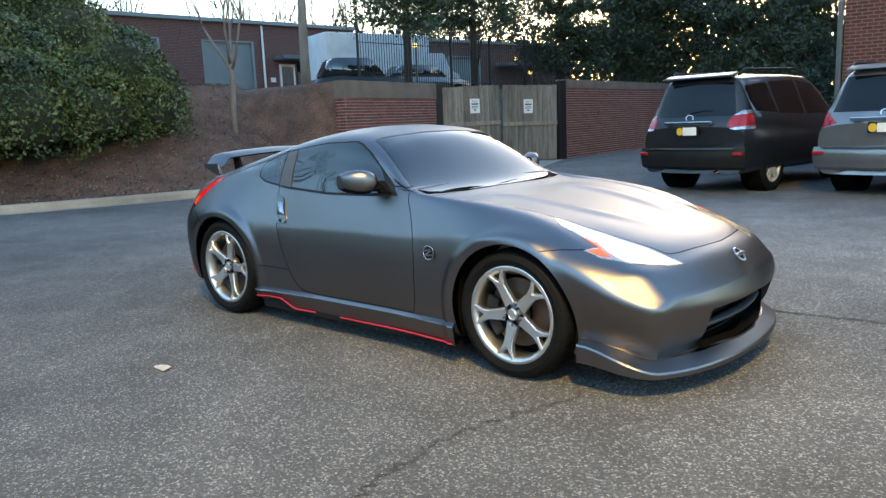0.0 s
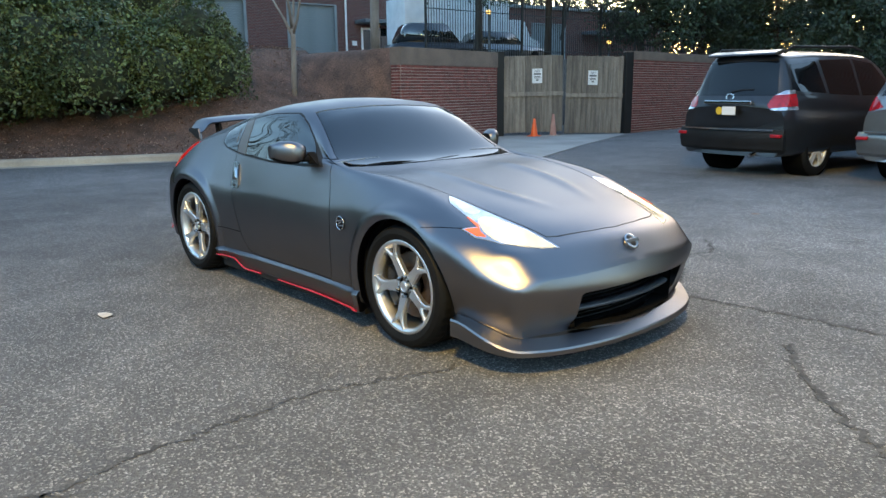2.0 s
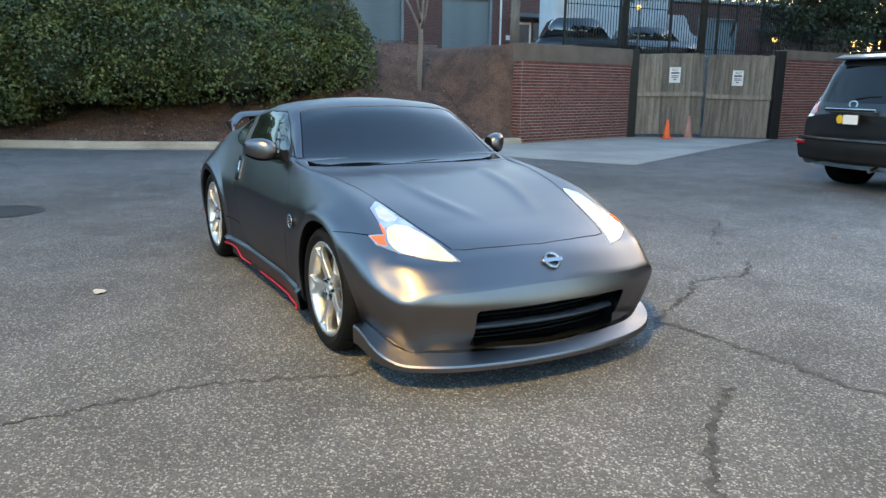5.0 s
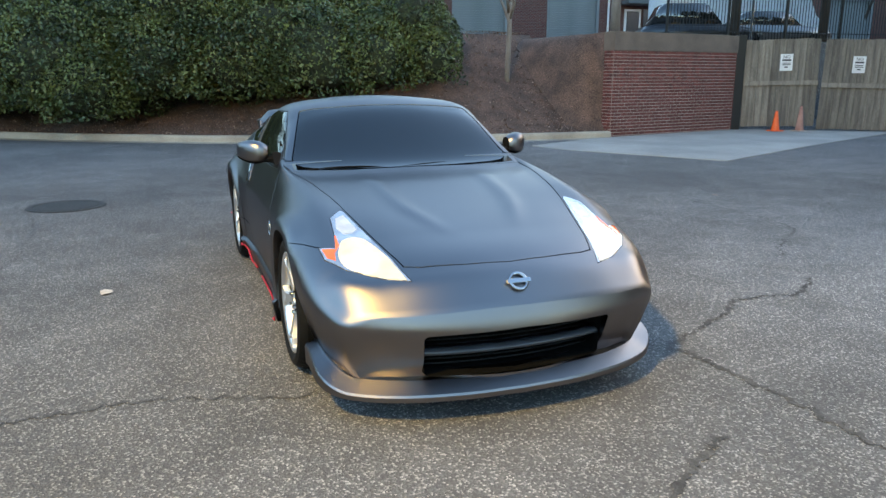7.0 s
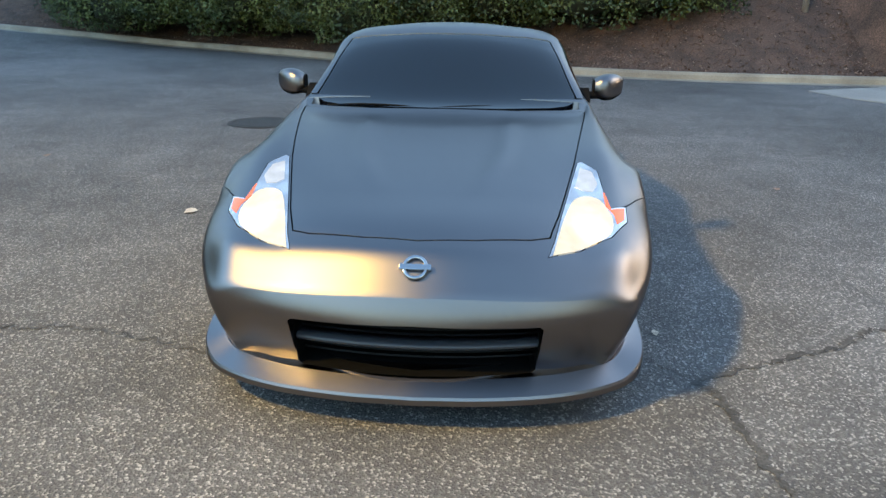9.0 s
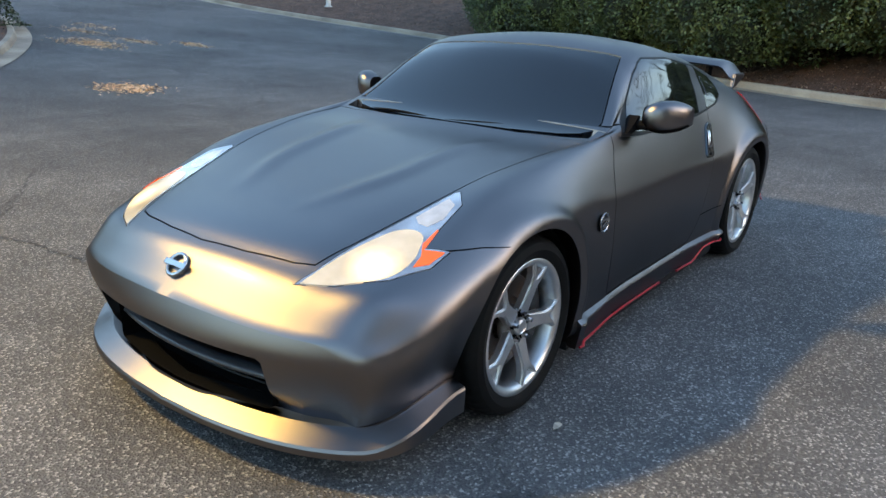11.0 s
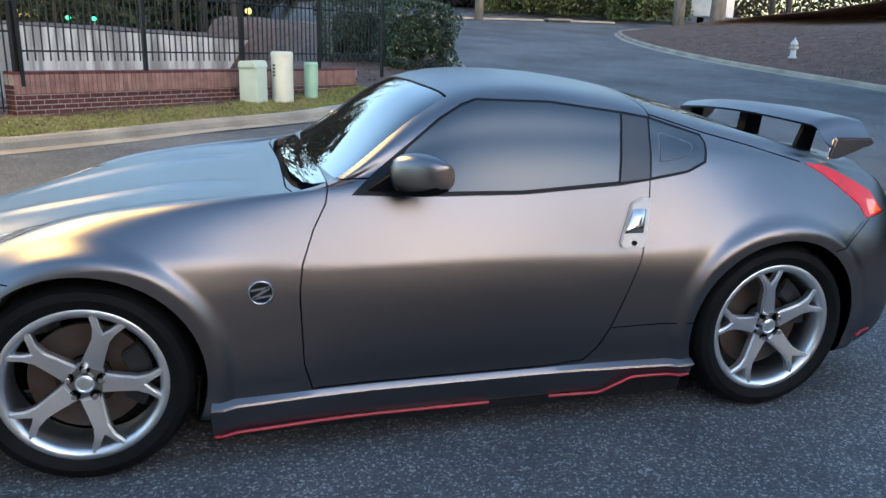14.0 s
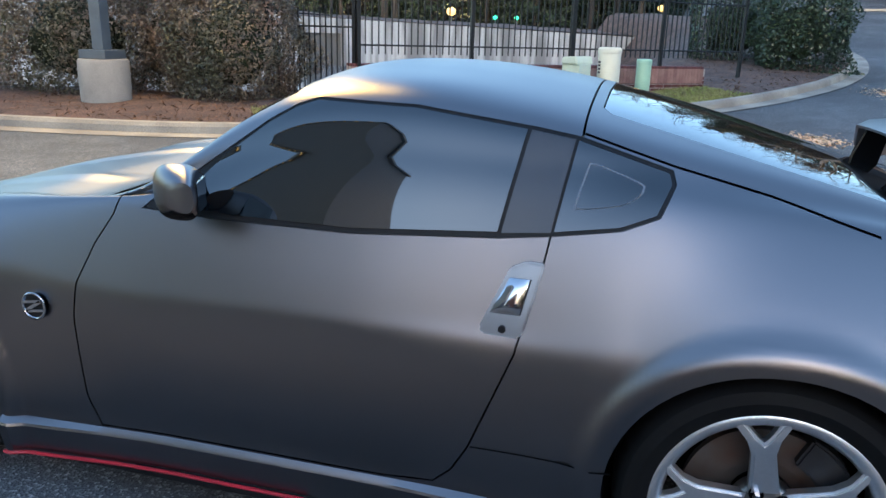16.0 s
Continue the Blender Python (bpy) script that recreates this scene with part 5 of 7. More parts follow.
        box(b, (0.72, s * 0.98, 1.05), (0.92, s * 1.16, 1.2), bevel=0.03)
        part("door_mirror", b, paint, top)
        b = bmesh.new()
        box(b, (-2.4, s * 0.76, 0.565), (-2.3, s * 0.915, 0.61), bevel=0.008)
        part("reflector", b, TAIL_DULL, top, "low red reflector")
    piece("rear_window", SUV_GLASS, [(-0.72, 1.12), (-0.6, 1.58), (0.6, 1.58), (0.72, 1.12)], "x", -2.6, -1.9, "dark tinted rear window", shift=(-0.004, 0, 0.002))
    piece("windscreen", SUV_GLASS, [(-0.7, 1.1), (-0.6, 1.62), (0.6, 1.62), (0.7, 1.1)], "x", 0.5, 1.6, "dark windscreen", shift=(0.003, 0, 0.002))
    b = bmesh.new()
    prism(b, [(-2.2, 1.66), (-2.17, 1.688), (-1.98, 1.735), (-1.9, 1.715), (-2.05, 1.655)], -0.6, 0.6, "y")
    bmesh.ops.bevel(b, geom=b.edges[:], offset=0.012, segments=2, affect="EDGES")
    part("roof_spoiler", b, paint, top)
    path = [Vector((-2.46 + 0.16 * y * y, y)) for y in np.linspace(-0.93, 0.93, 25)]
    b = ribbon(path, lambda u: [(-0.14, 0.36), (-0.05, 0.36), (-0.01, 0.4), (0.0, 0.47), (0.014, 0.5), (0.012, 0.6), (-0.01, 0.665), (-0.12, 0.67)])
    sharpen(part("rear_bumper", b, BLACK if kind_a else paint, top, "black rear bumper with a bright strip" if kind_a else "painted rear bumper", smooth=True), 35)
    b = ribbon([Vector((-2.49 + 0.16 * y * y, y)) for y in np.linspace(-0.8, 0.8, 21)], lambda u: [(-0.02, 0.645), (0.012, 0.65), (0.012, 0.675), (-0.02, 0.68)])
    part("bumper_strip", b, CHROME, top, "bright bumper strip")
    b = bmesh.new()
    box(b, (-2.43, -0.42, 1.0), (-2.36, 0.42, 1.055), bevel=0.015)
    part("trim_bar", b, CHROME, top, "chrome bar above the plate")
    b = bmesh.new()
    lathe(b, [(0.045, 0.0), (0.06, 0.0), (0.06, 0.012), (0.045, 0.012)], pose(-2.345, 0, 1.1, 0, -78, 0) @ Matrix.Diagonal((0.8, 1.25, 1, 1)), 24, close=True)
    part("emblem", b, CHROME, top, "oval chrome emblem")
    b = bmesh.new()
    box(b, (-2.435, -0.19, 0.84), (-2.415, 0.19, 0.985), bevel=0.004)
    plate = part("number_plate", b, BLACK, top, "framed number plate")
    b = bmesh.new()
    box(b, (-2.44, -0.17, 0.855), (-2.434, 0.07, 0.97))
    part("plate_bar", b, WHITE_PAINT, plate, "pale plate bar")
    b = bmesh.new()
    cyl(b, 0.055, 0.055, 0.006, pose(-2.434, 0.125, 0.912, 0, -90, 0), 20)
    part("sticker", b, YELLOW, plate, "round yellow sticker")
    b = bmesh.new()
    tube(b, [(-2.335, 0.0, 1.17), (-2.3, -0.22, 1.2), (-2.285, -0.36, 1.2)], 0.012, 6)
    part("rear_wiper", b, BLACK, top)
    b = bmesh.new()
    tube(b, [(-2.35, -0.5, 0.33), (-2.5, -0.5, 0.31)], 0.03, 10)
    part("exhaust_pipe", b, CHROME, top)
    for wx in (-1.4, 1.39):
        for s in (1, -1):
            mw = pose(wx, s * 0.93, 0.385, -90 * s)
            b = bmesh.new()
            lathe(b, [(0.25, -0.01), (0.26, 0.005), (0.31, 0.015), (0.36, 0.0), (0.383, -0.03), (0.385, -0.2), (0.35, -0.22)], mw, 40)
            wheel = part("wheel", b, RUBBER, top, "black tyre on a silver wheel", smooth=True)
            b = bmesh.new()
            lathe(b, [(0.25, -0.16), (0.225, -0.03), (0.24, -0.008), (0.258, -0.002), (0.25, -0.03)], mw, 36)
            lathe(b, [(0, -0.012), (0.05, -0.014), (0.07, -0.03), (0.07, -0.06)], mw, 20)
            part("rim", b, SUV_ALLOY, wheel, smooth=True)
            for k in range(5):
                b = bmesh.new()
                prism(b, [(-0.035, 0.04), (-0.05, 0.24), (-0.012, 0.24), (0, 0.14), (0.012, 0.24), (0.05, 0.24), (0.035, 0.04)], -0.035, -0.012, "z")
                bmesh.ops.transform(b, verts=b.verts, matrix=mw @ pose(0, 0, 0, 0, 0, 72 * k))
                part("spoke", b, SUV_ALLOY, wheel)
            b = bmesh.new()
            cyl(b, 0.16, 0.16, 0.01, mw @ Matrix.Translation((0, 0, -0.1)), 28)
            part("brake_disc", b, DISC, wheel)
    return top


suv("dark_suv", pose(-1.12, 10.25, 0, 0, 0, 81) @ Matrix.Diagonal((1, 1, 1.1, 1)), SUV_DARK, "dark grey sport utility vehicle parked tail out")
suv("silver_suv", pose(1.6, 10.6, 0, 0, 0, 82) @ Matrix.Diagonal((1.08, 1.05, 1.09, 1)), SUV_SILVER, "silver grey sport utility vehicle parked tail out", False)
suv("black_suv", pose(-2.75, 15.4, 0, 0, 0, 80) @ Matrix.Diagonal((0.95, 0.95, 0.9, 1)), SUV_DARK, "black car parked beyond the dark sport utility vehicle")

# ---- leaves, shrubs and trees ----
def leaf_mesh(name, centres, normals, size, rng, mat, aspect=0.55, droop=0.0):
    """Many small bent leaves, one mesh."""
    n = len(centres)
    d = rng.normal(size=(n, 3)) + normals * 0.9
    d[:, 2] -= droop
    d /= np.linalg.norm(d, axis=1)[:, None]
    a = np.cross(d, rng.normal(size=(n, 3)))
    a /= np.linalg.norm(a, axis=1)[:, None]
    b = np.cross(a, d)
    s = (size * rng.uniform(0.6, 1.35, n))[:, None]
    quads = np.stack([centres - b * s * 0.5, centres + a * s * aspect * 0.5 + d * s * 0.08, centres + b * s * 0.5, centres - a * s * aspect * 0.5 + d * s * 0.08], 1).reshape(-1, 3)
    me = bpy.data.meshes.new(name)
    me.vertices.add(4 * n)
    me.vertices.foreach_set("co", quads.astype(np.float32).ravel())
    me.loops.add(4 * n)
    me.loops.foreach_set("vertex_index", np.arange(4 * n, dtype=np.int32))
    me.polygons.add(n)
    me.polygons.foreach_set("loop_start", np.arange(0, 4 * n, 4, dtype=np.int32))
    me.update(calc_edges=True)
    me.materials.append(mat)
    return me


def blob_points(rng, n, radii, lumps, flat=0.0):
    """Points and normals scattered in the outer layer of a lumpy ellipsoid that stands on z = 0."""
    v = rng.normal(size=(n, 3))
    v /= np.linalg.norm(v, axis=1)[:, None]
    v[:, 2] = np.where(v[:, 2] < -0.75, -v[:, 2], v[:, 2])
    r = np.ones(n)
    for k in range(lumps):
        c = rng.normal(size=3)
        c /= np.linalg.norm(c)
        r += rng.uniform(0.08, 0.46) * np.exp(-((1 - v @ c) / rng.uniform(0.015, 0.05)))
    r *= 0.78 + 0.22 * rng.uniform(size=n)**0.5
    if flat:
        m = np.maximum(np.abs(v[:, 0]), np.abs(v[:, 1]))
        m = np.maximum(m, np.abs(v[:, 2]))
        r *= (1 - flat) + flat / m * 0.8
    p = v * r[:, None] * np.array(radii)
    p[:, 2] += radii[2] * 0.82
    p[:, 2] = np.maximum(p[:, 2], 0.06)
    return p, v


def shrub(name, at, radii, count, size, seed, mat, label, category="shrub", lumps=34, flat=0.0, group="", lobes=1):
    rng = np.random.default_rng(seed)
    top = thing(name, label, category, Matrix.Translation(at), group)
    ps, vs, bm = [], [], bmesh.new()
    for k in range(lobes):
        rr, at = radii, Vector((0, 0, 0))
        if lobes > 1:
            u = rng.uniform(0.5, 0.72)
            rr = [radii[0] * u, radii[1] * u, radii[2] * u * 0.9]
            g = k * 2.4 + rng.uniform(-0.4, 0.4)
            w = 0.62 * math.sqrt((k + 0.5) / lobes)
            at = Vector((radii[0] * w * math.cos(g), radii[1] * w * math.sin(g), radii[2] * (1.05 * (1 - w) * rng.uniform(0.55, 1.0))))
        p, v = blob_points(rng, count // lobes, rr, lumps // lobes + 6, flat)
        ps.append(p + np.array(at))
        vs.append(v)
        # a solid dark lump fills the lobe in place of shade among the leaves
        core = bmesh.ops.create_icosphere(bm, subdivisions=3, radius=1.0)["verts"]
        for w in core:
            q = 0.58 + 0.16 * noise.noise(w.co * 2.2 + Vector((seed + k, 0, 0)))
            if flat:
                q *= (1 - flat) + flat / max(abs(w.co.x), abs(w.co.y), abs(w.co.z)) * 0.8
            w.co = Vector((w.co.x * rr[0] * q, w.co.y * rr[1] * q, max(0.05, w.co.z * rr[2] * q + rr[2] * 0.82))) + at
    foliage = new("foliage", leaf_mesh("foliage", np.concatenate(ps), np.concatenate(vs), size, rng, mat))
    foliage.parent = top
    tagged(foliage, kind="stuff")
    part("twig_core", bm, DEEP, top, "solid dark core that stands in for the shade between leaves", smooth=True)
    return top


def branch(bm, p, d, length, r, depth, rng, spread, tips, up=0.25, seg=5):
    pts, q, dd = [p], p.copy(), d.copy()
    for k in range(3):
        dd = (dd + Vector((rng.uniform(-1, 1), rng.uniform(-1, 1), rng.uniform(-0.4, 0.8))) * 0.14).normalized()
        q = q + dd * length / 3
        pts.append(q.copy())
    tube(bm, pts, r, seg, taper=r * 0.55)
    if depth == 0:
        tips.append((q, dd))
        return
    for k in range(rng.choice((2, 3, 3))):
        a = Vector((rng.uniform(-1, 1), rng.uniform(-1, 1), rng.uniform(-0.2, 1) * 1.0)).normalized()
        nd = (dd + a * spread + Vector((0, 0, up))).normalized()
        start = pts[-1] if k < 2 else pts[2]
        branch(bm, start, nd, length * rng.uniform(0.62, 0.85), r * 0.55, depth - 1, rng, spread, tips, up, max(3, seg - 1))


def bare_tree(name, at, height, seed, label, mat, depth=5, r=0.11, bole=0.35, spread=0.75, up=0.3, group=""):
    rng = random.Random(seed)
    top = thing(name, label, "tree", Matrix.Translation(at), group)
    bm = bmesh.new()
    h = height * bole
    tube(bm, [(0, 0, -0.2), (0.01, 0, h * 0.3), (0.03, 0.02, h * 0.7), (0.0, 0.03, h)], r, 10, taper=r * 0.75)
    part("trunk", bm, mat, top, smooth=True)
    bm, tips = bmesh.new(), []
    for k in range(4):
        a = k * math.pi / 2 + rng.random()
        branch(bm, Vector((0, 0.02, h * rng.uniform(0.75, 1.0))), Vector((math.cos(a) * spread, math.sin(a) * spread, 1)).normalized(), height * 0.22, r * 0.55, depth - 1, rng, spread, tips, up)
    crown = part("crown", bm, mat, top, "leafless crown of fine branches", smooth=True)
    tagged(crown, kind="stuff")
    return top


def pine(name, at, height, radius, seed, label, count=5000, size=0.3, low=0.3, group="", mat=None, r=0.16):
    rng = np.random.default_rng(seed)
    top = thing(name, label, "tree", Matrix.Translation(at), group)
    bm = bmesh.new()
    tube(bm, [(0, 0, -0.2), (0.05, 0, height * 0.35), (-0.04, 0.05, height * 0.7), (0, 0, height * 0.97)], r, 8, taper=0.03)
    part("trunk", bm, BARK_DARK, top, smooth=True)
    bm, pts, nor = bmesh.new(), [], []
    k = int(26 + height * 2)
    for i in range(k):
        u = i / k
        z = height * (low + (1 - low) * u)
        reach = radius * (1 - u)**0.7 * rng.uniform(0.55, 1.1) + 0.2
        a = i * 2.4 + rng.uniform(-0.4, 0.4)
        end = np.array([math.cos(a) * reach, math.sin(a) * reach, z + rng.uniform(-0.3, 0.5)])
        tube(bm, [(0, 0, z - 0.2), tuple(end * [0.5, 0.5, 1] + [0, 0, -0.1]), tuple(end)], 0.04, 4, taper=0.012)
        m = max(8, int(count / k))
        f = rng.uniform(0.25, 1.08, m)[:, None]
        clump = np.array([0, 0, z - 0.1]) + (end - [0, 0, z - 0.1]) * f + rng.normal(size=(m, 3)) * [0.28, 0.28, 0.2] * (0.4 + reach / radius)
        pts.append(clump)
        nor.append(rng.normal(size=(m, 3)))
    tagged(part("branchwork", bm, BARK_DARK, top, smooth=True), kind="stuff")
    crown = new("crown", leaf_mesh("crown", np.concatenate(pts), np.concatenate(nor), size, rng, mat or NEEDLE, 0.35))
    crown.parent = top
    tagged(crown, kind="stuff")
    return top


def scatter(name, n, place, size, mat, seed, label, category, flatness=2.5, aspect=0.3):
    """Loose bits that lie on the ground, past counting."""
    rng = np.random.default_rng(seed)
    pts = np.array([place(rng) for _ in range(n)])
    nor = np.zeros((n, 3))
    nor[:, 2] = flatness
    return tagged(new(name, leaf_mesh(name, pts, nor, size, rng, mat, aspect)), label, category, kind="stuff")


def bank_spot(line, left, lo, hi, rise, i0, i1):
    def place(rng):
        i = int(rng.integers(i0, i1))
        p, q = line[i], line[i + 1]
        u = rng.random()
        x, y = p.x + (q.x - p.x) * u, p.y + (q.y - p.y) * u
        d = Vector((q.x - p.x, q.y - p.y)).normalized()
        n = Vector((-d.y, d.x)) * (1 if left else -1)
        o = lo + (hi - lo) * rng.random()**1.3
        X, Y = x + n.x * o, y + n.y * o
        return X, Y, ground_z(x, y) + 0.125 + rise(X, Y, o) + 0.05 * noise.noise((X * 0.9, Y * 0.9, 3)) * min(1, o) + 0.012
    return place


# evergreen shrubs along the bank
ROW = [(-13.5, 4.5, 1.1, 1.35, 10), (-13.9, 3.4, 1.4, 1.5, 11), (-14.3, 1.9, 1.75, 1.9, 12), (-14.9, -0.6, 2.0, 2.1, 13), (-15.2, -3.4, 1.9, 1.8, 14), (-16.6, -5.6, 2.0, 2.0, 15),
       (-18.0, -8.3, 2.0, 1.9, 16), (-19.3, -10.9, 1.9, 1.6, 17), (-17.0, 0.2, 2.3, 2.6, 18), (-18.2, -3.2, 2.4, 2.5, 19), (-21.0, -7.0, 2.5, 2.3, 20), (-17.0, 3.4, 1.9, 2.0, 21), (-21.2, -12.5, 2.0, 1.7, 22)]
for x, y, r, h, seed in ROW:
    o = min((Vector((p.x, p.y)) - Vector((x, y))).length for p in KERB_BACK)
    shrub("evergreen_shrub", (x + 0.35, y, ground_z(x, max(y, -12)) - 0.22 + back_rise(x, y, max(0.3, o - r * 0.8))), (r * 1.1, r * 1.15, h * 1.1), int(13000 * r * h), 0.085, seed, LEAF, "tall dense glossy green evergreen shrub on the mulched bank", group="evergreen shrubs along the bank", lobes=9)

scatter("fallen_pine_straw", 22000, bank_spot(KERB_BACK, False, 0.2, 7.0, back_rise, 0, 75), 0.12, STRAW, 5, "red-brown fallen pine straw", "pine straw", aspect=0.12)
scatter("pale_leaf_litter", 15000, bank_spot(KERB_BACK, False, 0.3, 9.0, back_rise, 0, 75), 0.045, LITTER, 6, "scattered pale leaf litter", "leaf litter", aspect=0.6)
scatter("fallen_pine_straw", 5000, bank_spot(KERB_FRONT, True, 0.2, 4.0, front_rise, 4, 66), 0.12, STRAW, 7, "fallen pine straw on the verge", "pine straw", aspect=0.14)
scatter("thin_grass", 15000, bank_spot(KERB_FRONT, True, 0.2, 1.5, front_rise, 22, 46), 0.12, GRASS, 8, "thin tufts of yellow-green grass", "grass", flatness=-0.2, aspect=0.1)

# ---- walls, gate, fences ----


def brick_mesh(name, mat, size):
    bm = bmesh.new()
    box(bm, [-c / 2 for c in size], [c / 2 for c in size])
    bmesh.ops.bevel(bm, geom=[e for e in bm.edges if all(v.co.y < 0 for v in e.verts)], offset=0.004, segments=1, affect="EDGES")
    me = bpy.data.meshes.new(name)
    bm.to_mesh(me)
    bm.free()
    me.materials.append(mat)
    return me


def brick_wall(name, p0, p1, z0, z1, thick, label, singles, mat, front=1, band=0.0):
    """A mortar core with bricks laid in running bond on its face, which lies on the right of p0 to p1 (front=1)."""
    a, b = Vector(p0), Vector(p1)
    d = (b - a).normalized()
    L, yaw = (b - a).length, math.degrees(math.atan2(d.y, d.x))
    top = new(name, bpy.data.meshes.new(name))
    top.matrix_world = pose(a.x, a.y, 0, 0, 0, yaw)
    bm = bmesh.new()
    lo, hi = (0.0, thick) if front > 0 else (-thick, 0.0)
    box(bm, (0, lo, z0), (L, hi, z1))
    bm.to_mesh(top.data)
    bm.free()
    top.data.materials.append(MORTAR)
    tagged(top, label, "wall", kind="structure")
    me = brick_mesh("brick", mat, (0.197, 0.03, 0.062))
    rng = random.Random(L)
    rest, made = bmesh.new(), 0
    rows = int((z1 - z0 - 0.08) / 0.075)
    if band:
        band += z1 - (z0 + 0.04 + rows * 0.075)
        z1 = z0 + 0.04 + rows * 0.075
    for row in range(rows):
        for h in range(3):
            w = (hi - lo) / 3
            box(rest, (-0.012, lo + h * w + 0.005, z0 + 0.009 + row * 0.075), (0.004, lo + (h + 1) * w - 0.005, z0 + 0.071 + row * 0.075))
    for row in range(rows):
        off = -0.105 * (row % 2)
        for col in range(int(L / 0.21) + 2):
            x0, x1 = max(0.003, off + col * 0.21 + 0.005), min(L - 0.003, off + col * 0.21 + 0.205)
            if x1 - x0 < 0.03:
                continue
            m = pose((x0 + x1) / 2, 0.007 * front + rng.uniform(-0.0015, 0.0015), z0 + 0.04 + row * 0.075 + rng.uniform(-0.001, 0.001), 0, 0, (0 if front > 0 else 180) + rng.uniform(-0.4, 0.4))
            if made < singles and x1 - x0 > 0.19:
                o = new("brick", me)
                o.parent, o.matrix_basis = top, m
                made += 1
            else:
                box(rest, (-(x1 - x0) / 2 + 0.0015, -0.015, -0.031), ((x1 - x0) / 2 - 0.0015, 0.015, 0.031), m)
    if len(rest.verts):
        tagged(part("brick_courses", rest, mat, top), kind="stuff")
    if band:
        slab = bmesh.new()
        box(slab, (-0.01, lo - 0.025, z1 - 0.045), (L + 0.01, hi + 0.03, z1 - 0.04 + band), bevel=0.012)
        part("concrete_band", slab, CAP_CONCRETE, top, "weathered brown-grey concrete capping band")
        return top
    # capping course of bricks on edge
    cap = bmesh.new()
    for col in range(int(L / 0.075)):
        box(cap, (col * 0.075 + 0.004, lo - 0.02, z1 - 0.06), (col * 0.075 + 0.071, hi + 0.02, z1 + 0.045), bevel=0.0)
    tagged(part("brick_cap", cap, mat, top, "capping course of bricks on edge"), kind="stuff")
    return top


def iron_fence(name, p0, p1, z0, z1, posts, label, gap=0.115, bar=0.009, arch=0.0, rails=(0.12, 0.78), slope=0.0):
    """Black iron fence: posts, rails and thin pickets with their own pieces."""
    a, b = Vector(p0), Vector(p1)
    d = (b - a).normalized()
    L, yaw = (b - a).length, math.degrees(math.atan2(d.y, d.x))
    top = thing(name, label, "fence", pose(a.x, a.y, z0, 0, 0, yaw))
    H = z1 - z0
    for k in range(posts + 1):
        x = L * k / posts
        bm = bmesh.new()
        box(bm, (x - 0.032, -0.032, -0.35 + slope * x), (x + 0.032, 0.032, H + 0.1 + slope * x), bevel=0.004)
        box(bm, (x - 0.042, -0.042, H + 0.1 + slope * x), (x + 0.042, 0.042, H + 0.125 + slope * x), bevel=0.01)
        part("post", bm, IRON, top)
    for f in rails:
        bm = bmesh.new()
        tube(bm, [(0, 0, H * f), (L, 0, H * f + slope * L)], 0.016, 6)
        part("rail", bm, IRON, top)
    me = None
    n = int(L / gap)
    for k in range(1, n):
        if me is None:
            bm = bmesh.new()
            box(bm, (-bar, -bar, 0.02), (bar, bar, H))
            bmesh.ops.create_cone(bm, cap_ends=True, segments=4, radius1=bar * 1.4, radius2=0.001, depth=0.06, matrix=Matrix.Translation((0, 0, H + 0.03)))
            o = part("picket", bm, IRON, top)
            me = o.data
        else:
            o = new("picket", me)
            o.parent = top
        o.matrix_basis = Matrix.Translation((k * L / n, 0, slope * k * L / n))
    return top


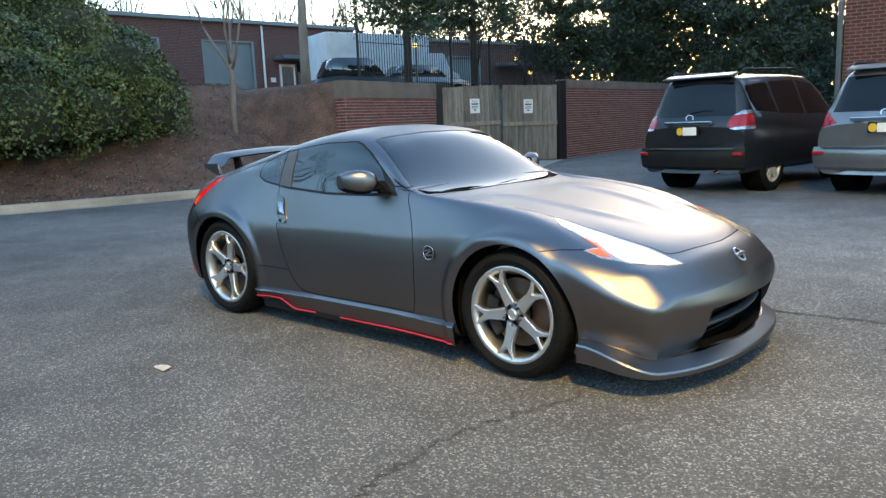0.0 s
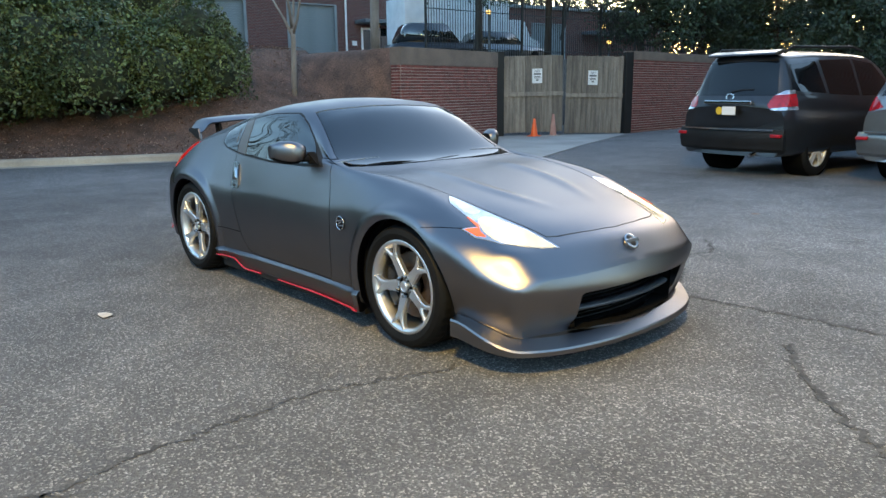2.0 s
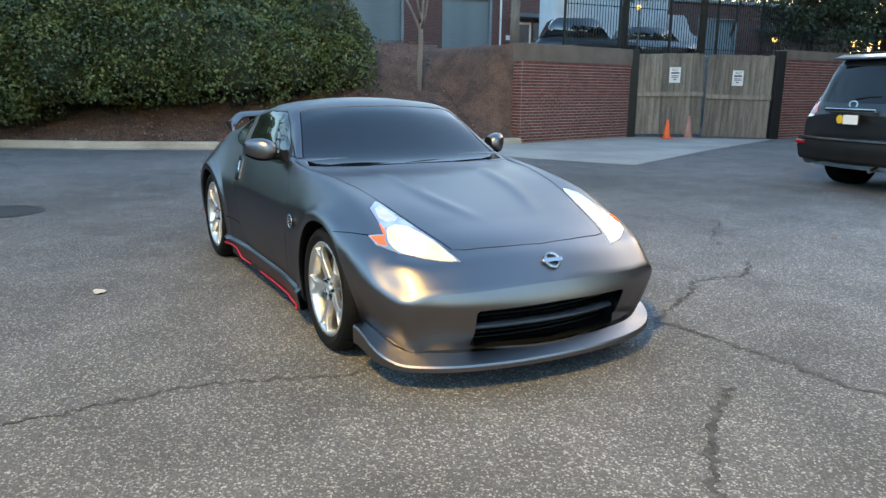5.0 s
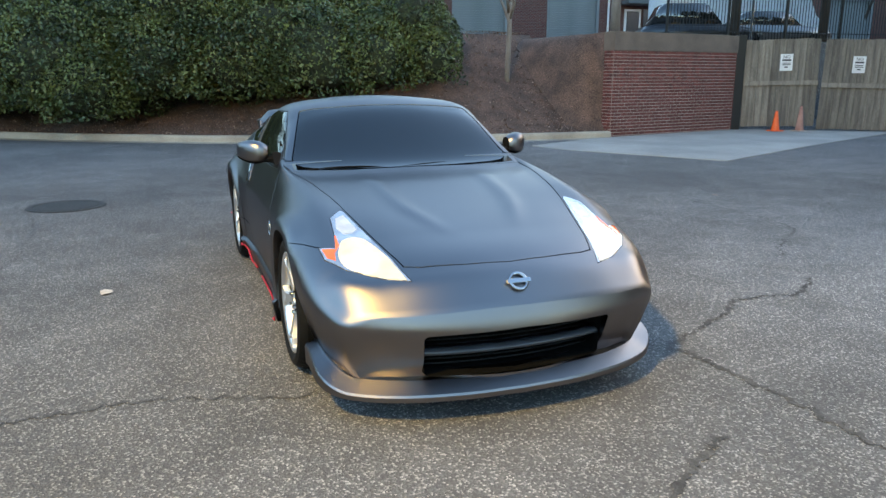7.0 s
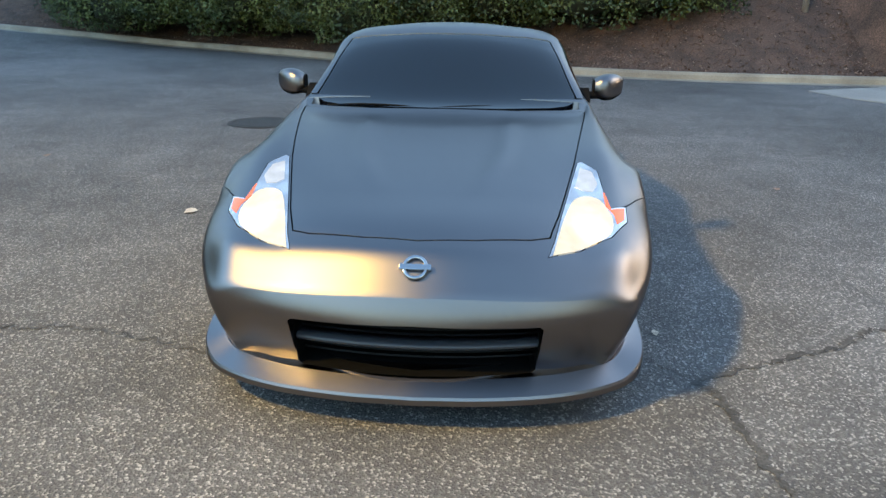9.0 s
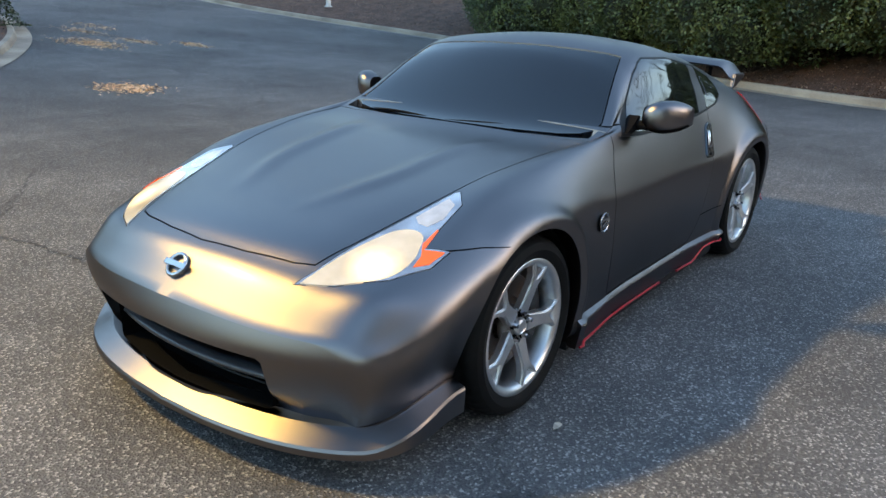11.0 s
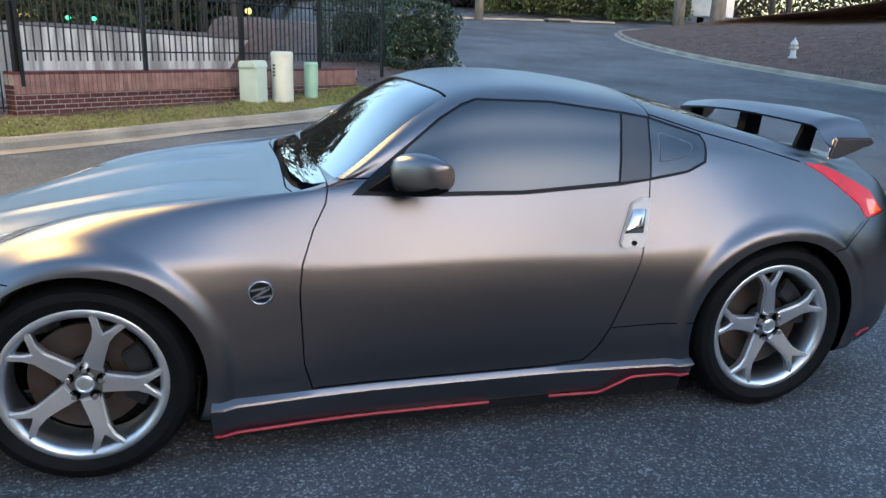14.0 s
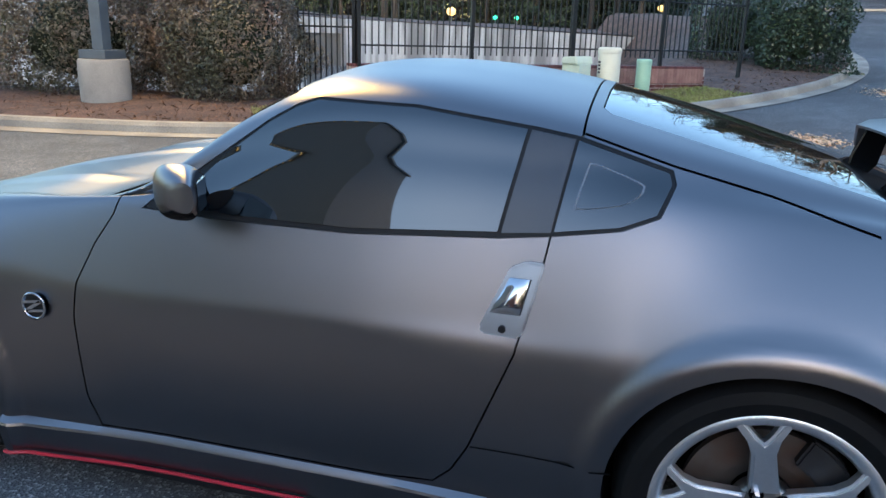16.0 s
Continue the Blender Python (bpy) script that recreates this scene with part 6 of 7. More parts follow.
# wooden double gate between two dark posts
GA, GB = Vector((-11.15, 12.85)), Vector((-9.2, 16.45))
gate_yaw = math.degrees(math.atan2(GB.y - GA.y, GB.x - GA.x))
gate_len = (GB - GA).length
for k, p in enumerate((GA, GB)):
    bm = bmesh.new()
    box(bm, (-0.12, -0.12, -0.2), (0.12, 0.12, 2.42), pose(p.x, p.y, 0, 0, 0, gate_yaw), 0.01)
    tagged(link("gate_post", bm, IRON), "black square steel gate post", "post", group="gate posts")
for k in range(2):
    leaf = thing("gate_leaf", "weathered grey wooden gate leaf with a mid rail", "gate", pose(GA.x, GA.y, 0, 0, -0.8 if k == 0 else 0.9, gate_yaw) @ Matrix.Translation((0.16 + k * (gate_len / 2 - 0.14), 0, 0)), "wooden gate leaves")
    w = gate_len / 2 - 0.2
    rng = random.Random(3 + k)
    n = 11
    for i in range(n):
        bm = bmesh.new()
        x0, x1 = w * i / n + 0.004, w * (i + 1) / n - 0.004
        box(bm, (x0, -0.012 + rng.uniform(-0.004, 0.004), 0.07 + rng.uniform(0, 0.02)), (x1, 0.012, 2.3 + 0.05 * k + rng.uniform(-0.015, 0.015)), bevel=0.003)
        part("plank", bm, WOOD, leaf)
    for z in (0.28, 1.2, 2.05):
        bm = bmesh.new()
        front = z == 1.2
        box(bm, (0.0, -0.055 if front else 0.012, z - 0.06), (w, -0.014 if front else 0.05, z + 0.06), bevel=0.004)
        part("rail", bm, WOOD, leaf)
    sx = w * (0.56 if k == 0 else 0.46)
    sign = thing("notice_sign", "small white metal notice with black lettering", "sign", leaf.matrix_world @ pose(sx, -0.022, 1.72), "gate notices")
    bm = bmesh.new()
    box(bm, (-0.155, -0.004, -0.21), (0.155, 0.004, 0.21), bevel=0.003)
    part("plate", bm, WHITE_PAINT, sign)
    for z, ww, hh in ((0.055, 0.22, 0.045), (-0.02, 0.2, 0.02), (-0.06, 0.2, 0.02), (-0.12, 0.08, 0.035)):
        bm = bmesh.new()
        box(bm, (-ww / 2, -0.007, z - hh / 2), (ww / 2, -0.0045, z + hh / 2))
        part("text_bar", bm, SIGN_INK, sign)
    fc = bpy.data.curves.new("word", "FONT")
    fc.body, fc.size, fc.align_x, fc.extrude = "NO", 0.11, "CENTER", 0.001
    tmp = new("word", fc)
    me = bpy.data.meshes.new_from_object(tmp.evaluated_get(bpy.context.evaluated_depsgraph_get()))
    bpy.data.objects.remove(tmp)
    me.materials.append(SIGN_INK)
    word = new("word", me)
    word.parent, word.matrix_basis = sign, pose(0, -0.006, 0.1, 90)

# traffic cones by the gate
for x, y, worn in ((-10.25, 13.4, 0), (-10.0, 13.95, 1)):
    top = thing("traffic_cone", "worn pale traffic cone beside the gate" if worn else "orange traffic cone standing before the gate", "cone", Matrix.Translation((x, y, 0.012)), "traffic cones")
    bm = bmesh.new()
    box(bm, (-0.15, -0.15, 0), (0.15, 0.15, 0.025), bevel=0.01)
    part("base", bm, MORTAR if worn else ORANGE, top)
    bm = bmesh.new()
    lathe(bm, [(0.11, 0.02), (0.1, 0.06), (0.032, 0.62 if worn else 0.5), (0.02, 0.63 if worn else 0.51)], seg=20)
    part("cone_body", bm, BRICK_PALE if worn else ORANGE, top, smooth=True)
    if worn:
        for z in (0.33, 0.48):
            bm = bmesh.new()
            lathe(bm, [(0.1 - 0.12 * z + 0.004, z - 0.05), (0.1 - 0.12 * (z + 0.1) + 0.01, z + 0.05)], seg=20)
            part("collar", bm, WHITE_PAINT, top, "white reflective collar", smooth=True)

# red brick building with roller doors on the upper yard
def far_building(name, m, length, depth, height, label, mat, doors=(), coping=True):
    top = thing(name, label, "building", m)
    bm = bmesh.new()
    box(bm, (0, 0.35, -0.5), (length, depth, height))
    edge = 0.0
    for x0, x1, z1 in sorted(doors):
        box(bm, (edge, 0, -0.5), (x0, 0.35, height))
        box(bm, (x0, 0, z1), (x1, 0.35, height))
        edge = x1
    box(bm, (edge, 0, -0.5), (length, 0.35, height))
    part("wall", bm, mat, top)
    for x0, x1, z1 in doors:
        bm = bmesh.new()
        box(bm, (x0, 0.16, 0), (x1, 0.2, z1))
        door = part("roller_door", bm, STEEL_DOOR, top, "closed grey corrugated roller door")
        slat = None
        for i in range(int(z1 / 0.12)):
            if slat is None:
                bm = bmesh.new()
                box(bm, (x0, 0.12, 0.006), (x1, 0.159, 0.114), bevel=0.012)
                slat = part("slat", bm, STEEL_DOOR, door)
                piece = slat
            else:
                piece = new("slat", slat.data)
                piece.parent = door
            piece.matrix_basis = Matrix.Translation((0, 0, i * 0.12))
        bm = bmesh.new()
        for e in (x0, x1):
            box(bm, (e - 0.07, -0.03, 0), (e + 0.07, 0.12, z1 + 0.07))
        box(bm, (x0 + 0.07, -0.03, z1), (x1 - 0.07, 0.12, z1 + 0.07))
        part("door_frame", bm, STEEL_DOOR, top)
    bm = bmesh.new()
    box(bm, (-0.15, -0.2, height), (length + 0.15, depth + 0.15, height + 0.2), bevel=0.02)
    part("roof_edge", bm, STEEL_DOOR, top, "grey metal roof edge")
    return top


B0 = pose(-35.5, -13.4, 2.75, 0, 0, 84.3)
shed = far_building("brick_building", B0, 42, 14, 4.25, "long single-storey red brick building with roller doors", BRICKWORK, ((32.1, 35.0, 3.25), (26.8, 29.7, 3.25), (20.5, 23.4, 3.25), (14.3, 17.2, 3.25)))
bm = bmesh.new()
tube(bm, [(35.6, -0.08, 0), (35.6, -0.08, 4.2)], 0.06, 8)
part("downpipe", bm, WHITE_PAINT, shed, "white rainwater downpipe")
bm = bmesh.new()
box(bm, (36.2, -1.2, 2.35), (41.3, 0.0, 2.55), bevel=0.02)
part("canopy", bm, LAMP_METAL, shed, "dark flat entrance canopy")
for x in (36.6, 39.5):
    bm = bmesh.new()
    box(bm, (x, -0.05, 0), (x + 1.0, 0.02, 2.15))
    entry = part("entry_door", bm, WHITE_PAINT, shed, "white-framed glass entrance door")
    bm = bmesh.new()
    box(bm, (x + 0.12, -0.06, 0.15), (x + 0.88, -0.052, 2.03))
    part("pane", bm, GLASS_DARK, entry)
    bm = bmesh.new()
    box(bm, (x + 1.15, -0.045, 0.9), (x + 2.1, 0.02, 2.15))
    part("window", bm, GLASS_DARK, shed, "dark office window")
bm = bmesh.new()
box(bm, (36.0, -0.05, 1.15), (36.3, 0.01, 1.4))
part("number_plate", bm, WHITE_PAINT, shed, "small white plate")

annex = far_building("brick_building", pose(-32.3, 31.2, 2.75, 0, 0, 80), 19, 12, 4.0, "low red brick building behind trees with a lit entrance", BRICKWORK, ((6, 9, 3.0),))
bm = bmesh.new()
box(bm, (10.5, -1.4, 2.4), (16, 0.0, 2.6), bevel=0.02)
part("canopy", bm, LAMP_METAL, annex, "dark flat entrance canopy")
bm = bmesh.new()
cyl(bm, 0.14, 0.1, 0.2, pose(12.5, -0.2, 2.9), 12)
part("wall_lamp", bm, BULB, annex, "lit wall lamp")

# brick corner building beside the parked cars, with a downpipe, and the taller block behind it
shop = far_building("corner_brick_building", pose(-0.75, 14.2, 0, 0, 0, 10), 5.2, 10, 5.2, "red brick building corner with a grey downpipe", BRICKWORK)
bm = bmesh.new()
tube(bm, [(-0.08, -0.06, 0.2), (-0.08, -0.06, 5.1)], 0.055, 8)
part("downpipe", bm, LAMP_METAL, shop, "grey rainwater downpipe")
tall = far_building("dark_tall_building", pose(4.3, 9.9, 0, 0, 0, 3), 7.5, 4, 10.2, "tall dark building with string lights along its eave", LAMP_METAL)
for k in range(14):
    bm = bmesh.new()
    bmesh.ops.create_icosphere(bm, subdivisions=1, radius=0.06, matrix=Matrix.Translation((0.3 + k * 0.53, -0.3, 10.05 - 0.05 * (k % 2))))
    part("string_bulb", bm, BULB, tall, "small warm string-light bulb")
bm = bmesh.new()
tube(bm, [(0.0, -0.24, 10.15), (0.3, -0.3, 10.11), (7.2, -0.3, 10.11), (7.5, -0.2, 10.15)], 0.012, 5)
part("light_string", bm, BLACK, tall, "black cable of the string lights")

# iron fence and things on the upper yard
iron_fence("iron_fence", (-14.9, 13.3), (-14.0, 31.0), 2.5, 4.4, 8, "tall black iron fence along the upper yard")


def simple_car(name, m, paint, label, L=4.6, H=1.5):
    """A parked car well behind the fence: body, cabin, wheels."""
    top = thing(name, label, "car", m)
    bm = bmesh.new()
    prism(bm, [(-L / 2, 0.35), (-L / 2 + 0.05, 0.85), (-L / 2 + 0.5, 0.95), (L / 2 - 1.1, 0.93), (L / 2 - 0.1, 0.75), (L / 2, 0.35)], -0.88, 0.88, "y")
    bmesh.ops.bevel(bm, geom=bm.edges[:], offset=0.1, segments=3, affect="EDGES")
    part("body", bm, paint, top, smooth=True)
    bm = bmesh.new()
    prism(bm, [(-L / 2 + 0.35, 0.9), (-L / 2 + 0.8, H), (0.2, H), (0.95, 0.9)], -0.74, 0.74, "y")
    bmesh.ops.bevel(bm, geom=bm.edges[:], offset=0.08, segments=2, affect="EDGES")
    part("cabin_glass", bm, GLASS_DARK, top, "dark glazed cabin", smooth=True)
    for x in (-L / 2 + 0.85, L / 2 - 0.9):
        for s in (1, -1):
            bm = bmesh.new()
            lathe(bm, [(0.0, 0.0), (0.2, 0.0), (0.22, -0.02), (0.3, 0.0), (0.33, -0.03), (0.33, -0.2)], pose(x, s * 0.9, 0.33, -90 * s), 24)
            part("wheel", bm, RUBBER, top, smooth=True)
    return top


simple_car("parked_car", pose(-21.5, 19.6, 2.45, 0, 0, 70), SUV_DARK, "dark parked car behind the iron fence", 4.6, 1.75)
simple_car("parked_car", pose(-21.0, 23.2, 2.45, 0, 0, 80), SUV_SILVER, "grey parked car behind the iron fence")
truck = thing("box_truck", "white box truck parked in the upper yard", "truck", pose(-25.5, 24.0, 2.45, 0, 0, 75))
bm = bmesh.new()
box(bm, (-3.0, -1.15, 0.9), (3.0, 1.15, 3.4), bevel=0.05)
part("cargo_box", bm, WHITE_PAINT, truck, "white cargo box")
bm = bmesh.new()
prism(bm, [(3.1, 0.5), (3.1, 2.5), (4.1, 2.5), (4.5, 1.6), (5.1, 1.4), (5.1, 0.5)], -1.0, 1.0, "y")
bmesh.ops.bevel(bm, geom=bm.edges[:], offset=0.08, segments=2, affect="EDGES")
part("cab", bm, WHITE_PAINT, truck, smooth=False)
for x in (-1.8, 4.2):
    for s in (1, -1):
        bm = bmesh.new()
        lathe(bm, [(0.0, 0.0), (0.25, 0.0), (0.4, 0.01), (0.44, -0.03), (0.44, -0.25)], pose(x, s * 1.0, 0.44, -90 * s), 24)
        part("wheel", bm, RUBBER, truck, smooth=True)

# ---- the verge in front of the fence ----
W0, W1 = (3.9, -9.25), (-1.9, -13.85)
iron_fence("iron_fence", (3.8, -9.33), (-2.6, -14.5), 0.98, 2.35, 4, "black iron fence standing on the low brick wall")
iron_fence("iron_gate_panel", (5.75, -9.9), (3.88, -9.35), 0.22, 1.72, 1, "black iron fence panel beside the clipped bush", rails=(0.06, 0.8))

# utility pedestals
top = thing("utility_cabinet", "pale green metal utility cabinet", "utility box", pose(0.42, -11.25, 0.16, 0, 0, -35))
bm = bmesh.new()
box(bm, (-0.2, -0.15, 0), (0.2, 0.17, 0.74), bevel=0.02)
part("body", bm, BOX_GREEN, top)
bm = bmesh.new()
prism(bm, [(-0.19, 0.74), (0.2, 0.74), (0.17, 0.86), (-0.15, 0.88)], -0.22, 0.22, "y")
bmesh.ops.bevel(bm, geom=bm.edges[:], offset=0.02, segments=2, affect="EDGES")
part("lid", bm, BOX_GREEN, top)
for x, y, r, h, mat, label in ((-0.12, -11.5, 0.2, 1.05, BOX_CREAM, "cream round cable pedestal with printed bars"), (-0.72, -12.15, 0.135, 0.85, BOX_MINT, "mint green round cable pedestal")):
    top = thing("cable_pedestal", label, "utility box", Matrix.Translation((x, y, 0.15)), "cable pedestals")
    bm = bmesh.new()
    lathe(bm, [(r, 0), (r, h * 0.9), (r * 1.04, h * 0.91), (r * 1.04, h * 0.97), (r * 0.9, h), (0, h)], seg=28)
    sharpen(part("pedestal_body", bm, mat, top, smooth=True))
    if mat is BOX_CREAM:
        for k, z in enumerate((0.78, 0.72, 0.66, 0.6)):
            bm = bmesh.new()
            box(bm, (-0.03, -0.004, z), (0.03, 0.004, z + 0.035), pose(0.16, 0.125, 0, 0, 0, 128))
            part("text_bar", bm, SIGN_INK, top)

# lamp post on its round concrete base
post = thing("street_lamp", "dark grey square lamp post on a round concrete base, lit", "street lamp", Matrix.Translation((7.4, -7.65, 0.1)))
bm = bmesh.new()
lathe(bm, [(0.37, -0.2), (0.375, 0.0), (0.38, 0.7), (0.36, 0.74), (0, 0.745)], seg=36)
sharpen(part("concrete_base", bm, CONCRETE, post, "round concrete base with rust stains", smooth=True))
bm = bmesh.new()
box(bm, (-0.24, -0.24, 0.745), (0.24, 0.24, 0.88), bevel=0.01)
part("base_cover", bm, LAMP_METAL, post, "square steel base cover")
bm = bmesh.new()
box(bm, (-0.1, -0.1, 0.88), (0.1, 0.1, 9.3), bevel=0.012)
part("pole", bm, LAMP_METAL, post)
bm = bmesh.new()
box(bm, (-0.12, 0.1, 1.35), (-0.02, 0.125, 1.55), bevel=0.008)
part("hand_hole_cover", bm, LAMP_METAL, post)
bm = bmesh.new()
tube(bm, [(0, 0, 9.25), (-0.45, 0.45, 9.32)], 0.04, 8)
part("arm", bm, LAMP_METAL, post)
bm = bmesh.new()
box(bm, (-0.42, -0.26, 9.36), (0.42, 0.26, 9.48), pose(-0.8, 0.8, 0, 0, 0, -45), 0.03)
part("lamp_head", bm, LAMP_METAL, post, "flat lamp head")

# clipped bushes, hedge, hydrant
shrub("clipped_bush", (6.05, -9.2, 0.12), (1.25, 1.15, 1.15), 26000, 0.06, 41, LEAF_RED, "rounded clipped bush with reddish winter leaves", "bush", 14, 0.35, "clipped bushes by the lamp")
shrub("clipped_bush", (7.7, -10.1, 0.12), (1.15, 1.0, 1.1), 14000, 0.06, 48, LEAF_RED, "rounded clipped bush with reddish winter leaves", "bush", 14, 0.35, "clipped bushes by the lamp")
shrub("clipped_bush", (8.9, -8.9, 0.12), (1.3, 1.15, 1.2), 26000, 0.06, 42, LEAF_RED, "rounded clipped bush with reddish winter leaves", "bush", 14, 0.35, "clipped bushes by the lamp")
shrub("clipped_bush", (11.6, -8.3, 0.12), (1.3, 1.15, 1.1), 8000, 0.07, 43, LEAF_RED, "rounded clipped bush with reddish winter leaves", "bush", 14, 0.35, "clipped bushes by the lamp")
shrub("clipped_hedge", (-4.35, -18.6, 0.62), (1.2, 1.25, 1.2), 15000, 0.085, 44, LEAF_DARK, "dense clipped dark green hedge at the drive's corner", "hedge", 10, 0.6)
shrub("clipped_hedge", (-2.9, -20.6, 0.7), (1.3, 1.3, 1.2), 9000, 0.085, 45, LEAF_DARK, "dense clipped dark green hedge behind the fence", "hedge", 10, 0.6)
top = thing("fire_hydrant", "silver-painted fire hydrant on the mulched bank", "hydrant", Matrix.Translation((-20.4, -22.2, ground_z(-18.4, -22.2) + 0.12 + back_rise(-20.4, -22.2, 1.9))))
bm = bmesh.new()
lathe(bm, [(0.17, 0), (0.17, 0.05), (0.11, 0.07), (0.11, 0.48), (0.15, 0.5), (0.15, 0.54), (0.12, 0.6), (0.06, 0.68), (0.035, 0.7), (0.03, 0.77), (0, 0.78)], seg=20)
part("barrel", bm, HYDRANT_MAT, top, smooth=True)
for a in (0, 90, 180):
    bm = bmesh.new()
    cyl(bm, 0.065, 0.055, 0.09, pose(0, 0, 0.4, 0, 0, a) @ pose(0.1, 0, 0, 0, 90, 0), 12)
    part("outlet_cap", bm, HYDRANT_MAT, top)

# long stained concrete wall of the basin, with rungs, an outlet and a mesh fence on its top
wall_len = (WALL_B - WALL_A).length
wall_pose = pose(WALL_A.x, WALL_A.y, 0, 0, 0, math.degrees(math.atan2(along.y, along.x)))
bm = bmesh.new()
prism(bm, [(0, -2.6), (wall_len, -2.6), (wall_len, 2.43 - 0.03 * wall_len), (0, 2.43)], 0.0, 0.35, "y")
bmesh.ops.transform(bm, verts=bm.verts, matrix=wall_pose)
wall_south = tagged(link("wall_south", bm, STAINED), "long pale concrete basin wall with dark water stains", "wall", kind="structure")
rx = 21.75
bm = bmesh.new()
box(bm, (rx, -0.2, -1.9), (rx + 1.35, 0.2, 1.2), wall_pose)
cut(wall_south, bm)
bm = bmesh.new()
box(bm, (rx, 0.16, -1.9), (rx + 1.35, 0.2, 1.2), wall_pose)
part("outlet_plate", bm, DARK_CONCRETE, wall_south, "dark recessed outlet slab")
for k in range(9):
    bm = bmesh.new()
    tube(bm, [(rx - 0.5, -0.02, -1.6 + k * 0.34), (rx - 0.5, -0.12, -1.6 + k * 0.34), (rx - 0.12, -0.12, -1.6 + k * 0.34), (rx - 0.12, -0.02, -1.6 + k * 0.34)], 0.014, 6)
    bmesh.ops.transform(bm, verts=bm.verts, matrix=wall_pose)
    part("rung", bm, IRON, wall_south)
mesh_fence = thing("mesh_fence", "dark mesh fence on square posts above the basin wall", "fence", wall_pose @ pose(rx - 9, 0.18, 2.43 - 0.03 * (rx - 9), 0, 1.72, 0))
for k in range(6):
    bm = bmesh.new()
    box(bm, (k * 2.0 - 0.05, -0.05, -0.1), (k * 2.0 + 0.05, 0.05, 1.5), bevel=0.008)
    part("post", bm, IRON, mesh_fence)
for z in (0.1, 1.42):
    bm = bmesh.new()
    tube(bm, [(0, 0, z), (10.0, 0, z)], 0.025, 6)
    part("rail", bm, IRON, mesh_fence)
bm = bmesh.new()
for k in range(60):
    tube(bm, [(k * 10 / 60, 0, 0.1), (k * 10 / 60, 0, 1.42)], 0.006, 3)
for z in np.linspace(0.2, 1.35, 9):
    tube(bm, [(0, 0.008, z), (10, 0.008, z)], 0.006, 3)
tagged(part("wire_mesh", bm, IRON, mesh_fence), kind="stuff")

# patches of dappled warm light on the drive, laid as flat orange flecks
def fleck_spot(rng):
    cx, cy, sx, sy = LIGHT_PATCHES[int(rng.integers(0, len(LIGHT_PATCHES)))]
    x, y = cx + rng.normal() * sx, cy + rng.normal() * sy
    return x, y, ground_z(x, y) + 0.006


LIGHT_PATCHES = [(-3.2, -9.2, 0.22, 0.3)] * 3 + [(-5.9, -15.2, 0.3, 0.5)] * 4 + [(-7.2, -15.5, 0.16, 0.35), (-7.0, -17.6, 0.2, 0.5), (-7.9, -18.8, 0.2, 0.5), (-8.2, -14.6, 0.15, 0.3)]
scatter("orange_grit", 2600, fleck_spot, 0.05, WARM_FLECK, 91, "orange flecks that stand in for dappled warm light on the drive", "grit", flatness=6, aspect=0.8)

# manhole cover and loose bits on the asphalt
top = thing("manhole_cover", "dark round cast-iron manhole cover in the asphalt", "manhole", Matrix.Translation((-4.34, -2.48, 0)))
bm = bmesh.new()
lathe(bm, [(0.42, 0.0), (0.4, 0.012), (0.35, 0.012), (0.34, 0.006), (0.33, 0.012), (0, 0.014)], seg=40)
part("cover", bm, CAST_IRON, top)
for x, y, s, seed, mat in ((-0.47, -1.85, 0.08, 1, PALE_LEAF), (1.3, 1.03, 0.028, 2, PALE_LEAF), (2.6, 2.9, 0.05, 3, LITTER), (-1.6, 2.6, 0.05, 4, LITTER), (0.6, 4.6, 0.06, 5, LITTER), (-2.4, 4.9, 0.05, 6, LITTER), (1.9, 3.9, 0.05, 7, LITTER), (-2.2, -3.9, 0.06, 8, LITTER)):
    rng = random.Random(seed)
    bm = bmesh.new()
    vs = [bm.verts.new((x + s * rng.uniform(0.7, 1.1) * math.cos(k * 0.9), y + s * 0.6 * rng.uniform(0.7, 1.1) * math.sin(k * 0.9), 0.006 + 0.01 * rng.random())) for k in range(7)]
    bm.faces.new(vs)
    tagged(link("fallen_leaf", bm, mat), "dry curled leaf lying on the asphalt", "leaf", group="fallen leaves")

# ---- trees ----
bare_tree("young_bare_tree", (-12.55, 6.85, 1.05), 6.4, 31, "young leafless tree with pale grey bark on the bank", BARK, 5, 0.075, 0.33, 0.55, 0.5)
bare_tree("young_bare_tree", (-17.2, 12.95, 2.7), 9.0, 32, "tall leafless tree with pale grey bark", BARK, 5, 0.17, 0.45, 0.6, 0.5)
FAR = lambda x, y: ground_z(x, y) + 0.1
for x, y, h, seed in ((-24.5, -9.5, 15, 381), (-26.0, -3.5, 14, 382), (-27.5, 3.5, 15, 383), (-25.5, -15.5, 16, 384), (-29.0, 8.5, 13, 385)):
    bare_tree("bare_tree", (x, y, 2.5), h, seed, "tall leafless tree behind the evergreen shrubs", BARK_DARK, 5, 0.24, 0.3, 0.75, 0.3, "leafless trees behind the shrubs")
for x, y, h, seed, r, label in ((-15.3, -46.5, 18, 33, 0.3, "pale leafless tree across the drive"), (-29.0, -39.8, 24, 34, 0.5, "large leafless tree on the island"), (-28.6, -43.6, 22, 35, 0.4, "leafless tree on the island")):
    bare_tree("bare_tree", (x, y, FAR(x, y)), h, seed, label, BARK, 5, r, 0.3, 0.8, 0.28)
shrub("evergreen_thicket", (-23.0, -52.0, FAR(-23, -52)), (5.2, 2.6, 2.4), 14000, 0.22, 46, LEAF, "broad dark green evergreen thicket beyond the drive", "shrub", 40)
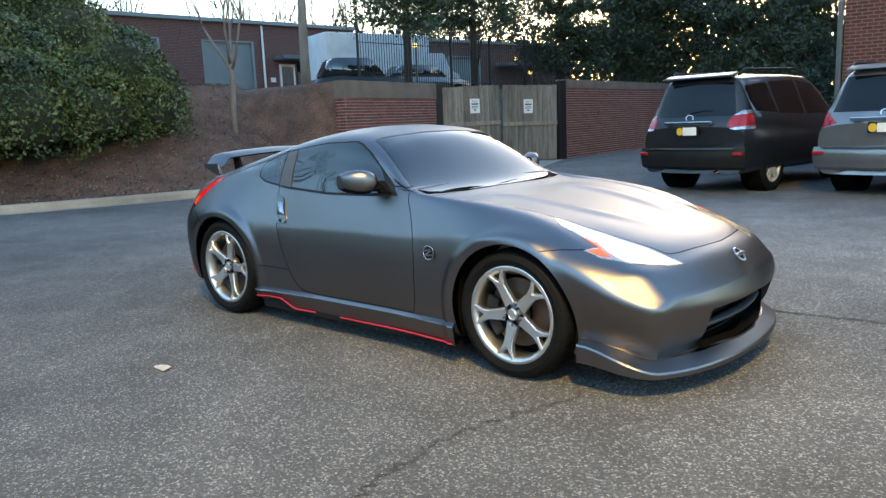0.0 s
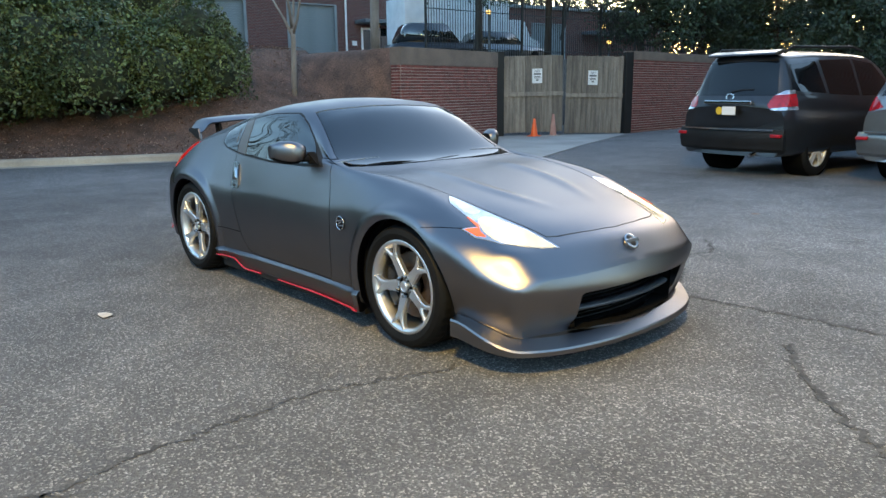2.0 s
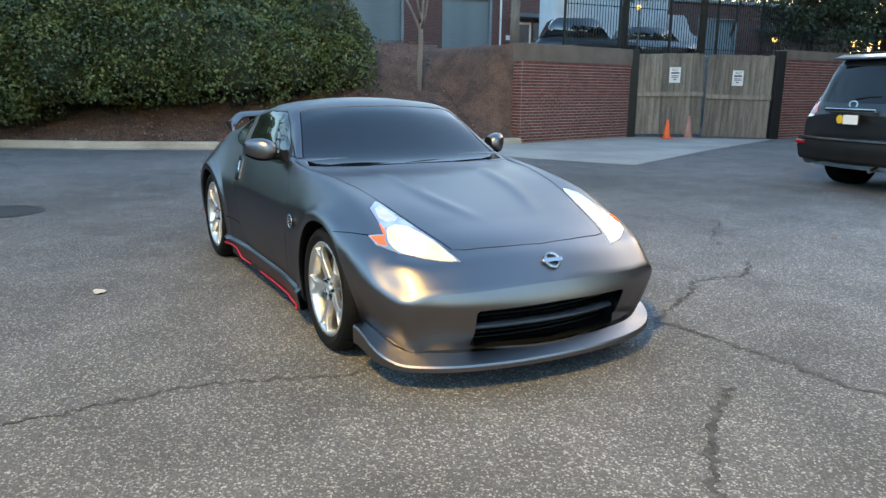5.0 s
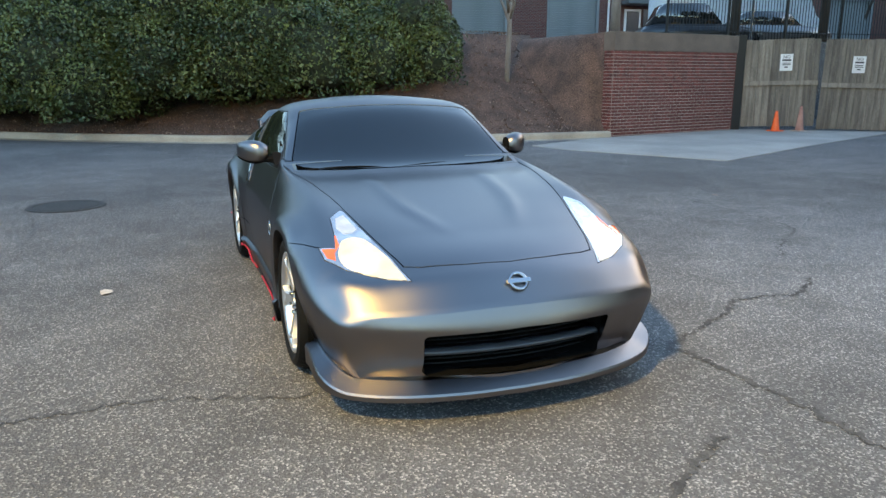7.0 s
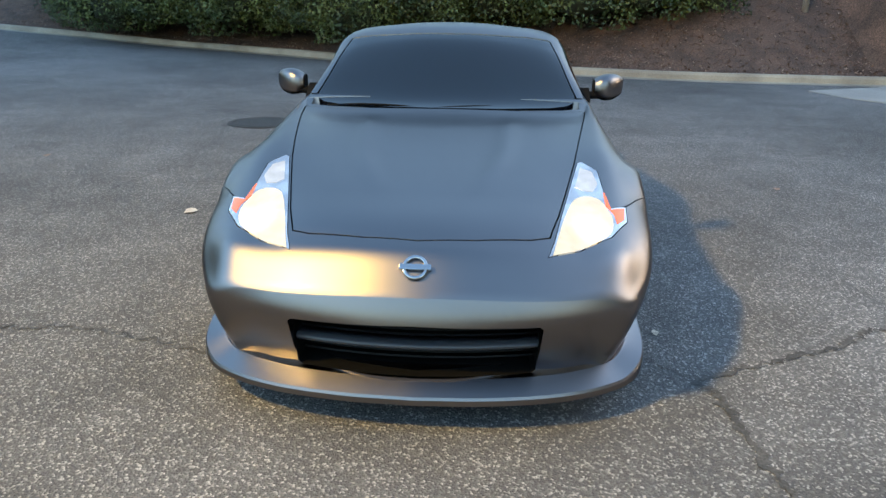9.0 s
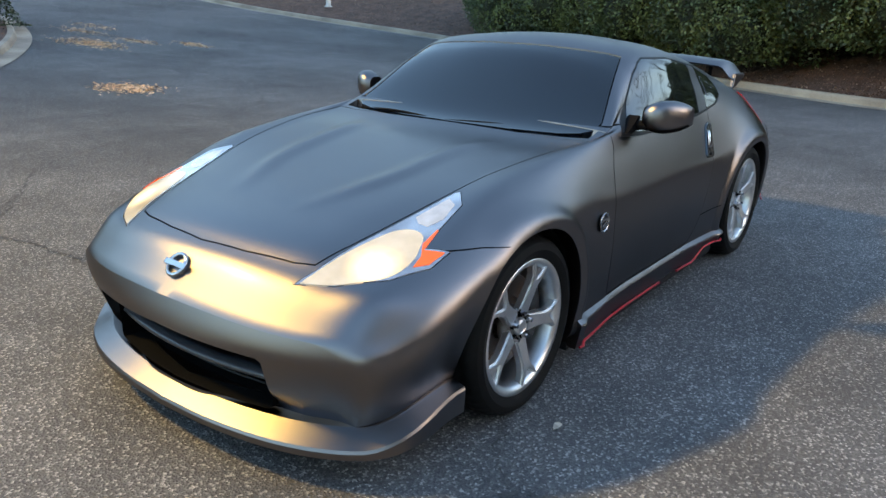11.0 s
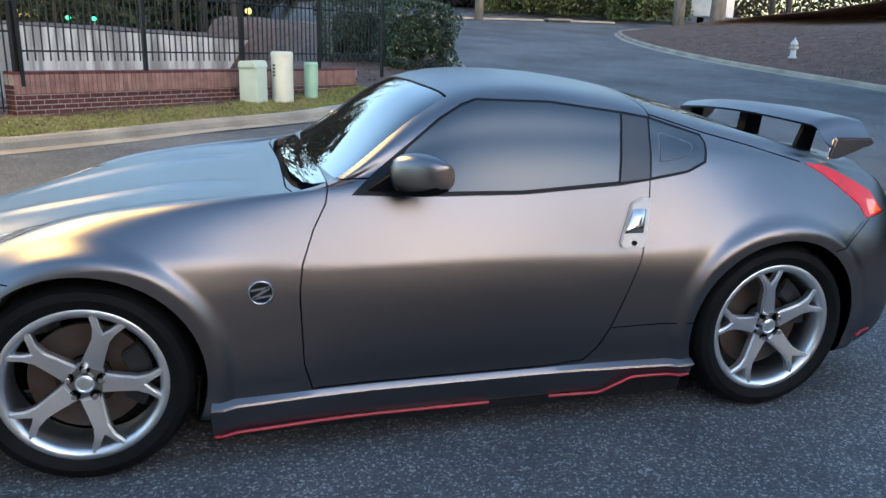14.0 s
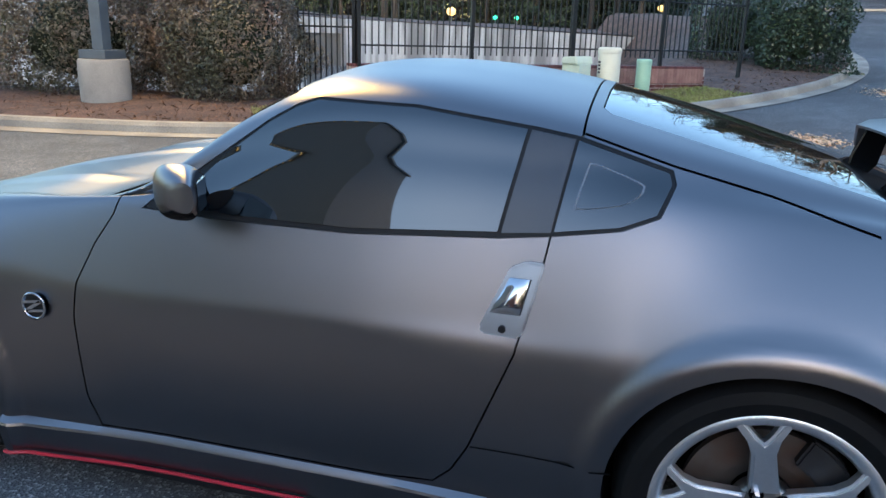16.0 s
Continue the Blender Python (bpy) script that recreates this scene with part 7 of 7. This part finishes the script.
shrub("evergreen_thicket", (-29.5, -50.0, FAR(-29, -50)), (3.2, 2.3, 2.1), 9000, 0.22, 47, LEAF, "broad dark green evergreen thicket beyond the drive", "shrub", 30)
for x, y, w in ((-30.6, -52.5, 3.2), (-34.5, -48.5, 2.6)):
    top = thing("white_storage_box", "white box trailer standing behind the thicket", "trailer", pose(x, y, FAR(x, y), 0, 0, 30))
    bm = bmesh.new()
    box(bm, (-w / 2, -1.1, 0.6), (w / 2, 1.1, 2.9), bevel=0.06)
    part("cargo_box", bm, WHITE_PAINT, top)
    for s in (1, -1):
        bm = bmesh.new()
        lathe(bm, [(0.0, 0.0), (0.2, 0.0), (0.36, 0.0), (0.38, -0.03), (0.38, -0.2)], pose(0, s * 1.0, 0.38, -90 * s), 20)
        part("wheel", bm, RUBBER, top, smooth=True)
kerb("kerb_far", spline([(-8, -46.2), (-14.6, -46.7), (-18, -47.0), (-21.4, -47.4), (-26, -47.6)], 24), True, "pale concrete kerb across the drive")
for k, (x, y) in enumerate(((-16.2, 17.0), (-15.8, 20.5))):
    pine("broad_evergreen_tree", (x, y, 2.7), 7.5, 2.6, 60 + k, "dark evergreen tree overhanging the upper fence", 26000, 0.17, 0.3, "evergreen trees by the fence", LEAF_DARK)
for k, (x, y, h) in enumerate(((-14.8, 25.5, 8), (-14.2, 29.5, 9), (-15.0, 33.5, 9), (-12.5, 38, 9), (-9.0, 41, 8.5), (-18, 40, 10), (-22, 47, 11), (-6.5, 33, 9.5), (-4.5, 37, 10), (-7.5, 28.5, 8), (-2.5, 42, 11), (-11, 45, 11), (1.5, 44, 11), (-5, 48, 12), (-11.6, 31.3, 8.5))):
    pine("pine_tree", (x, y, 2.7 if x < -12 else 0.6), h, 2.5, 70 + k, "dark green pine behind the brick wall", 22000, 0.2, 0.08, "pines behind the wall")
for x, y, z in ((-17.39, 18.80, 4.36), (-16.69, 25.87, 3.40), (-7.67, 36.56, 4.68)):
    top = thing("yard_lamp", "lit warm lamp on a slim pole behind the wall", "lamp", Matrix.Translation((x, y, 0)), "lit yard lamps")
    bm = bmesh.new()
    tube(bm, [(0, 0, -0.1), (0, 0, z)], 0.045, 8)
    part("pole", bm, LAMP_METAL, top)
    bm = bmesh.new()
    bmesh.ops.create_uvsphere(bm, u_segments=14, v_segments=8, radius=0.11, matrix=Matrix.Translation((0, -0.05, z)) @ Matrix.Diagonal((1, 1, 0.8, 1)))
    part("lamp_globe", bm, BULB, top, "glowing lamp globe", smooth=True)
rng = random.Random(9)
# leafless woods around, seen against the evening sky
for k in range(40):
    a = radians(rng.uniform(80, 178))
    r = rng.uniform(50, 75)
    bare_tree("woodland_tree", (math.cos(a) * r, math.sin(a) * r, 0.0), rng.uniform(10, 16), 200 + k, "tall leafless woodland tree", BARK_DARK, 4, 0.22, 0.4, 0.6, 0.4, "leafless woods")


def woods_z(x, y):
    """The ground under the woods, above the basin or beyond the drive."""
    return 1.5 if x > -3 else ground_z(x, y) + 0.05


for k in range(22):
    x, y = rng.uniform(-32, -4), rng.uniform(-82, -56)
    bare_tree("woodland_tree", (x, y, woods_z(x, y)), rng.uniform(17, 24), 300 + k, "tall leafless woodland tree", BARK_DARK, 4, 0.22, 0.35, 0.6, 0.35, "leafless woods")
for k in range(26):
    x, y = rng.uniform(0, 56), rng.uniform(-92, -56)
    bare_tree("woodland_tree", (x, y, woods_z(x, y)), rng.uniform(16, 24), 330 + k, "tall leafless woodland tree", BARK_DARK, 4, 0.22, 0.35, 0.6, 0.35, "leafless woods")
for k in range(38):
    x = rng.uniform(-30, 58)
    y = rng.uniform(-95, -80) if x > -3 else rng.uniform(-80, -56)
    pine("pine_tree", (x, y, woods_z(x, y)), rng.uniform(12, 19), 4.2, 400 + k, "dark green pine beyond the basin and drive", 4200, 0.6, 0.04, "pines beyond the drive")
def wood_edge(name, n, spot, height, seed, label, mat):
    """A far belt of leafless undergrowth and trunks, past counting."""
    r = np.random.default_rng(seed)
    pts = np.array([spot(r.random()) for _ in range(n)])
    h = height * (0.75 + 0.35 * np.sin(pts[:, 0] * 0.5) * np.cos(pts[:, 1] * 0.37 + 1))
    pts[:, 2] += h * r.random(n)**1.3
    pts[:, :2] += r.normal(size=(n, 2)) * 1.8
    return tagged(new(name, leaf_mesh(name, pts, r.normal(size=(n, 3)) * [1, 1, 0.1], 1.1, r, mat, 0.2)), label, "woods", kind="stuff")


wood_edge("far_woods", 80000, lambda u: (-40 + 130 * u, -97.0, 1.5), 20, 61, "dense grey-brown leafless woods beyond the street", BARK_DARK)
wood_edge("far_woods", 42000, lambda u: (80 * math.cos(radians(78 + 100 * u)), 80 * math.sin(radians(78 + 100 * u)), 0.0), 14, 62, "dense grey-brown leafless woods behind the buildings", BARK_DARK)
wood_edge("far_woods", 36000, lambda u: (92 * math.cos(radians(183 + 60 * u)), 92 * math.sin(radians(183 + 60 * u)), 4.0), 15, 63, "dense grey-brown leafless woods beyond the island", BARK_DARK)
wood_edge("undergrowth", 26000, lambda u: (-36 + 36 * u, -60.0, 4.6), 6, 64, "dark leafless undergrowth behind the thicket", BARK_DARK)
for k in range(12):
    a, r = radians(rng.uniform(200, 232)), rng.uniform(58, 80)
    x, y = math.cos(a) * r, math.sin(a) * r
    bare_tree("woodland_tree", (x, y, woods_z(x, y)), rng.uniform(15, 22), 360 + k, "tall leafless woodland tree", BARK_DARK, 4, 0.24, 0.35, 0.6, 0.35, "leafless woods")
for k in range(18):
    a = radians(rng.uniform(-40, 55))
    r = rng.uniform(40, 60)
    x, y = math.cos(a) * r, math.sin(a) * r
    if y > -8:
        pine("pine_tree", (x, y, 0), rng.uniform(5, 8), 2.4, 500 + k, "dark pine at the far side of the lot", 2200, 0.4, 0.15, "pines across the lot")

# street drain in the far kerb
drain = thing("drain_inlet", "rust-brown street drain inlet in the far kerb", "drain", Matrix.Translation((-21.20, -46.85, ground_z(-21.20, -46.85))))
bm = bmesh.new()
box(bm, (-0.9, -0.5, 0.14), (0.9, 0.35, 0.24), bevel=0.02)
part("slab", bm, CONCRETE, drain)
bm = bmesh.new()
box(bm, (-0.8, -0.45, -0.05), (0.8, 0.3, 0.14))
part("opening", bm, CAST_IRON, drain, "dark drain opening")

# lit lamps and signals along the street above the basin
FAR_LIGHTS = [(19.7, -75, 1.8, 0.42, BULB, "lit yellow street lamp above the basin", "street_lamp"), (15.1, -75, 1.3, 0.2, BULB_GREEN, "green traffic signal on a pole", "traffic_signal"),
              (12.9, -75, 1.3, 0.2, BULB_GREEN, "green traffic signal on a pole", "traffic_signal"), (-1.0, -75, 2.5, 0.3, BULB, "lit street lamp among the far trees", "street_lamp")]
for x, y, h, r, mat, label, name in FAR_LIGHTS:
    top = thing(name, label, "street lamp" if mat is BULB else "traffic light", Matrix.Translation((x, y, woods_z(x, y))))
    bm = bmesh.new()
    tube(bm, [(0, 0, -0.2), (0, 0, h)], 0.07, 8)
    part("pole", bm, LAMP_METAL, top)
    bm = bmesh.new()
    bmesh.ops.create_uvsphere(bm, u_segments=16, v_segments=10, radius=r, matrix=Matrix.Translation((0, 0.12, h)) @ Matrix.Diagonal((1.2, 0.7, 1, 1)))
    part("lit_lens", bm, mat, top, "glowing lens", smooth=True)

# ---- brickwork laid piece by piece ----
brick_wall("wall_west", (-10.25, 8.45), (-11.1, 12.72), -0.05, 2.08, 0.3, "red brick retaining wall with a concrete band beside the gate", 300, BRICK, 1, 0.36)
brick_wall("wall_north", (-9.15, 16.6), (-9.9, 27.0), -0.05, 2.3, 0.3, "red brick wall with a concrete capping behind the parked cars", 300, BRICK, 1, 0.2)
low = brick_wall("wall_fence", W0, W1, -0.1, 0.8, 0.28, "low brick wall with a pale weathered upper band", 300, BRICK, 1)
bm = bmesh.new()
length = (Vector(W1) - Vector(W0)).length
for col in range(int(length / 0.075)):
    box(bm, (col * 0.075 + 0.004, -0.028, 0.52), (col * 0.075 + 0.071, 0.3, 0.8))
tagged(part("soldier_course", bm, BRICK_PALE, low, "pale upright bricks of the upper band"), kind="stuff")
